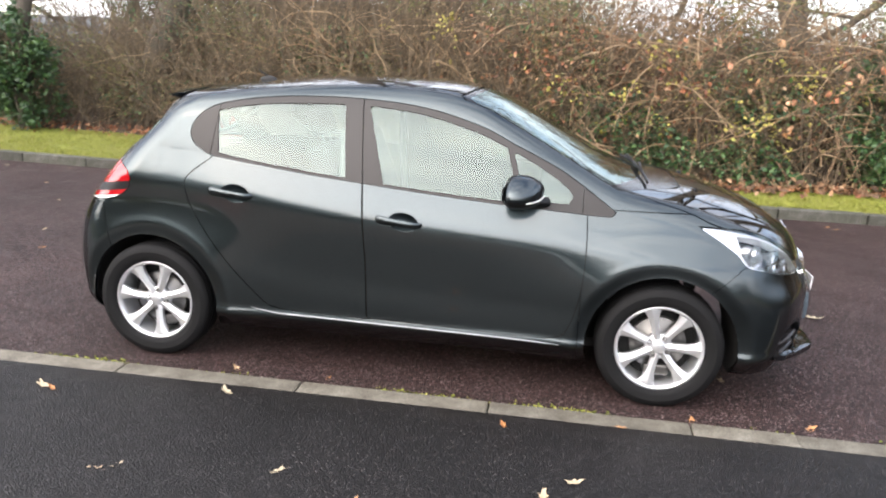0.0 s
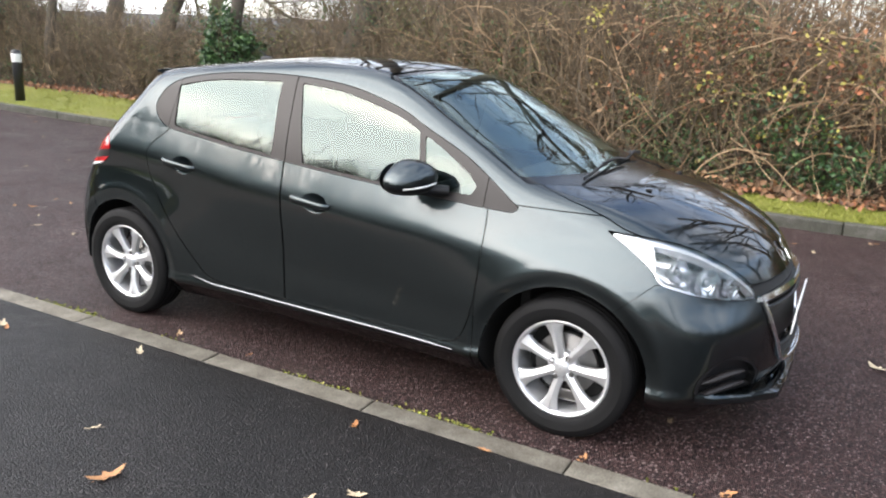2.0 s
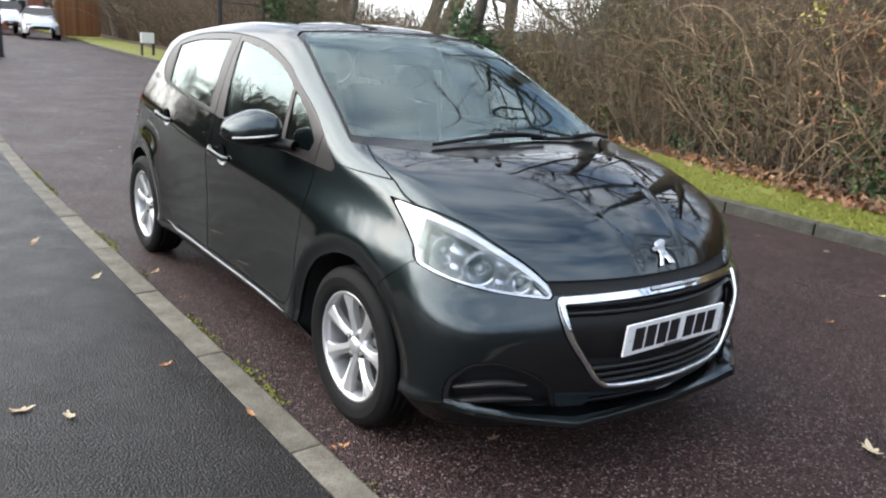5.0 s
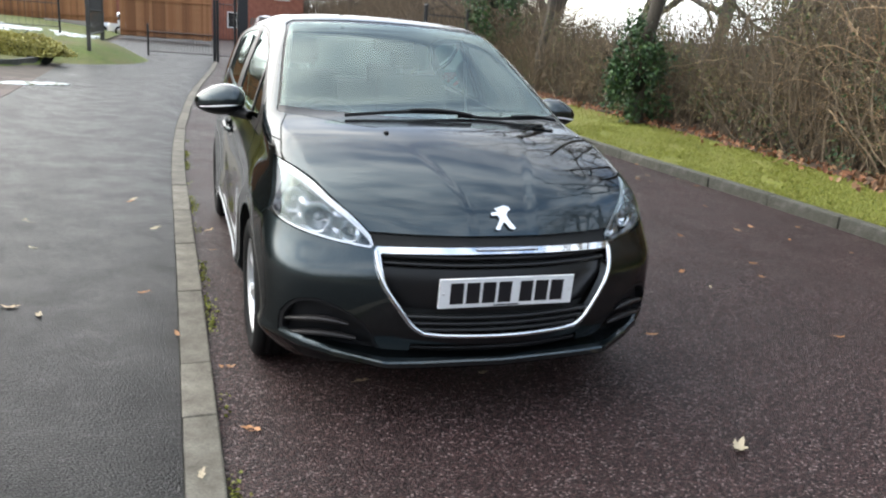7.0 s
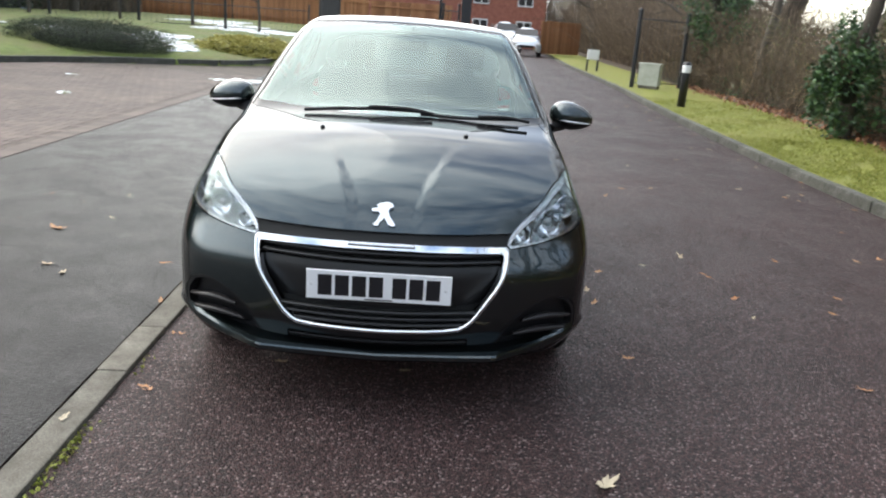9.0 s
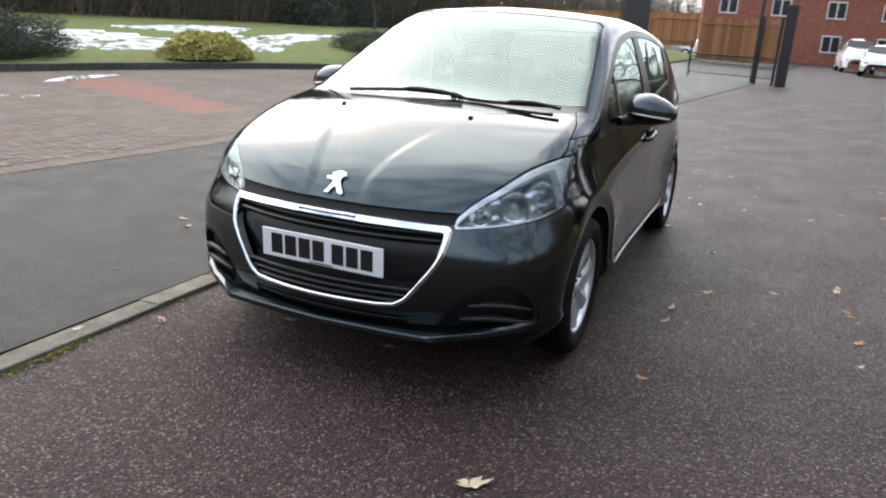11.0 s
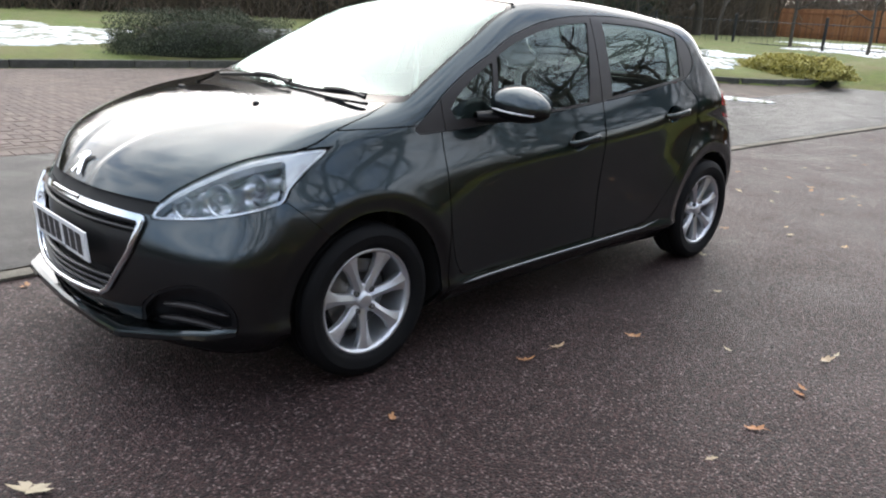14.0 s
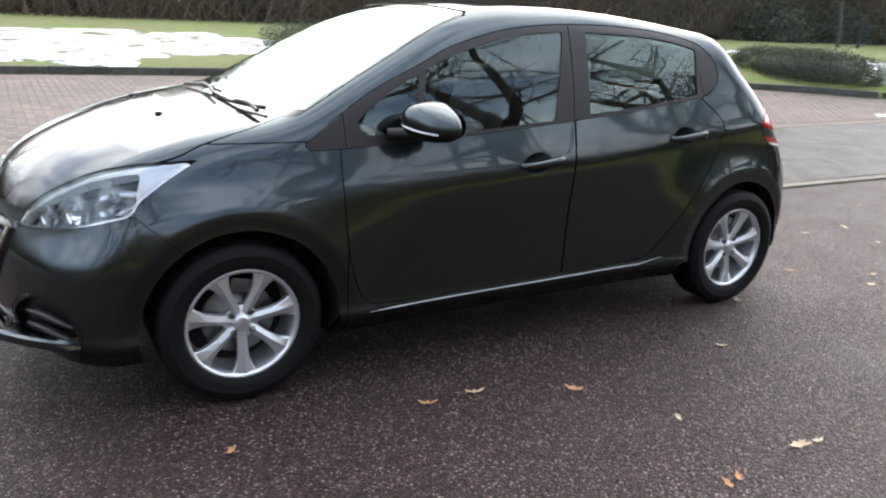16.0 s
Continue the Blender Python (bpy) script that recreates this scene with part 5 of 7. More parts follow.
def lay_edging():
    """Flush concrete edging stones between road and drive, and upright kerbs along verge and lawn."""
    xs = np.linspace(-40, 20, 241)
    bed = strip("kerb_edging", xs, [(off(near_edge, -0.066), 0.012), (off(near_edge, 0.066), 0.004)], M["joint"], "flush concrete edging beside the road")
    joints = [-0.41 + 0.913 * k for k in range(-30, 3)] + [1.866] + [1.866 + 0.913 * k for k in range(1, 12)]
    rng = random.Random(4)
    long_ = stone_mesh("edging_stone", 0.913, -0.06, 0.06, -0.06, 0.0, M["concrete"])
    short = stone_mesh("edging_stone", 0.457, -0.06, 0.06, -0.06, 0.0, M["concrete"])
    for a, b in zip(joints, joints[1:]):
        y0, y1 = float(near_edge(a)), float(near_edge(b))
        m = pose(a, y0, 0.024 + rng.uniform(-0.002, 0.003), 1.2, 0, math.degrees(math.atan2(y1 - y0, b - a)) + rng.uniform(-0.25, 0.25))
        part("edging_stone", long_ if b - a > 0.6 else short, bed, "", m)
    kerb = strip("verge_kerb", np.linspace(-45, 25, 281), [(off(far_kerb, 0.0), -0.014), (off(far_kerb, 0.14), 0.04)], M["joint"], "low weathered concrete kerb along the verge")
    me = stone_mesh("kerb_stone", 0.915, 0.0, 0.13, -0.06, 0.098, M["kerb"], 0.014)
    for k in range(-40, 20):
        a = 0.35 + 0.917 * k
        y0, y1 = float(far_kerb(a)), float(far_kerb(a + 0.915))
        part("kerb_stone", me, kerb, "", pose(a, y0, rng.uniform(-0.004, 0.004), 0, 0, math.degrees(math.atan2(y1 - y0, 0.915)) + rng.uniform(-0.4, 0.4)))
    lk = strip("lawn_kerb", np.linspace(-20, 14, 181), [(off(lawn_kerb, 0.01), 0.165), (off(lawn_kerb, -0.15), 0.24)], M["joint"], "raised concrete kerb in front of the lawn")
    me = stone_mesh("kerb_stone", 0.915, -0.13, 0.0, 0.08, 0.30, M["kerb"], 0.014)
    x = -17.0
    while x < 13:
        y0 = float(lawn_kerb(x))
        s = (float(lawn_kerb(x + 0.3)) - y0) / 0.3
        dx = 0.917 / math.hypot(1, s)
        y1 = float(lawn_kerb(x + dx))
        part("kerb_stone", me, lk, "", pose(x, y0, rng.uniform(-0.004, 0.004), 0, 0, math.degrees(math.atan2(y1 - y0, dx))))
        x += dx


lay_edging()
# the hill's pale blue-grey has the distance haze mixed into the colour
strip("backdrop", np.linspace(-260, 260, 27), [(150, -1), (152, 3.5), (175, 5.5)], material("haze_tinted_hill", (0.12, 0.13, 0.145), 1.0), "low hill far beyond the hedge, distance haze put into its colour")


# ---- plants ----
def plant_material(name, stops, rough=0.85, island=True):
    m = material(name, stops[0][1], rough)
    tone = ramp_node(m, random_out(m, island), stops)
    grain = ramp_node(m, noise_node(m, 30, 4), [(0.3, v3(0.75)), (0.7, v3(1.2))])
    feed(m, "Base Color", mix_node(m, 1.0, tone, grain, "MULTIPLY"))
    return m


M["bark"] = plant_material("bark", [(0.0, (0.045, 0.038, 0.030)), (1.0, (0.085, 0.070, 0.055))])
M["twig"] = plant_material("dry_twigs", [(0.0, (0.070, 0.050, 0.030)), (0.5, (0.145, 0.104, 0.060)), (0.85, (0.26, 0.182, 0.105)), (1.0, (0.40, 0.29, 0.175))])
# darker copy of the twig colours, with shade inside the growth painted in
M["twig_dark"] = plant_material("shade_toned_twigs", [(0.0, (0.050, 0.039, 0.027)), (0.7, (0.105, 0.079, 0.053)), (1.0, (0.18, 0.135, 0.09))])
M["twig_mid"] = plant_material("woodland_twigs", [(0.0, (0.075, 0.054, 0.037)), (0.7, (0.15, 0.108, 0.072)), (1.0, (0.26, 0.19, 0.125))])
M["olive"] = plant_material("olive_leaves", [(0.0, (0.045, 0.058, 0.018)), (0.5, (0.11, 0.115, 0.036)), (0.85, (0.19, 0.17, 0.06)), (1.0, (0.26, 0.20, 0.09))], 0.6)
M["ivy"] = plant_material("ivy_leaves", [(0.0, (0.014, 0.040, 0.014)), (0.6, (0.035, 0.085, 0.026)), (1.0, (0.085, 0.155, 0.045))], 0.45)
M["clipped"] = plant_material("clipped_hedge_leaves", [(0.0, (0.020, 0.031, 0.011)), (0.7, (0.034, 0.048, 0.018)), (1.0, (0.060, 0.070, 0.028))], 0.6)
M["gold"] = plant_material("golden_conifer", [(0.0, (0.20, 0.18, 0.03)), (0.6, (0.42, 0.37, 0.09)), (1.0, (0.55, 0.50, 0.20))], 0.7)
M["yellow"] = plant_material("yellow_leaves", [(0.0, (0.30, 0.25, 0.05)), (0.6, (0.46, 0.40, 0.10)), (1.0, (0.27, 0.29, 0.06))], 0.6)
M["rust"] = plant_material("rust_leaves", [(0.0, (0.09, 0.034, 0.018)), (0.5, (0.20, 0.075, 0.032)), (0.8, (0.30, 0.13, 0.06)), (1.0, (0.36, 0.23, 0.13))], 0.7)
M["blade"] = plant_material("grass_blades", [(0.0, (0.10, 0.12, 0.014)), (0.6, (0.21, 0.23, 0.026)), (1.0, (0.28, 0.26, 0.07))], 0.7)
RNG = np.random.default_rng(11)


def stems(start, heading, length, bend, radius, n=6, sides=3, droop=0.0):
    """Many thin tapered stems at once: places (k, 3), headings (k, 3), lengths (k)."""
    k = len(start)
    p = np.empty((k, n + 1, 3))
    p[:, 0] = start
    d = heading / np.linalg.norm(heading, axis=1)[:, None]
    stepl = (length / n)[:, None]
    for i in range(n):
        d = d + RNG.normal(0, bend, (k, 3))
        d[:, 2] -= droop * (i + 1) / n
        d /= np.linalg.norm(d, axis=1)[:, None]
        p[:, i + 1] = p[:, i] + d * stepl
    r = radius[:, None] * np.linspace(1, 0.25, n + 1)[None]
    t = np.gradient(p, axis=1)
    t /= np.linalg.norm(t, axis=2)[..., None] + 1e-9
    a = np.cross(t, np.where(np.abs(t[..., 2:3]) > 0.9, [1.0, 0, 0], [0, 0, 1.0]))
    a /= np.linalg.norm(a, axis=2)[..., None] + 1e-9
    b = np.cross(a, t)
    th = np.linspace(0, 2 * np.pi, sides, endpoint=False)
    v = p[:, :, None] + r[..., None, None] * (np.cos(th)[:, None] * a[:, :, None] + np.sin(th)[:, None] * b[:, :, None])
    base = (np.arange(k) * (n + 1) * sides)[:, None, None]
    i, j = np.meshgrid(np.arange(n), np.arange(sides), indexing="ij")
    q = np.stack([i * sides + j, i * sides + (j + 1) % sides, (i + 1) * sides + (j + 1) % sides, (i + 1) * sides + j], -1).reshape(1, -1, 4)
    return v.reshape(-1, 3), (q + base).reshape(-1, 4), p


def reined(v, f, p):
    """Drops the stems that lean out too far over the verge."""
    ok = (p[:, :, 1] > hedge_foot(p[:, :, 0]) - 0.42).all(1)
    k, nv, nf = len(p), len(v) // len(p), len(f) // len(p)
    v = v.reshape(k, nv, 3)[ok]
    f = f[:nf][None] + (np.arange(len(v)) * nv)[:, None, None]
    return v.reshape(-1, 3), f.reshape(-1, f.shape[-1]), p[ok]


def leaves(at, size, flatness=0.6):
    """Many small folded leaves: four corners, two triangles that meet at a bent midrib."""
    k = len(at)
    u = RNG.normal(0, 1, (k, 3))
    u /= np.linalg.norm(u, axis=1)[:, None]
    nrm = RNG.normal(0, 1, (k, 3)) * (1 - flatness) + np.array([0, -0.3, 1.0]) * flatness
    w = np.cross(u, nrm)
    w /= np.linalg.norm(w, axis=1)[:, None] + 1e-9
    h = np.cross(w, u)
    s = (size * RNG.uniform(0.6, 1.25, k))[:, None]
    v = np.stack([at - u * s * 0.5, at + w * s * 0.33 + h * s * 0.12 - u * s * 0.05, at + u * s * 0.5, at - w * s * 0.33 + h * s * 0.12 - u * s * 0.05], 1)
    base = (np.arange(k) * 4)[:, None]
    f = np.concatenate([np.array([[0, 1, 2]]) + base, np.array([[0, 2, 3]]) + base])
    return v.reshape(-1, 3), f


def stuff(name, arrays, mat, label, parent=None, smooth=False):
    ob = new(name, raw_mesh(name, *arrays, mat, smooth))
    ob.parent = parent
    return tagged(ob, label, "", "", "stuff")


def hedge_top(x):
    return 2.15 + 0.12 * np.sin(x * 0.9) + 0.14 * np.sin(x * 2.3 + 1) + 0.78 * step(-7.6, -6.0, x) - 0.45 * step(-0.2, 1.6, x)


def build_hedge():
    x = np.concatenate([RNG.uniform(-24, 9, 5200), RNG.uniform(-4, 6, 2600)])
    dep = RNG.uniform(0.0, 1.0, len(x)) ** 1.3
    y = hedge_foot(x) + 0.1 + 2.4 * dep
    start = np.stack([x, y, np.full(len(x), 0.1)], 1)
    head = np.stack([RNG.normal(0, 0.5, len(x)), RNG.normal(-0.08, 0.4, len(x)), np.ones(len(x))], 1)
    ln = hedge_top(x) * RNG.uniform(0.70, 1.15, len(x))
    v1, f1, p1 = reined(*stems(start, head, ln, 0.24, RNG.uniform(0.005, 0.013, len(x))))
    # side shoots and arching brambles out of the stems
    pick = RNG.integers(0, len(p1), 26000)
    node = RNG.integers(1, 6, len(pick))
    s2 = p1[pick, node]
    h2 = np.stack([RNG.normal(0, 1, len(pick)), RNG.normal(-0.25, 0.7, len(pick)), RNG.normal(0.25, 0.6, len(pick))], 1)
    v2, f2, _ = reined(*stems(s2, h2, RNG.uniform(0.3, 1.15, len(pick)), 0.30, RNG.uniform(0.002, 0.0055, len(pick)), 5, 3, 0.10))
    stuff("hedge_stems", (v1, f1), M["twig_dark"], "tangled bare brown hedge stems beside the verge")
    stuff("hedge_twigs", (v2, f2), M["twig"], "fine tangled twigs and bramble arches of the hedge")
    # taller thicket behind
    k = 7400
    x = np.concatenate([RNG.uniform(-26, 10, 3600), RNG.uniform(-62, -26, 1600), RNG.uniform(-8.5, 0.8, 2200)])
    s4 = np.stack([x, hedge_foot(x) + RNG.uniform(2.4, 6.5, k), np.full(k, 0.15)], 1)
    h4 = np.stack([RNG.normal(0, 0.35, k), RNG.normal(0, 0.3, k), np.ones(k)], 1)
    v4, f4, p4 = stems(s4, h4, RNG.uniform(1.3, 2.9, k) * (0.86 + 0.56 * step(-9.6, -8.0, x) - 0.40 * step(-0.2, 1.6, x)), 0.16, RNG.uniform(0.008, 0.02, k), 7, 3)
    pick = RNG.integers(0, k, 24000)
    s5 = p4[pick, RNG.integers(2, 7, len(pick))]
    v5, f5, _ = stems(s5, RNG.normal(0, 1, (len(pick), 3)) + [0, 0, 0.4], RNG.uniform(0.3, 0.9, len(pick)), 0.22, RNG.uniform(0.003, 0.006, len(pick)), 4, 3)
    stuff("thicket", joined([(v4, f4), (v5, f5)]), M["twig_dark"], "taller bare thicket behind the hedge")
    # brown woodland further along the road
    k = 9000
    x = RNG.uniform(-75, -17, k)
    s6 = np.stack([x, hedge_foot(x) + 0.6 + RNG.uniform(0, 1, k) ** 1.4 * (2.5 + 11 * step(-30, -50, x)), np.full(k, 0.15)], 1)
    v6, f6, p6 = stems(s6, np.stack([RNG.normal(0, 0.22, k), RNG.normal(0, 0.22, k), np.ones(k)], 1), RNG.uniform(1.6, 3.2, k) + 5.0 * RNG.uniform(0, 1, k) * step(-26, -42, x), 0.20, RNG.uniform(0.008, 0.024, k), 7, 3)
    pick = RNG.integers(0, k, 30000)
    s7 = p6[pick, RNG.integers(2, 7, len(pick))]
    v7, f7, _ = stems(s7, RNG.normal(0, 1, (len(pick), 3)) + [0, 0, 0.5], RNG.uniform(0.5, 1.3, len(pick)), 0.2, RNG.uniform(0.006, 0.012, len(pick)), 4, 3)
    stuff("far_woodland", joined([(v6, f6), (v7, f7)]), M["twig_mid"], "dense brown bare woodland beside the road")
    # bare trees and saplings close behind the hedge
    k = 700
    x = np.concatenate([RNG.uniform(-6.8, 0.8, 500), RNG.uniform(-15, 15, 110), RNG.uniform(1.0, 7.0, 90)])
    s8 = np.stack([x, hedge_foot(x) + RNG.uniform(2.6, 7.0, k), np.full(k, 0.15)], 1)
    v8, f8, p8 = stems(s8, np.stack([RNG.normal(0, 0.2, k), RNG.normal(0, 0.2, k), np.ones(k)], 1), RNG.uniform(2.0, 3.6, k), 0.16, RNG.uniform(0.010, 0.030, k), 8, 3)
    pick = RNG.integers(0, k, 3600)
    s9 = p8[pick, RNG.integers(2, 8, len(pick))]
    v9, f9, _ = stems(s9, RNG.normal(0, 1, (len(pick), 3)) + [0, 0, 0.6], RNG.uniform(0.6, 1.9, len(pick)), 0.2, RNG.uniform(0.004, 0.010, len(pick)), 4, 3)
    stuff("saplings", joined([(v8, f8), (v9, f9)]), M["twig_mid"], "tall bare saplings close behind the hedge")
    # pale arching canes in front
    k = 1000
    x = np.concatenate([RNG.uniform(-3.5, 5.5, 520), RNG.uniform(0.5, 6.5, 480)])
    s3 = np.stack([x, hedge_foot(x) + RNG.uniform(0.0, 0.9, k), RNG.uniform(0.2, 1.9, k)], 1)
    h3 = np.stack([RNG.normal(0, 1, k), RNG.normal(-0.35, 0.4, k), RNG.normal(0.55, 0.6, k)], 1)
    v3_, f3, _ = reined(*stems(s3, h3, RNG.uniform(0.7, 2.2, k), 0.16, RNG.uniform(0.005, 0.013, k), 10, 4, 0.24))
    stuff("bramble_canes", (v3_, f3), M["cane"], "pale dry arching canes hanging out of the hedge")
    # green undergrowth, ivy, autumn leaves
    k = 16000
    x = RNG.uniform(-24, 9, k)
    hz = RNG.uniform(0, 1, k) ** 2.2
    at = np.stack([x, hedge_foot(x) + 0.05 + RNG.uniform(0, 1.3, k) * (0.4 + hz), 0.12 + 1.9 * hz], 1)
    clump = np.sin(x * 1.7) * np.sin(x * 0.63 + 2) + 0.5 * np.sin(at[:, 2] * 4 + x * 3)
    at = at[clump > 0.1]
    x = RNG.uniform(-9, 6, 9000)
    hi = np.stack([x, hedge_foot(x) + RNG.uniform(0, 0.9, len(x)), RNG.uniform(0.3, 2.3, len(x))], 1)
    at = np.concatenate([at, hi[np.sin(hi[:, 0] * 2.1 + 1) + np.sin(hi[:, 2] * 3.3 + hi[:, 0]) > 0.55]])
    x = RNG.uniform(-3, 7.5, 12000)
    lo = np.stack([x, hedge_foot(x) - 0.05 + RNG.uniform(0, 0.7, len(x)), 0.12 + 1.1 * RNG.uniform(0, 1, len(x)) ** 1.5], 1)
    at = np.concatenate([at, lo[np.sin(lo[:, 0] * 1.3) + 0.8 * np.sin(lo[:, 0] * 3.7 + lo[:, 2] * 3) > 0.15]])
    stuff("undergrowth", leaves(at, 0.055), M["ivy"], "dark green ivy and undergrowth at the hedge foot")
    x = np.concatenate([RNG.uniform(0.3, 7.0, 17000), RNG.uniform(-10, 0.5, 9000)])
    at = np.stack([x, hedge_foot(x) + RNG.uniform(-0.05, 1.1, len(x)), RNG.uniform(0.15, 2.4, len(x))], 1)
    x = np.concatenate([RNG.uniform(-11, -0.5, 15000), RNG.uniform(-0.5, 8, 5000)])
    up = np.stack([x, hedge_foot(x) + RNG.uniform(0.6, 3.6, len(x)), RNG.uniform(1.3, 3.3, len(x)) - 0.5 * step(-0.2, 1.6, x)], 1)
    x = RNG.uniform(-16, -1, 9000)
    face = np.stack([x, hedge_foot(x) + RNG.uniform(0.1, 1.0, len(x)), RNG.uniform(0.3, 2.2, len(x))], 1)
    at = np.concatenate([at, up, face])
    keep = np.sin(at[:, 0] * 2.7 + 0.6) + np.sin(at[:, 2] * 3.9 + at[:, 0] * 1.3) + 0.7 * np.sin(at[:, 0] * 6.1 + at[:, 2] * 5) > 0.35
    stuff("olive_leaves", leaves(at[keep], 0.05, 0.35), M["olive"], "dull olive and green leaves among the hedge twigs")
    # sprays of yellow and rust leaves, each round a twig end
    def sprays(xs, per, z0, z1, wide, tall, out):
        x = np.repeat(xs, per)
        z = np.repeat(RNG.uniform(z0, z1, len(xs)), per)
        dep = np.repeat(RNG.uniform(-0.12, 0.25, len(xs)), per)
        tilt = np.repeat(RNG.normal(0, 0.5, len(xs)), per)
        u = RNG.normal(0, wide, len(x))
        return np.stack([x + u, hedge_foot(x + u) + dep + RNG.normal(0, out, len(x)), np.maximum(z + tilt * u + RNG.normal(0, tall, len(x)), 0.2)], 1)

    at = np.concatenate([sprays(RNG.normal(2.9, 1.3, 15), 26, 0.7, 1.75, 0.15, 0.07, 0.08), sprays(RNG.uniform(-2.0, 5.5, 12), 5, 0.6, 1.9, 0.12, 0.08, 0.1), sprays(np.array([-0.9, -0.95]), 20, 1.8, 2.15, 0.07, 0.14, 0.08)])
    stuff("autumn_leaves", leaves(at, 0.062, 0.2), M["yellow"], "yellow autumn leaves still on the hedge")
    at = np.concatenate([sprays(RNG.uniform(-1.0, 6.0, 36), 8, 0.8, 2.1, 0.20, 0.12, 0.15), sprays(RNG.normal(1.0, 0.8, 14), 24, 1.1, 2.0, 0.22, 0.14, 0.2)])
    stuff("withered_leaves", leaves(at, 0.07, 0.25), M["rust"], "withered rust-brown leaves caught in the hedge")
    at = sprays(RNG.normal(3.2, 1.4, 26), 3, 0.8, 1.8, 0.12, 0.10, 0.1)
    stuff("pale_leaves", leaves(at, 0.12, 0.2), M["pale_leaf"], "pale orange dead leaves hanging in the hedge")
    x = np.concatenate([RNG.normal(4.3, 0.8, 5200), RNG.normal(2.2, 0.7, 2600)])
    at = np.stack([x, hedge_foot(x) + RNG.uniform(-0.12, 0.5, len(x)), 0.12 + np.abs(RNG.normal(0, 0.62, len(x)))], 1)
    keep = np.sin(at[:, 0] * 4.1 + at[:, 2] * 2.0) + np.sin(at[:, 2] * 5.3 + at[:, 0] * 2.2) > -0.1
    stuff("ivy", leaves(at[keep], 0.07, 0.3), M["ivy"], "dark green ivy climbing in the hedge")
    x = RNG.uniform(-2, 7.5, 1900)
    at = np.stack([x, hedge_foot(x) - 0.05 + RNG.normal(0, 0.16, len(x)), 0.118 + np.abs(RNG.normal(0, 0.05, len(x)))], 1)
    stuff("leaf_drift", leaves(at, 0.10, 0.7), M["litter"], "orange-brown leaf drift along the hedge foot")
    k = 3200
    x = RNG.uniform(-20, 9, k)
    at = np.stack([x, hedge_foot(x) + RNG.normal(0.08, 0.27, k), 0.125 + RNG.uniform(0, 0.05, k)], 1)
    stuff("leaf_litter", leaves(at, 0.085, 0.75), M["rust"], "fallen brown leaves along the hedge foot")


M["pale_leaf"] = plant_material("pale_dead_leaves", [(0.0, (0.52, 0.26, 0.12)), (0.5, (0.62, 0.40, 0.26)), (1.0, (0.45, 0.14, 0.06))], 0.7)
M["litter"] = plant_material("orange_litter", [(0.0, (0.06, 0.033, 0.018)), (0.5, (0.125, 0.068, 0.034)), (0.85, (0.24, 0.125, 0.060)), (1.0, (0.42, 0.27, 0.16))], 0.75)
M["cane"] = plant_material("pale_canes", [(0.0, (0.14, 0.085, 0.050)), (0.6, (0.27, 0.175, 0.10)), (1.0, (0.42, 0.30, 0.19))])
build_hedge()


def build_grass():
    k = 90000
    x = np.concatenate([RNG.uniform(-14, 7, k // 2), RNG.uniform(-7, 5, k // 2)])
    t = RNG.uniform(0, 1, k)
    y = far_kerb(x) + 0.13 + t * (hedge_foot(x) - far_kerb(x) - 0.2)
    worn = np.sin(x * 2.3) * np.sin(y * 5.1 + x) + 0.6 * np.sin(x * 7.1 + y * 9.0) + RNG.normal(0, 0.35, k)
    x, y = x[worn > -0.95], y[worn > -0.95]
    k = len(x)
    at = np.stack([x, y, np.full(k, 0.098)], 1)
    h = RNG.uniform(0.010, 0.030, k) * (1 + 0.3 * np.sin(x * 3.1 + y * 4.0))
    a = RNG.uniform(0, 2 * np.pi, k)
    w = np.stack([np.cos(a), np.sin(a), 0 * a], 1) * 0.006
    tip = at + np.stack([RNG.normal(0, 0.015, k), RNG.normal(0, 0.015, k), h], 1)
    v = np.stack([at - w, at + w, tip], 1).reshape(-1, 3)
    stuff("grass", (v, np.arange(3 * k).reshape(-1, 3)), M["blade"], "short mossy grass on the verge")
    # moss in the joint beside the edging
    k = 2600
    x = RNG.uniform(-5, 4, k)
    c = np.sin(x * 3.1) + np.sin(x * 7.7 + 1) + RNG.normal(0, 0.5, k)
    x = x[c > 0.7]
    at = np.stack([x, near_edge(x) + 0.068 + np.abs(RNG.normal(0, 0.022, len(x))), np.full(len(x), 0.012)], 1)
    stuff("moss", leaves(at, 0.018, 0.5), M["blade"], "moss tufts in the joint beside the edging")


build_grass()


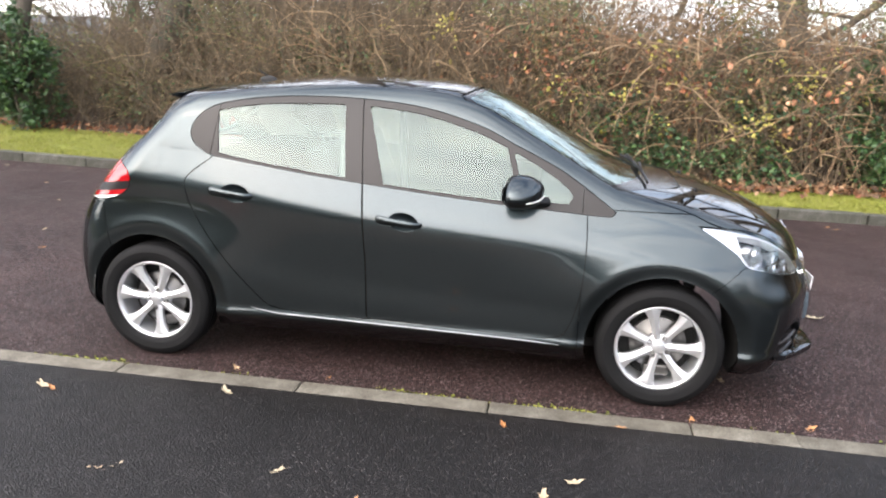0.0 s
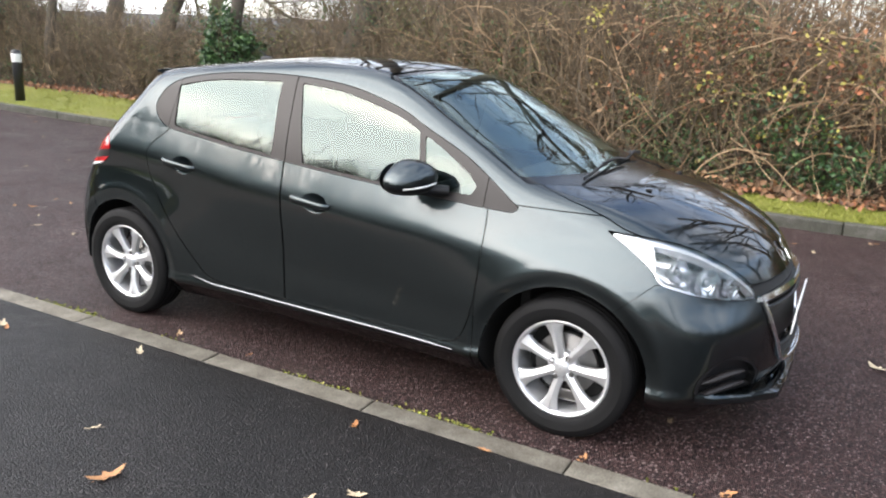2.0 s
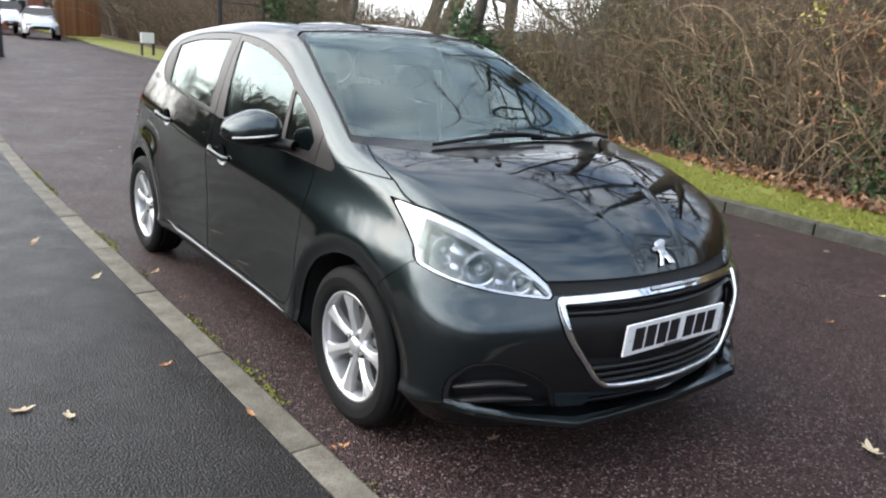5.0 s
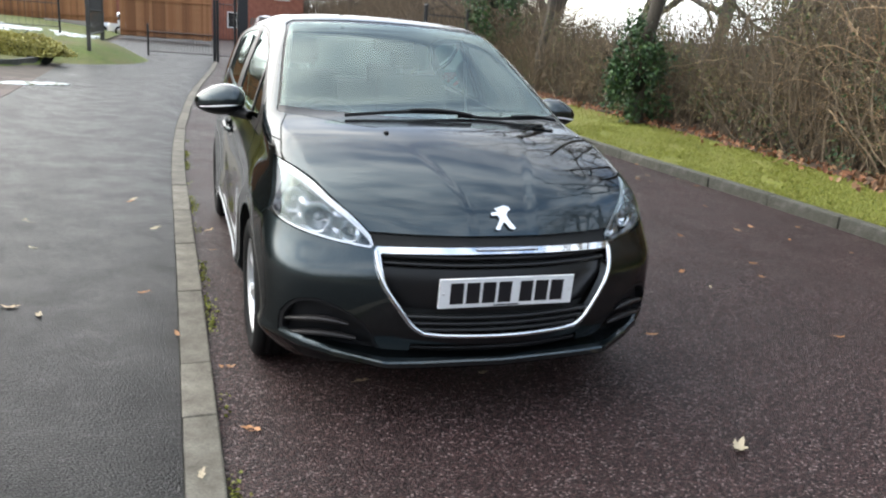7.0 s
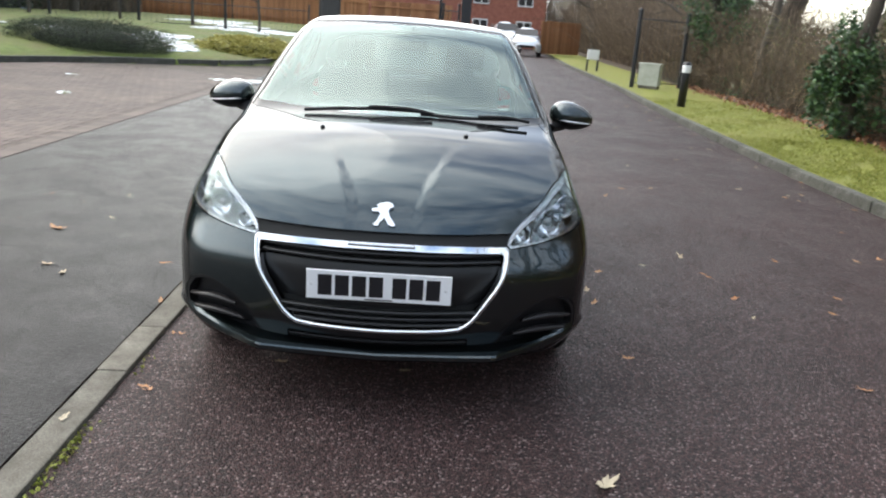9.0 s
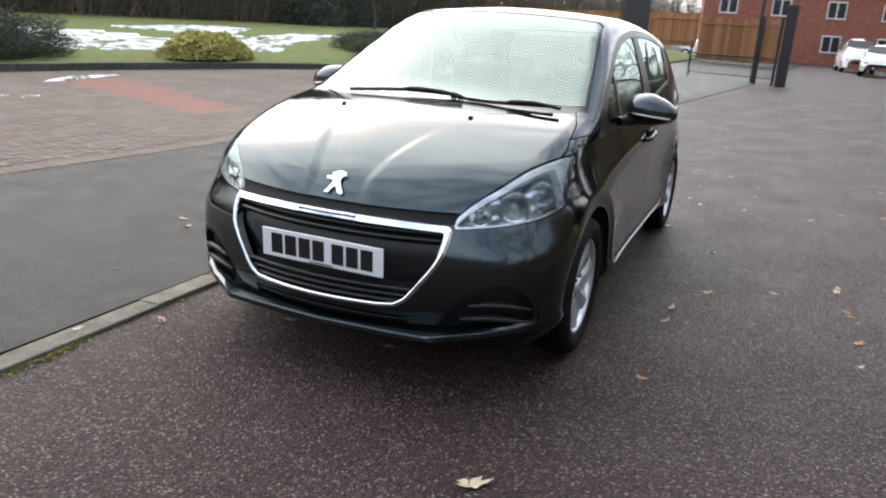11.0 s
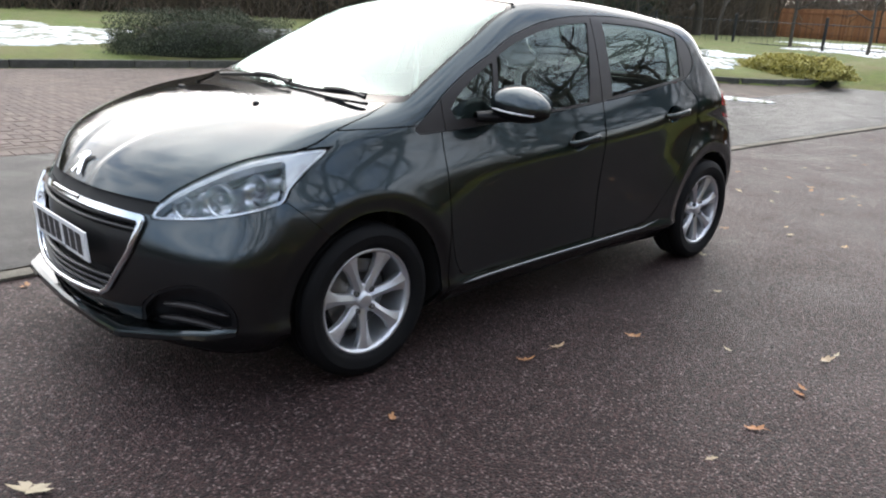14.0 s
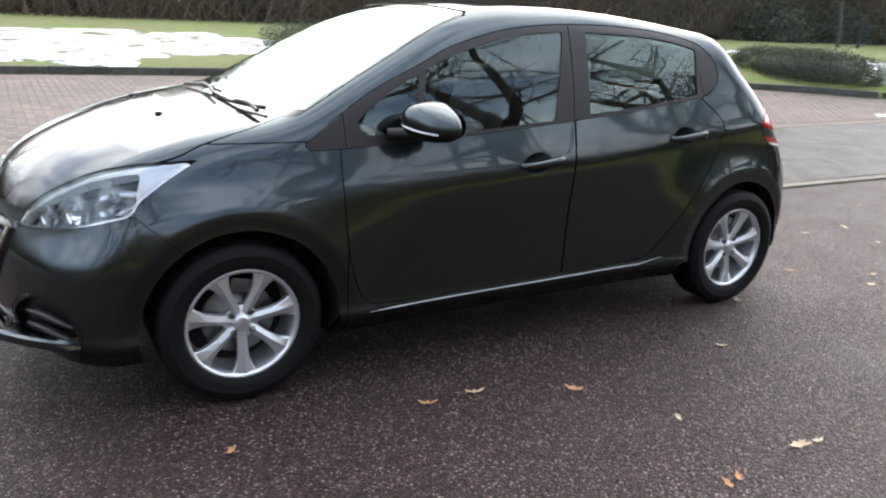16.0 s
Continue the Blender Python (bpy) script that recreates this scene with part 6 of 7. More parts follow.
def grow(rng, height, r0, spread, lean, wobble=1.0):
    """A bare broadleaf tree: tapered trunk, crooked limbs, branches and fine twigs."""
    wood, twigs = [], []

    def limb(p, d, ln, r, depth):
        n = 7 if depth < 2 else 5
        pts, dirs = [p], []
        for i in range(n):
            sway = 0.14 * (wobble if depth == 0 else 1.0)
            d = (d + Vector((rng.gauss(0, sway), rng.gauss(0, sway), rng.gauss(0.02, 0.10)))).normalized()
            pts.append(pts[-1] + d * ln / n)
            dirs.append(d)
        rad = np.linspace(r, r * (0.45 if depth < 3 else 0.25), n + 1)
        (wood if depth < 3 else twigs).append(tube([q[:] for q in pts], rad, 9 if depth == 0 else 6 if depth < 3 else 3))
        if depth >= 4:
            return
        kids = (7, 5, 5, 4)[depth]
        for k in range(kids):
            t = (0.30 if depth == 0 else 0.2) + (0.68 if depth == 0 else 0.78) * (k + rng.random()) / kids
            i = min(int(t * n), n - 1)
            q = pts[i].lerp(pts[i + 1], t * n - i)
            side = Vector((rng.gauss(0, 1), rng.gauss(0, 1), rng.gauss(0.15, 0.5)))
            side = (side - side.dot(dirs[i]) * dirs[i]).normalized()
            nd = (dirs[i] * rng.uniform(0.35, 0.8) + side * spread).normalized()
            limb(q, nd, ln * rng.uniform(0.42, 0.68) * (1.0 if depth else 0.9), rad[i] * rng.uniform(0.42, 0.62), depth + 1)

    limb(Vector((0, 0, -0.05)), Vector((rng.gauss(0, 0.06) * wobble + lean[0], rng.gauss(0, 0.06) * wobble + lean[1], 1)), height * 0.72, r0, 0)
    return joined(wood), joined(twigs)


def make_tree(seed, at, height, r0, spread, label, turn=0.0, lean=(0.0, 0.0), wobble=1.0):
    rng = random.Random(seed)
    w, t = grow(rng, height, r0, spread, lean, wobble)
    tree = tagged(new("tree"), label, "tree", "bare trees")
    part("trunk", raw_mesh("trunk", *w, M["bark"], True), tree)
    tagged(part("crown", raw_mesh("crown", *t, M["bark"], False), tree), "fine bare twigs", "", "", "stuff")
    tree.matrix_basis = pose(*at, 0, 0, turn)
    return tree


def plant_trees():
    a = make_tree(3, (4.4, 8.2, 0.15), 12, 0.26, 0.95, "bare oak with crooked limbs behind the hedge", 0, (0.0, -0.10))
    b = make_tree(8, (-3.6, 8.6, 0.15), 13, 0.34, 1.0, "bare broadleaf tree leaning out over the hedge", 0, (0.10, -0.25))
    c = make_tree(21, (-7.75, 6.9, 0.15), 10, 0.13, 0.75, "slender bare tree with an ivy-wrapped trunk", 10)
    spots = [(a, 7.5, 8.6, 70, 1.0), (b, -6.6, 8.4, 20, 0.9), (a, -12.6, 9.4, 300, 1.0), (c, -14.8, 8.3, 90, 0.95), (b, -20, 10.5, 15, 1.1), (a, -27, 12, 33, 1.1), (b, 13, 9, 77, 1.0), (c, -34, 11, 12, 1.0), (c, -23, 9.2, 160, 0.8), (a, -41, 12, 80, 0.9), (b, -48, 11, 200, 0.9), (c, -29, 9.6, 55, 0.9), (a, -16, 15, 20, 1.0), (b, -24, 17, 66, 1.0), (c, -10, 14, 111, 1.1), (a, -33, 18, 160, 1.0), (a, -45, 18, 12, 1.0), (b, -56, 15, 77, 1.0)]
    # woodland beyond the lawn
    spots += [(a, -3, -29, 10, 0.6), (c, -8, -24, 150, 0.8), (a, -13, -27, 220, 0.8), (b, -18, -24, 310, 0.75), (c, -23, -26, 20, 0.9), (b, -30, -22, 95, 0.8), (c, 13, -26, 33, 0.85), (a, -36, -18, 260, 0.9), (b, 20, -24, 170, 0.8)]
    for src, x, y, turn, s in spots:
        t = copy_thing(src, pose(x, y, 0.15 if y > 0 else 0.8, 0, 0, turn) @ Matrix.Scale(s, 4))
        t["label"] = "bare broadleaf tree behind the hedge" if y > 0 else "bare woodland tree beyond the lawn"
    # young trees along the railings
    for x, y, s, turn in ((-27.5, -9.5, 0.55, 20), (-26.5, -12, 0.5, 120), (-29, -7.2, 0.5, 210), (-25.5, -15, 0.55, 300)):
        t = copy_thing(c, pose(x, y, lawn_z(x, y), 0, 0, turn) @ Matrix.Scale(s, 4))
        t["label"] = "young bare tree beside the railings"


plant_trees()


def leafy(name, centre, radii, count, size, mat, label, category, seed=0, squash=2.4, stems_=60, clumps=0):
    """A shrub: woody stems inside a shell of many small leaves with an uneven outline."""
    d = RNG.normal(0, 1, (count, 3))
    if centre[2] < 0.6:
        d[:, 2] = np.abs(d[:, 2])
    d /= np.linalg.norm(d, axis=1)[:, None]
    sup = (np.abs(d) ** squash).sum(1) ** (-1 / squash) if squash else np.ones(count)
    lump = 1 + 0.10 * np.sin(d[:, 0] * 7 + seed) * np.sin(d[:, 1] * 6 + 2 * seed) + 0.07 * np.sin(d[:, 2] * 11 + d[:, 0] * 9)
    at = d * sup[:, None] * lump[:, None] * RNG.uniform(0.80, 1.02, count)[:, None] * np.asarray(radii)
    if clumps:
        pick = RNG.integers(0, clumps, count)
        push = RNG.uniform(0.62, 1.16, clumps)[pick][:, None]
        at = at[pick * (count // clumps)] * push + RNG.normal(0, 0.13, (count, 3)) * np.asarray(radii) + RNG.normal(0, 0.03, (count, 3))
    bush = tagged(new(name), label, category)
    bush.location = centre
    tagged(part("foliage", raw_mesh("foliage", *leaves(at, size, 0.35), mat), bush), "", "", "", "stuff")
    k = stems_
    h = RNG.normal(0, 1, (k, 3))
    h[:, 2] = np.abs(h[:, 2]) + 0.2
    h *= np.asarray(radii) / max(radii)
    ln = np.linalg.norm(h / np.linalg.norm(h, axis=1)[:, None] * radii, axis=1) * 0.9
    v, f, _ = stems(np.zeros((k, 3)) + RNG.normal(0, 0.1, (k, 3)) * [1, 1, 0.1], h, ln, 0.08, np.full(k, 0.012), 5, 4)
    tagged(part("woody_inside", raw_mesh("woody_inside", v, f, M["twig_dark"]), bush), "", "", "", "stuff")
    # ball inside the leaves, coloured near-black for the shade between them
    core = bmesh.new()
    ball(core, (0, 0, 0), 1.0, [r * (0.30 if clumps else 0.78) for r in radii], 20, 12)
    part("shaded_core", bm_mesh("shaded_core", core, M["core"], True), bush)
    return bush


# shade deep inside the shrubs, put into the colour
M["core"] = material("painted_leaf_shade", (0.010, 0.014, 0.008), 0.95)
leafy("ivy_clump", (-7.70, 6.80, 0.95), (0.55, 0.50, 1.00), 4600, 0.085, M["ivy"], "glossy ivy clump wrapped round a slender trunk", "ivy", 1, 2.0, 60, 46)
leafy("evergreen_shrub", (4.85, 6.0, 1.0), (0.70, 0.5, 0.95), 4200, 0.08, M["ivy"], "dark evergreen shrub at the road side", "shrub", 2, 2.0, 60, 40)
leafy("hanging_evergreen", (-18.2, 8.3, 2.75), (1.15, 0.9, 1.45), 5200, 0.11, M["ivy"], "dark evergreen mass hanging over the verge", "shrub", 3, 2.0, 60, 40)
leafy("clipped_bush", (-4.3, -10.95, 0.34), (1.90, 0.98, 0.76), 44000, 0.028, M["clipped"], "low domed clipped hedge behind the lawn kerb", "hedge", 0, 2.6)
leafy("clipped_bush", (-13.4, -7.7, 0.36), (1.05, 1.8, 0.62), 40000, 0.030, M["clipped"], "long rounded clipped hedge on the snowy lawn", "hedge", 5, 3.0)
leafy("golden_shrub", (-16.3, -4.75, 0.30), (0.85, 1.35, 0.48), 10000, 0.075, M["gold"], "golden yellow-green low conifer shrub", "shrub", 7, 2.2)
leafy("golden_shrub", (-8.5, -9.5, 0.34), (1.12, 0.62, 0.50), 8000, 0.06, M["gold"], "golden yellow-green shrub behind the lawn kerb", "shrub", 9, 2.2)
for sx, sy, sr in ((-1, -23, 1.6), (-6, -22.5, 1.4), (-10.5, -24, 1.8), (-16, -23, 1.7), (4.5, -24, 1.6), (9.5, -23.5, 1.7), (-21, -22, 1.6), (-27, -19, 1.7), (-33, -20, 2.2), (-39, -22, 2.4), (-45, -24, 2.6), (-51, -24, 2.6), (14, -24, 2.0)):
    leafy("woodland_shrub", (sx, sy, 0.8), (sr * 1.5, 1.0, sr), 2600, 0.16, M["clipped"], "dark undergrowth at the woodland edge", "shrub", sx, 2.2)
k_ = 16000
wx = RNG.uniform(-45, 22, k_)
ws_ = np.stack([wx, RNG.uniform(-28, -19.5, k_), np.full(k_, 0.8)], 1)
wv, wf, _ = stems(ws_, np.stack([RNG.normal(0, 0.4, k_), RNG.normal(0, 0.3, k_), np.ones(k_)], 1), RNG.uniform(1.8, 6.0, k_), 0.22, RNG.uniform(0.008, 0.022, k_), 6, 3)
stuff("woodland_scrub", (wv, wf), M["twig_dark"], "tangled bare scrub at the woodland edge")

# tall dense woodland behind the lawn, towards the low sun, added to darken reflections
k_ = 5200
wx = RNG.uniform(-50, -9, k_)
tall_ = np.interp(wx, [-50, -36, -18, -11, -9], [14.0, 14.0, 13.0, 9.5, 5.0])
ws_ = np.stack([wx, RNG.uniform(-33, -23, k_) + 0.12 * np.minimum(wx + 20, 0) * -1.0, np.full(k_, 0.7)], 1)
wv, wf, wp = stems(ws_, np.stack([RNG.normal(0, 0.14, k_), RNG.normal(0, 0.14, k_), np.ones(k_)], 1), tall_ * RNG.uniform(0.65, 1.0, k_), 0.08, RNG.uniform(0.03, 0.09, k_), 7, 3)
wq = wp[RNG.integers(0, k_, 34000), RNG.integers(2, 7, 34000)]
wv2, wf2, _ = stems(wq, RNG.normal(0, 1, (34000, 3)) + [0, 0, 0.5], RNG.uniform(0.8, 2.4, 34000), 0.2, RNG.uniform(0.012, 0.03, 34000), 4, 3)
stuff("tall_woodland", joined([(wv, wf), (wv2, wf2)]), M["twig_dark"], "tall dense bare woodland beyond the snowy lawn, added to darken reflections")

# scrub behind the board fence
k_ = 2600
wx = RNG.uniform(-63, -55, k_)
wv, wf, _ = stems(np.stack([wx, RNG.uniform(-28, -7.5, k_), np.full(k_, 0.2)], 1), np.stack([RNG.normal(0, 0.3, k_), RNG.normal(0, 0.3, k_), np.ones(k_)], 1), RNG.uniform(2.5, 5.5, k_), 0.18, RNG.uniform(0.02, 0.06, k_), 6, 3)
stuff("fence_scrub", (wv, wf), M["twig_dark"], "bare scrub behind the wooden board fence")

# woodland that closes the place past the road's end and behind the board fence
k_ = 9000
wx = np.concatenate([RNG.uniform(24, 36, 4500), RNG.uniform(-86, -69, 4500)])
wy = np.concatenate([RNG.uniform(-26, 24, 4500), RNG.uniform(-45, 16, 4500)])
wv, wf, wp = stems(np.stack([wx, wy, np.full(k_, -0.1)], 1), np.stack([RNG.normal(0, 0.25, k_), RNG.normal(0, 0.25, k_), np.ones(k_)], 1), RNG.uniform(3.5, 10.0, k_), 0.12, RNG.uniform(0.02, 0.06, k_), 6, 3)
wq = wp[RNG.integers(0, k_, 18000), RNG.integers(2, 6, 18000)]
wv2, wf2, _ = stems(wq, RNG.normal(0, 1, (18000, 3)) + [0, 0, 0.4], RNG.uniform(0.8, 2.6, 18000), 0.2, RNG.uniform(0.01, 0.02, 18000), 4, 3)
stuff("distant_woodland", joined([(wv, wf), (wv2, wf2)]), M["twig_dark"], "brown bare woodland that closes the view")


# ---- snow, paving, leaves ----
def lay_snow():
    """Thin melting patches on the lawn: irregular flat islands with soft rims."""
    rng = random.Random(5)
    patches = [(3.6, -12.0, 2.6, 1.5), (0.2, -12.4, 2.3, 1.7), (-1.7, -13.2, 1.7, 1.0), (2.0, -14.0, 2.6, 0.8), (7.5, -12.6, 2.6, 1.9), (-7.2, -12.2, 1.8, 1.1), (-6.3, -13.2, 1.5, 0.7), (-8.6, -11.0, 1.1, 0.8), (-10.6, -10.6, 1.4, 0.9), (-15.4, -9.0, 0.9, 0.8), (-15.2, -6.4, 1.5, 0.75), (-17.2, -7.4, 1.9, 0.6), (-16.2, -8.0, 1.3, 0.4), (-18.0, -3.8, 1.2, 0.22), (-19.2, -4.2, 1.4, 0.25), (-17.8, -4.4, 0.9, 0.2), (-31, -8, 4.5, 1.6), (-33, -4.6, 3.0, 1.2), (-36, -11, 4, 1.5), (-12.2, -13, 1.8, 0.9), (-13.0, -10.4, 1.4, 0.6)]
    for x, y, rx, ry in patches:
        n = 56
        bm = bmesh.new()
        ph = [rng.uniform(0, 6.3) for _ in range(4)]
        rings = []
        for s, h in ((1.0, -0.02), (0.96, 0.02), (0.7, 0.035)):
            ring = []
            for k in range(n):
                a = 2 * math.pi * k / n
                w = 1 + 0.22 * math.sin(3 * a + ph[0]) + 0.16 * math.sin(5 * a + ph[1]) + 0.10 * math.sin(9 * a + ph[2]) + 0.07 * math.sin(14 * a + ph[3])
                px, py = x + rx * s * w * math.cos(a), y + ry * s * w * math.sin(a)
                edge = float(lawn_kerb(px)) - 0.16
                py = min(py, edge)
                ring.append(bm.verts.new((px, py, lawn_z(px, py) + h)))
            rings.append(ring)
        for r0, r1 in zip(rings, rings[1:]):
            for k in range(n):
                bm.faces.new((r0[k], r0[(k + 1) % n], r1[(k + 1) % n], r1[k]))
        bm.faces.new(rings[-1])
        tagged(new("snow_patch", bm_mesh("snow_patch", bm, M["snow"], True)), "thin patch of old melting snow on the lawn", "snow", "snow patches")


lay_snow()


def lump_of_snow(x, y, z, lx, ly, h, label):
    bm = bmesh.new()
    ball(bm, (0, 0, 0), 1.0, (lx, ly, h), 20, 10)
    for v in bm.verts:
        v.co *= 1 + 0.22 * noise.noise(v.co * 5 + Vector((x, y, 0)))
    tagged(new("snow_lump", bm_mesh("snow_lump", bm, M["snow"], True)), label, "snow", "snow lumps").matrix_basis = pose(x, y, z, 0, 0, 12)


lump_of_snow(-4.4, -8.47, 0.155, 0.90, 0.09, 0.05, "strip of old snow along the paving")
lump_of_snow(-2.12, -7.26, 0.14, 0.12, 0.06, 0.025, "small lump of old snow on the paving")
lump_of_snow(-2.38, -7.06, 0.14, 0.16, 0.05, 0.02, "small lump of old snow on the paving")
lump_of_snow(-10.7, -3.5, 0.10, 0.30, 0.75, 0.03, "thin strip of old snow across the drive edge")
lump_of_snow(-6.6, -5.1, 0.12, 0.16, 0.10, 0.02, "small lump of old snow on the paving")
lump_of_snow(-9.3, -6.2, 0.13, 0.14, 0.16, 0.02, "small lump of old snow on the paving")


def leaf_mesh(seed):
    """A lobed, curled dead leaf about 9 cm long."""
    rng = random.Random(seed)
    n = 22
    bm = bmesh.new()
    rim = []
    for k in range(n):
        a = 2 * math.pi * k / n
        r = 0.036 * (1 + 0.28 * math.sin(5 * a + seed) + 0.12 * math.sin(9 * a + 2 * seed)) * (1.25 if abs(math.cos(a)) > 0.8 else 0.85)
        x, y = r * 1.25 * math.cos(a), r * 0.8 * math.sin(a)
        rim.append(bm.verts.new((x, y, 0.004 + 0.012 * abs(y) / 0.03 * rng.uniform(0.3, 1) + 0.006 * (x / 0.04) ** 2)))
    c0, c1 = bm.verts.new((-0.015, 0, 0.003)), bm.verts.new((0.015, 0, 0.003))
    for k in range(n):
        a, b = rim[k], rim[(k + 1) % n]
        bm.faces.new((a, b, c1 if (a.co.x + b.co.x) > 0 else c0))
    bm.faces.new((c0, c1, rim[n // 4])), bm.faces.new((c1, c0, rim[3 * n // 4]))
    stalk, f = tube([(-0.045, 0, 0.004), (-0.065, 0.004, 0.003), (-0.085, 0.012, 0.004)], 0.0012, 4)
    vs = [bm.verts.new(p) for p in stalk]
    for q in f:
        bm.faces.new([vs[i] for i in q])
    return bm_mesh("fallen_leaf", bm, M["dead_leaf"], True)


M["dead_leaf"] = plant_material("dead_leaf", [(0.0, (0.36, 0.15, 0.05)), (0.25, (0.42, 0.22, 0.10)), (0.55, (0.44, 0.34, 0.22)), (1.0, (0.42, 0.35, 0.24))], 0.6, False)
LEAVES = [(-0.31, -0.90), (-0.69, -1.24), (0.59, -1.27), (1.435, -0.93), (2.46, 0.80), (0.47, 1.12), (0.465, 1.99), (0.68, 1.12), (-0.11, 1.605), (-0.45, 1.94), (-0.79, 1.21), (0.0, 1.97), (-2.32, 0.97), (2.26, -1.06), (-0.787, -1.97), (0.13, -2.07), (-0.85, -2.01), (-0.53, -2.2), (0.89, -1.69), (-1.5, -1.4), (0.78, -1.82), (-1.44, -1.42), (0.34, 2.67), (0.63, 2.5), (0.06, 1.98), (-0.36, 1.93), (-2.7, 2.08), (-2.8, 2.39), (-0.53, 3.26), (1.61, 2.14), (-0.02, -2.37), (-0.68, -2.51), (-2.52, 0.86), (-2.09, 0.61), (-1.35, 0.83), (0.1, 1.26), (1.97, -0.88), (1.52, 2.99), (1.71, 3.06), (1.83, 3.53), (-3.91, 0.75), (-4.15, 0.77), (-4.02, 0.46), (-3.41, 0.09)]


def ground_z(x, y):
    if y > far_kerb(x):
        return 0.1
    if y > near_edge(x) + 0.07:
        return 0.001
    if y > near_edge(x) - 0.07:
        return 0.026
    return 0.026 + 0.03 * min((near_edge(x) - 0.06 - y) / 0.19, 1) + 0.025 * min(max(near_edge(x) - 0.25 - y, 0) / 1.0, 1)


def drop_leaves():
    rng = random.Random(9)
    kinds = [leaf_mesh(s) for s in range(5)]
    spots = list(LEAVES) + [(-0.79, -0.9), (0.08, -0.98), (1.1, -1.12), (1.66, -0.42), (1.68, 0.1), (1.41, 1.13), (2.0, 3.3), (-1.41, 3.61), (0.77, 1.98), (-0.4, 2.61), (-2.34, 1.32), (-0.2, -1.87)]
    for k in range(46):
        x = rng.uniform(-14, 5)
        spots.append((x, float(far_kerb(x)) - abs(rng.gauss(0, 0.55)) - 0.04))
    for k in range(34):
        spots.append((rng.uniform(-9, -2.2), rng.uniform(-0.6, 3.4)))
    for k, (x, y) in enumerate(spots):
        ob = new("fallen_leaf", rng.choice(kinds))
        s = rng.uniform(0.38, 0.66) if k < len(LEAVES) else rng.uniform(0.35, 0.6)
        if (x, y) == (0.13, -2.07) or (x, y) == (2.46, 0.80):
            s = 0.95
        ob.matrix_basis = pose(x, y, float(ground_z(x, y)), rng.uniform(-6, 6), rng.uniform(-6, 6), rng.uniform(0, 360)) @ Matrix.Scale(s, 4)
        tagged(ob, "curled brown fallen leaf on damp asphalt", "leaf", "fallen leaves")


drop_leaves()


# ---- street things ----
M["gate_metal"] = material("weathered_gate_metal", (0.050, 0.046, 0.042), 0.7)
M["black_metal"] = material("black_painted_metal", (0.016, 0.016, 0.018), 0.45)
M["band"] = material("white_band", (0.70, 0.70, 0.68), 0.5)
M["grp"] = material("pale_cabinet", (0.42, 0.43, 0.36), 0.6)
feed(M["grp"], "Base Color", ramp_node(M["grp"], noise_node(M["grp"], 4, 6), [(0.3, (0.33, 0.34, 0.27)), (0.7, (0.47, 0.48, 0.41))]))
M["fence_wood"] = plant_material("fence_boards", [(0.0, (0.20, 0.085, 0.035)), (0.5, (0.28, 0.12, 0.05)), (1.0, (0.35, 0.165, 0.075))], 0.8, False)
M["brick"] = material("red_brick_wall", (0.28, 0.10, 0.07), 0.85)
feed(M["brick"], "Base Color", ramp_node(M["brick"], noise_node(M["brick"], 3, 6), [(0.3, (0.22, 0.075, 0.05)), (0.7, (0.34, 0.13, 0.085))]))


def bollard(x, y, z):
    ob = tagged(new("bollard"), "black round bollard with a white reflective band", "bollard", "verge posts")
    ob.location = (x, y, z)
    v, f = lathe([(0.001, 0.0), (0.085, 0.0), (0.085, 0.72)], 24)
    turn = Matrix.Rotation(radians(90), 4, "X")
    part("post", raw_mesh("post", v, f, M["black_metal"], True), ob, "", turn)
    v, f = lathe([(0.086, 0.72), (0.088, 0.725), (0.088, 0.87), (0.086, 0.875)], 24)
    part("white_band", raw_mesh("white_band", v, f, M["band"], True), ob, "white reflective band", turn)
    v, f = lathe([(0.086, 0.875), (0.084, 0.91), (0.06, 0.94), (0.001, 0.95)], 24)
    part("cap", raw_mesh("cap", v, f, M["black_metal"], True), ob, "", turn)


bollard(-11.85, 5.52, 0.09)


def cabinet(x, y, z):
    ob = tagged(new("service_cabinet"), "pale weathered roadside service cabinet on the verge", "cabinet")
    ob.matrix_basis = pose(x, y, z, 0, 0, 60)
    part("body", box_mesh("body", -0.29, 0.29, -0.16, 0.16, 0.08, 0.66, M["grp"], 0.012), ob)
    part("door", box_mesh("door", -0.26, 0.26, 0.161, 0.178, 0.12, 0.60, M["grp"], 0.006), ob)
    part("lid", box_mesh("lid", -0.31, 0.31, -0.18, 0.19, 0.661, 0.70, M["grp"], 0.01), ob)
    part("plinth", box_mesh("plinth", -0.27, 0.27, -0.14, 0.14, -0.02, 0.079, M["concrete"], 0.01), ob)


cabinet(-17.35, 6.3, 0.10)


def bar(a, b, r, sides=8):
    return tube([a, b], r, sides)


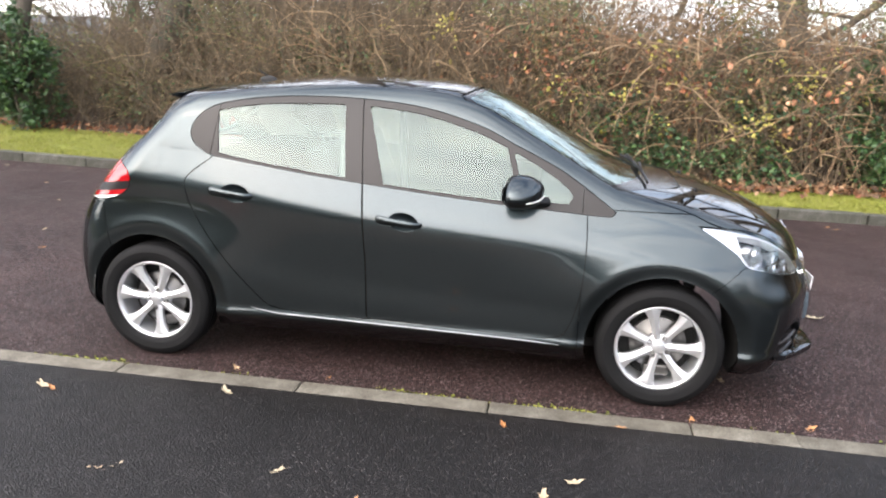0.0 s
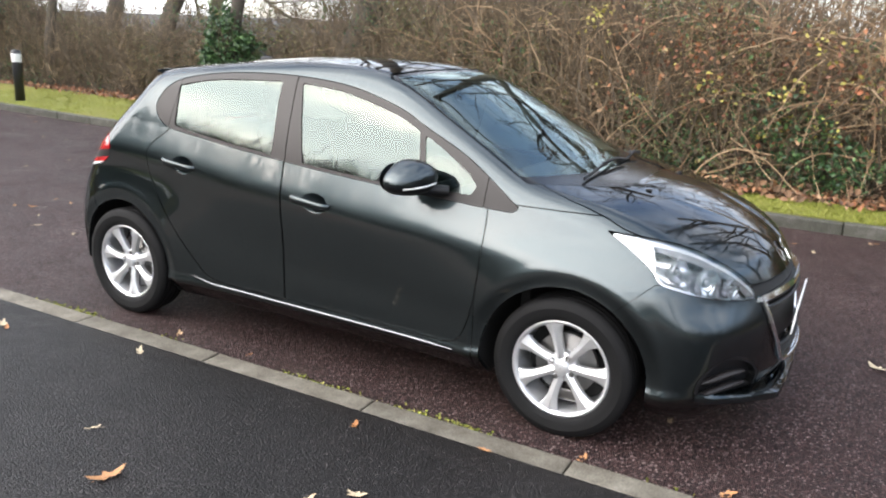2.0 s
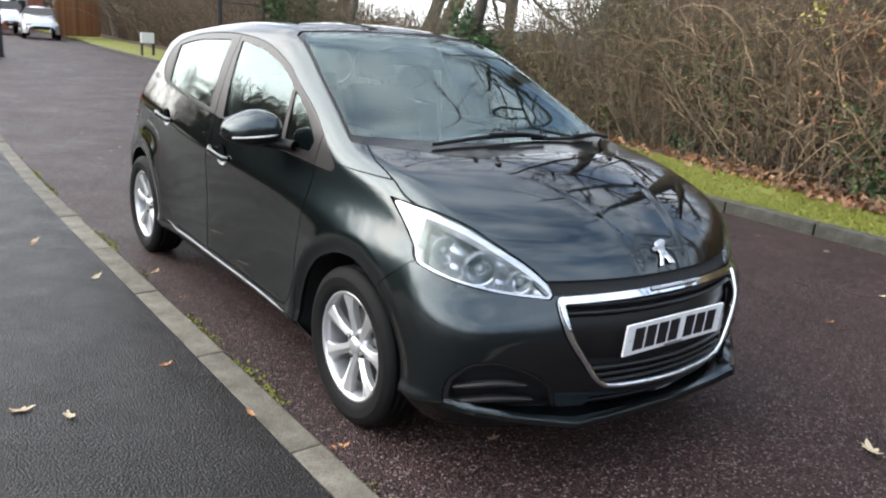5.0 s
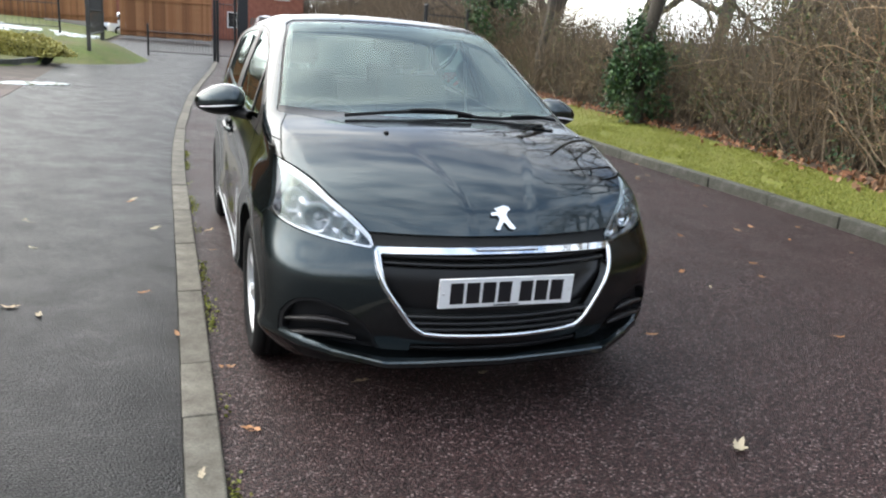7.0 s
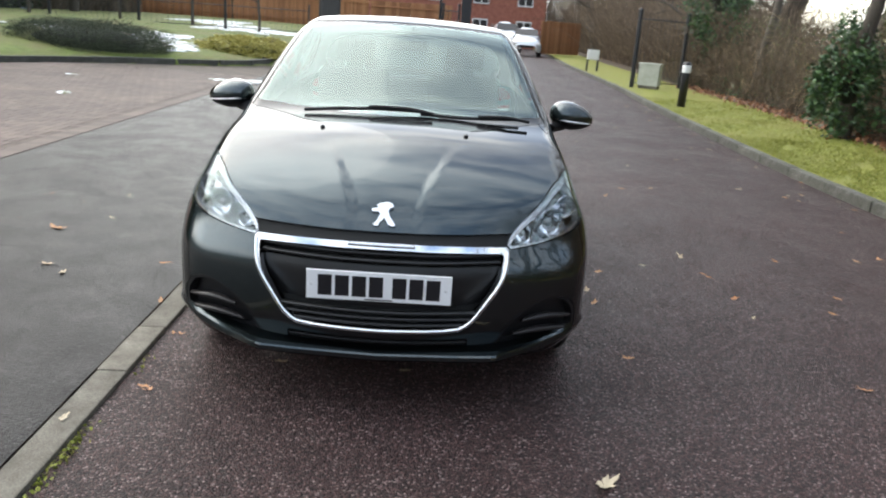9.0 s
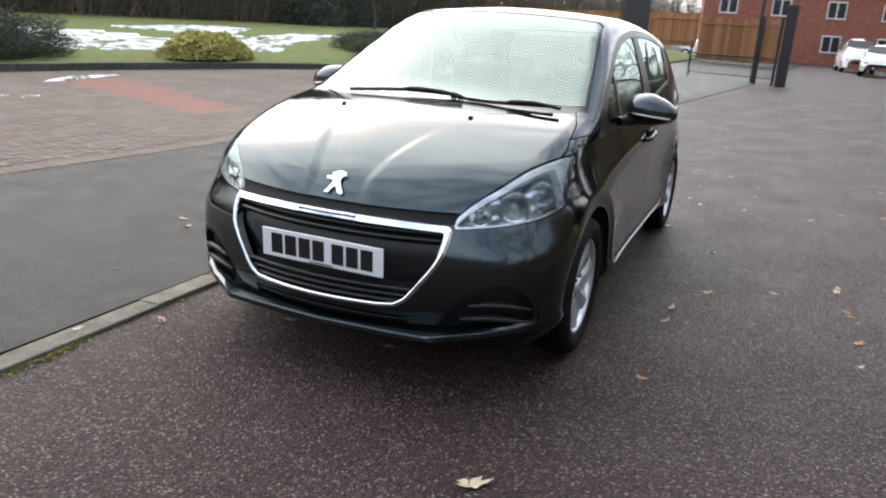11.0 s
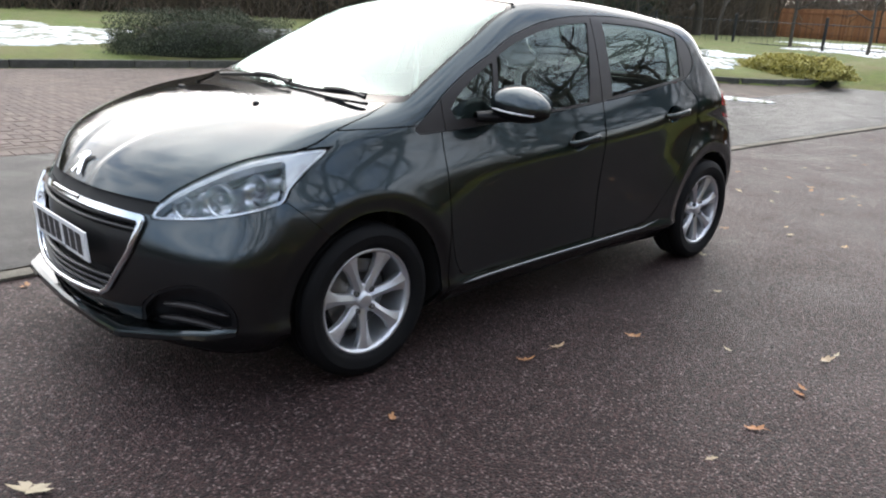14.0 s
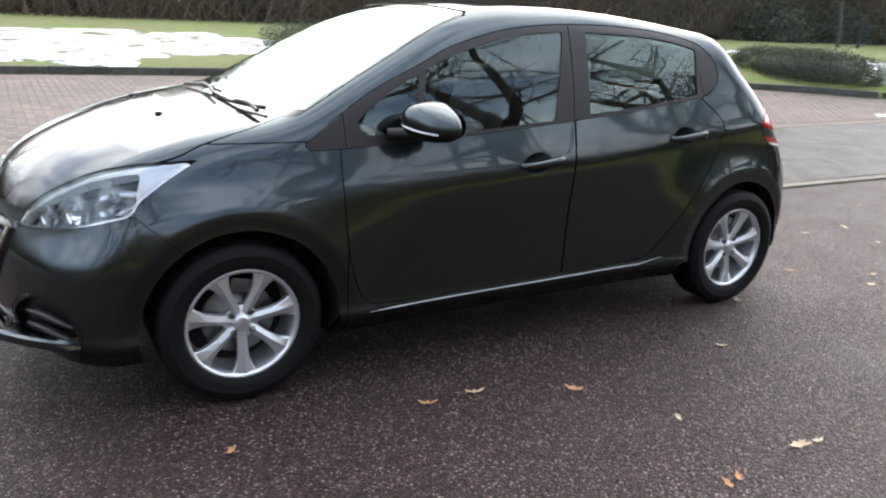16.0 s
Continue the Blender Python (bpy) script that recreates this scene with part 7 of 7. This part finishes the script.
def gate(name, a, b, h, label, gap=0.14, post=0.05, z=0.1):
    """A railing panel of round bars between two posts."""
    ob = tagged(new(name), label, "gate" if "gate" in name else "railing")
    a, b = np.array(a, float), np.array(b, float)
    for p in (a, b):
        part("post", raw_mesh("post", *bar((*p, z - 0.1), (*p, z + h + 0.12), post), M["black_metal"], True), ob)
        bm = bmesh.new()
        ball(bm, (p[0], p[1], z + h + 0.14), post * 1.15, (1, 1, 0.8), 12, 8)
        part("finial", bm_mesh("finial", bm, M["black_metal"], True), ob)
    for hz in (0.12, h - 0.08):
        part("rail", raw_mesh("rail", *bar((*a, z + hz), (*b, z + hz), 0.015), M["black_metal"], True), ob)
    n = int(np.linalg.norm(b - a) / gap)
    for k in range(1, n):
        p = a + (b - a) * k / n
        part("upright", raw_mesh("upright", *bar((*p, z + 0.12), (*p, z + h), 0.006, 6), M["black_metal"], True), ob)
    return ob


gate("metal_gate", (-17.5, 5.86), (-18.4, 7.5), 1.95, "open black metal gate leaf at the road side", 0.16, 0.065)
gate("railing", (-24.5, -1.8), (-23.8, 0.35), 0.85, "low black railing across the drive", 0.10, 0.035)
gate("metal_gate", (-23.7, 0.45), (-23.5, 1.0), 1.9, "narrow black metal gate beside the drive", 0.09, 0.045)


def tall_post(x, y, z, w, d, h, label):
    ob = tagged(new("gate_post"), label, "post", "gate posts")
    ob.location = (x, y, z)
    part("shaft", box_mesh("shaft", -d / 2, d / 2, -w / 2, w / 2, -0.1, h, M["black_metal"], 0.012), ob)
    part("cap", box_mesh("cap", -d / 2 - 0.02, d / 2 + 0.02, -w / 2 - 0.02, w / 2 + 0.02, h + 0.001, h + 0.05, M["black_metal"], 0.012), ob)


tall_post(-23.8, 0.35, 0.08, 0.10, 0.10, 2.9, "tall slender black gate post beside the drive")
tall_post(-23.5, 1.25, 0.05, 0.34, 0.30, 2.45, "stout black gate post at the end of the edging")


def open_leaf(ax, ay, bx, by, z, h):
    """A heavy gate leaf that stands open: close bars above the lock rail, wide ones below, on a square post."""
    ob = tagged(new("metal_gate"), "heavy dark metal gate leaf standing open on a square post", "gate")
    a, b = np.array((ax, ay)), np.array((bx, by))
    bm = bmesh.new()
    box(bm, ax - 0.05, ax + 0.05, ay - 0.05, ay + 0.05, z - 0.25, z + h)
    part("post", bm_mesh("post", bm, M["gate_metal"], False, 0.015), ob, "dark square gate post")
    bm = bmesh.new()
    box(bm, bx - 0.06, bx + 0.06, by - 0.06, by + 0.06, z - 0.2, z + h)
    part("stile", bm_mesh("stile", bm, M["gate_metal"], False, 0.01), ob)
    for hz in (0.18, 0.80, h - 0.06):
        part("rail", raw_mesh("rail", *bar((*a, z + hz), (*b, z + hz), 0.030, 6), M["gate_metal"], True), ob)
    close = raw_mesh("bar", *bar((0, 0, 0.80), (0, 0, h - 0.06), 0.022, 6), M["gate_metal"], True)
    wide = raw_mesh("bar", *bar((0, 0, 0.18), (0, 0, 0.80), 0.010, 6), M["gate_metal"], True)
    n = int(np.linalg.norm(b - a) / 0.055)
    for k in range(1, n + 1):
        p = a + (b - a) * k / n
        part("bar", close, ob, "", Matrix.Translation((*p, z)))
        if k % 4 == 0:
            part("bar", wide, ob, "", Matrix.Translation((*p, z)))
    r, q = np.linspace(0, 1, 11), np.linspace(0, 2 * np.pi, 40, endpoint=False)
    rise = 0.55 * (1 - r**3.5) ** 1.5
    v = np.array([(4.2 * c * np.cos(u), 2.3 * c * np.sin(u), d + 0.02 * np.sin(5 * u + 9 * c) * (1 - c)) for c, d in zip(r, rise) for u in q])
    i, j = np.meshgrid(np.arange(10), np.arange(40), indexing="ij")
    f = np.stack([i * 40 + j, (i + 1) * 40 + j, (i + 1) * 40 + (j + 1) % 40, i * 40 + (j + 1) % 40], -1).reshape(-1, 4)
    mound = tagged(new("grass_mound", raw_mesh("grass_mound", v, f, M["lawn"], True)), "low grassy bank under the open gate leaf", "bank")
    mound.location = ((ax + bx) / 2 - 0.6, (ay + by) / 2 - 0.9, 0.06)



open_leaf(-18.4, -3.12, -22.2, -3.06, 0.62, 2.50)
for k in range(4):
    gate("railing", (-27.0 + 0.4 * k, -4.8 - 3.2 * k), (-26.6 + 0.4 * k, -7.95 - 3.2 * k), 1.0, "low black railing along the lawn", 0.2, 0.035, 0.66)


def sign_box():
    ob = tagged(new("meter_box"), "small white box on two dark posts beside the road", "sign")
    ob.matrix_basis = pose(-26.2, 6.45, 0.08, 0, 0, 85)
    for x in (-0.2, 0.2):
        part("post", box_mesh("post", x - 0.04, x + 0.04, -0.04, 0.04, -0.1, 0.45, M["black_metal"], 0.006), ob)
    part("box", box_mesh("box", -0.22, 0.22, -0.10, 0.10, 0.4505, 0.82, M["band"], 0.01), ob)


sign_box()


def wooden_fence(ax, ay, bx, by, h, z):
    ob = tagged(new("wooden_fence"), "tall orange-brown wooden board fence", "fence")
    a, b = Vector((ax, ay, z)), Vector((bx, by, z))
    ln = (b - a).length
    ob.matrix_basis = pose(ax, ay, z, 0, 0, math.degrees(math.atan2(by - ay, bx - ax)))
    me = box_mesh("board", 0, 0.145, -0.01, 0.012, 0.05, h, M["fence_wood"], 0.004)
    n = int(ln / 0.15)
    rng = random.Random(2)
    for k in range(n):
        part("board", me, ob, "", Matrix.Translation((k * 0.15, rng.uniform(-0.004, 0.004), rng.uniform(-0.012, 0.012))))
    for hz in (0.3, h - 0.35):
        part("rail", box_mesh("rail", 0, ln, -0.06, -0.012, hz, hz + 0.08, M["fence_wood"], 0.005), ob)


wooden_fence(-52, -14, -43.97, -3.74, 1.95, 0.80)
wooden_fence(-43.95, -3.7, -42.4, 1.2, 2.35, 0.20)
wooden_fence(-58, -30, -52, -14.1, 2.0, 0.80)
wooden_fence(-46, 9.5, -43.5, 6.6, 2.0, 0.1)


def brick_house():
    ob = tagged(new("house"), "red brick house behind the wooden fence", "house")
    ob.matrix_basis = pose(-60.5, 2.0, 0, 0, 0, 8)
    bm = bmesh.new()
    box(bm, -5, 0, -7.4, 7.4, 0, 5.4)
    part("wall", bm_mesh("wall", bm, M["brick"]), ob)
    bm = bmesh.new()
    for x, z in ((-5.4, 5.2), (-2.5, 7.6), (0.4, 5.2)):
        for y in (-7.8, 7.8):
            bm.verts.new((x, y, z))
    vs = list(bm.verts)
    for q in ((0, 1, 3, 2), (2, 3, 5, 4), (0, 4, 5, 1)):
        bm.faces.new([vs[i] for i in q])
    bm.faces.new([vs[0], vs[2], vs[4]])
    bm.faces.new([vs[1], vs[5], vs[3]])
    part("roof", bm_mesh("roof", bm, material("roof_tiles", (0.10, 0.06, 0.05), 0.8)), ob)
    for y in (-5.6, -1.9, 1.9, 5.6):
        for z in (0.9, 3.3):
            win = part("window", box_mesh("window", 0.002, 0.08, y - 0.65, y + 0.65, z, z + 1.25, M["band"], 0.01), ob)
            for s in (-0.31, 0.31):
                part("pane", box_mesh("pane", 0.081, 0.09, y + s - 0.26, y + s + 0.26, z + 0.1, z + 1.15, M["trim"]), win)


brick_house()


def parked_car(x, y, turn, mat, label, tall=1.0):
    """A distant car: lofted body with rounded cabin, dark glass, lamps and wheels."""
    ob = tagged(new("parked_car"), label, "car", "parked cars")
    ob.matrix_basis = pose(x, y, 0.0, 0, 0, turn)
    prof = curve((-2.1, 0.75), (-2.0, 1.0), (-1.7, 1.42), (-1.2, 1.52), (0.2, 1.5), (0.8, 1.12), (1.2, 1.0), (1.9, 0.85), (2.1, 0.6))
    xs = np.linspace(-2.1, 2.1, 43)
    th = np.linspace(0, np.pi, 21)
    rows = []
    for a in xs:
        top = float(prof(a)) * tall
        w = 0.88 * (1 - max(abs(a) - 1.5, 0) ** 2 * 0.8)
        ring = []
        for t in th:
            c, s = math.cos(t), math.sin(t)
            z = 0.28 + (top - 0.28) * abs(s) ** 0.55
            tuck = 1 - 0.28 * max(z - 0.95, 0) / 0.55
            ring.append((a, math.copysign(abs(c) ** 0.45, c) * w * tuck, z))
        rows.append(ring)
    v = np.array(rows).reshape(-1, 3)
    i, j = np.meshgrid(np.arange(42), np.arange(20), indexing="ij")
    f = np.stack([i * 21 + j, (i + 1) * 21 + j, (i + 1) * 21 + j + 1, i * 21 + j + 1], -1).reshape(-1, 4)
    part("body", raw_mesh("body", v, f, mat, True), ob)
    for s in (-1, 1):
        for x0, x1 in ((-1.5, -0.45), (-0.38, 0.55)):
            pts = [(x0, 1.0), (x1, 1.0), (x1 - 0.12, 1.33), (x0 + 0.12, 1.36)]
            vv = np.array([(a, s * (0.885 - 0.26 * (b - 0.95)), b * tall) for a, b in pts])
            part("window", raw_mesh("window", vv, np.array([[0, 1, 2, 3]]), M["trim"]), ob)
        part("head_lamp", box_mesh("head_lamp", 1.90, 2.06, s * 0.62 - 0.16, s * 0.62 + 0.16, 0.68, 0.80, M["white_lens"], 0.03), ob)
    vv = np.array([(0.42, -0.62, 1.40 * tall), (0.42, 0.62, 1.40 * tall), (0.98, 0.70, 1.09 * tall), (0.98, -0.70, 1.09 * tall)]) + [0.03, 0, 0.03]
    part("windscreen", raw_mesh("windscreen", vv, np.array([[0, 1, 2, 3]]), M["trim"]), ob)
    part("grille", box_mesh("grille", 2.02, 2.10, -0.40, 0.40, 0.50, 0.64, M["plastic"], 0.02), ob)
    v, f = lathe([(0.001, 0.09), (0.19, 0.09), (0.2, 0.1), (0.3, 0.1), (0.32, 0.06), (0.32, -0.1), (0.001, -0.1)], 24)
    tyre = raw_mesh("wheel", v, f, M["tyre"], True)
    v, f = lathe([(0.001, 0.105), (0.18, 0.105), (0.195, 0.09)], 24)
    cap = raw_mesh("wheel_trim", v, f, M["alloy"], True)
    for a in (-1.3, 1.35):
        for s in (-1, 1):
            w = part("wheel", tyre, ob, "", pose(a, s * 0.80, 0.32, 0, 0, 0 if s > 0 else 180))
            part("wheel_trim", cap, w)


M["silver_paint"] = material("silver_car_paint", (0.55, 0.57, 0.60), 0.3, 0.6, 1.0)
M["white_paint"] = material("white_car_paint", (0.75, 0.76, 0.78), 0.3, 0.0, 1.0)
M["blue_paint"] = material("blue_car_paint", (0.06, 0.12, 0.28), 0.3, 0.3, 1.0)
parked_car(-43.0, 5.75, -6, M["silver_paint"], "silver car parked at the far end of the road", 1.08)
parked_car(-48.2, 4.9, 4, M["white_paint"], "white car parked beyond the silver car", 1.28)
parked_car(-50.5, -2.6, 80, M["white_paint"], "white car parked behind the fence")
parked_car(-52.5, -6.5, 85, M["silver_paint"], "silver car parked behind the fence")
parked_car(-34, -21, 60, M["blue_paint"], "blue car parked among the trees")


# ---- block paving ----
def lay_blocks():
    """Rectangular paving blocks, laid in a herringbone; the nearest are single pieces, the rest one part."""
    fc = bpy.data.objects["forecourt"]
    m = material("paving_block", (0.2, 0.15, 0.12), 0.75)
    tone = ramp_node(m, random_out(m), [(0.0, (0.076, 0.053, 0.042)), (0.5, (0.094, 0.066, 0.053)), (1.0, (0.112, 0.080, 0.065))])
    feed(m, "Base Color", mix_node(m, 1.0, tone, ramp_node(m, noise_node(m, 9, 6), [(0.3, v3(0.75)), (0.7, v3(1.2))]), "MULTIPLY"))
    r = material("paving_blocks_far", (0.2, 0.15, 0.12), 0.75)
    tone = ramp_node(r, random_out(r, True), [(0.0, (0.076, 0.053, 0.042)), (0.5, (0.094, 0.066, 0.053)), (1.0, (0.112, 0.080, 0.065))])
    feed(r, "Base Color", mix_node(r, 1.0, tone, ramp_node(r, noise_node(r, 0.8, 6), [(0.3, v3(0.75)), (0.7, v3(1.2))]), "MULTIPLY"))
    red = material("red_paving_block", (0.17, 0.066, 0.05), 0.75)
    me = box_mesh("paving_block", 0.004, 0.196, 0.004, 0.096, -0.05, 0.0, m, 0.004)
    rng = random.Random(3)
    spots = []
    for i in range(-150, 60):
        for j in range(-110, 60):
            k = (i + j) % 4
            x, y = 0.1 * i, 0.1 * j - 3.0
            if k == 0:
                spots.append((x, y, 0))
            elif k == 2 and (i - j) % 4 in (0, 2):
                spots.append((x + 0.1, y, 90))
    near, far = [], []
    for x, y, a in spots:
        cx, cy = (x + 0.1, y + 0.05) if a == 0 else (x - 0.05, y + 0.1)
        top, low = float(drive_edge(cx)) - 0.30, float(lawn_kerb(cx)) + 0.12
        if not low < cy < top:
            continue
        z = 0.098 + 0.075 * (top - cy) / (top - low)
        (near if -1.6 < cx < 1.4 and cy > -5.6 else far).append((x, y, z, a))
    far += [(0.1 * i, float(drive_edge(0.1 * i)) - 0.212, 0.096, 90) for i in range(-118, 60)]
    near.sort(key=lambda s: -s[1])
    far += near[300:]
    for x, y, z, a in near[:300]:
        part("paving_block", me, fc, "", pose(x, y, z + 0.006 + rng.uniform(-0.002, 0.002), 0.8, 0, a))
    s = np.array(far)
    keep = s[:, 0] > -12
    s = s[keep]
    q = np.array([(0.004, 0.004, 0.0), (0.196, 0.004, 0.0), (0.196, 0.096, 0.0), (0.004, 0.096, 0.0), (0.0, 0.0, -0.012), (0.2, 0.0, -0.012), (0.2, 0.1, -0.012), (0.0, 0.1, -0.012)])
    rot = s[:, 3] == 90
    v = np.where(rot[:, None, None], np.stack([-q[:, 1], q[:, 0], q[:, 2]], -1)[None], q[None]) + s[:, None, :3] + [0, 0, 0.006]
    f = np.array([[0, 1, 2, 3], [4, 5, 1, 0], [5, 6, 2, 1], [6, 7, 3, 2], [7, 4, 0, 3]])
    ff = (f[None] + (np.arange(len(s)) * 8)[:, None, None]).reshape(-1, 4)
    isred = (np.abs(s[:, 0] + 4.5 - 0.37 * (s[:, 1] + 8.3)) < 0.62 - 0.06 * (s[:, 1] + 8.3)) & (s[:, 1] > -8.5) & (s[:, 1] < -4.9)
    ob = part("paving_blocks", raw_mesh("paving_blocks", v.reshape(-1, 3), ff, None, False, [r, red], np.repeat(isred.astype(int), 5)), fc)
    ob["kind"] = "stuff"


lay_blocks()
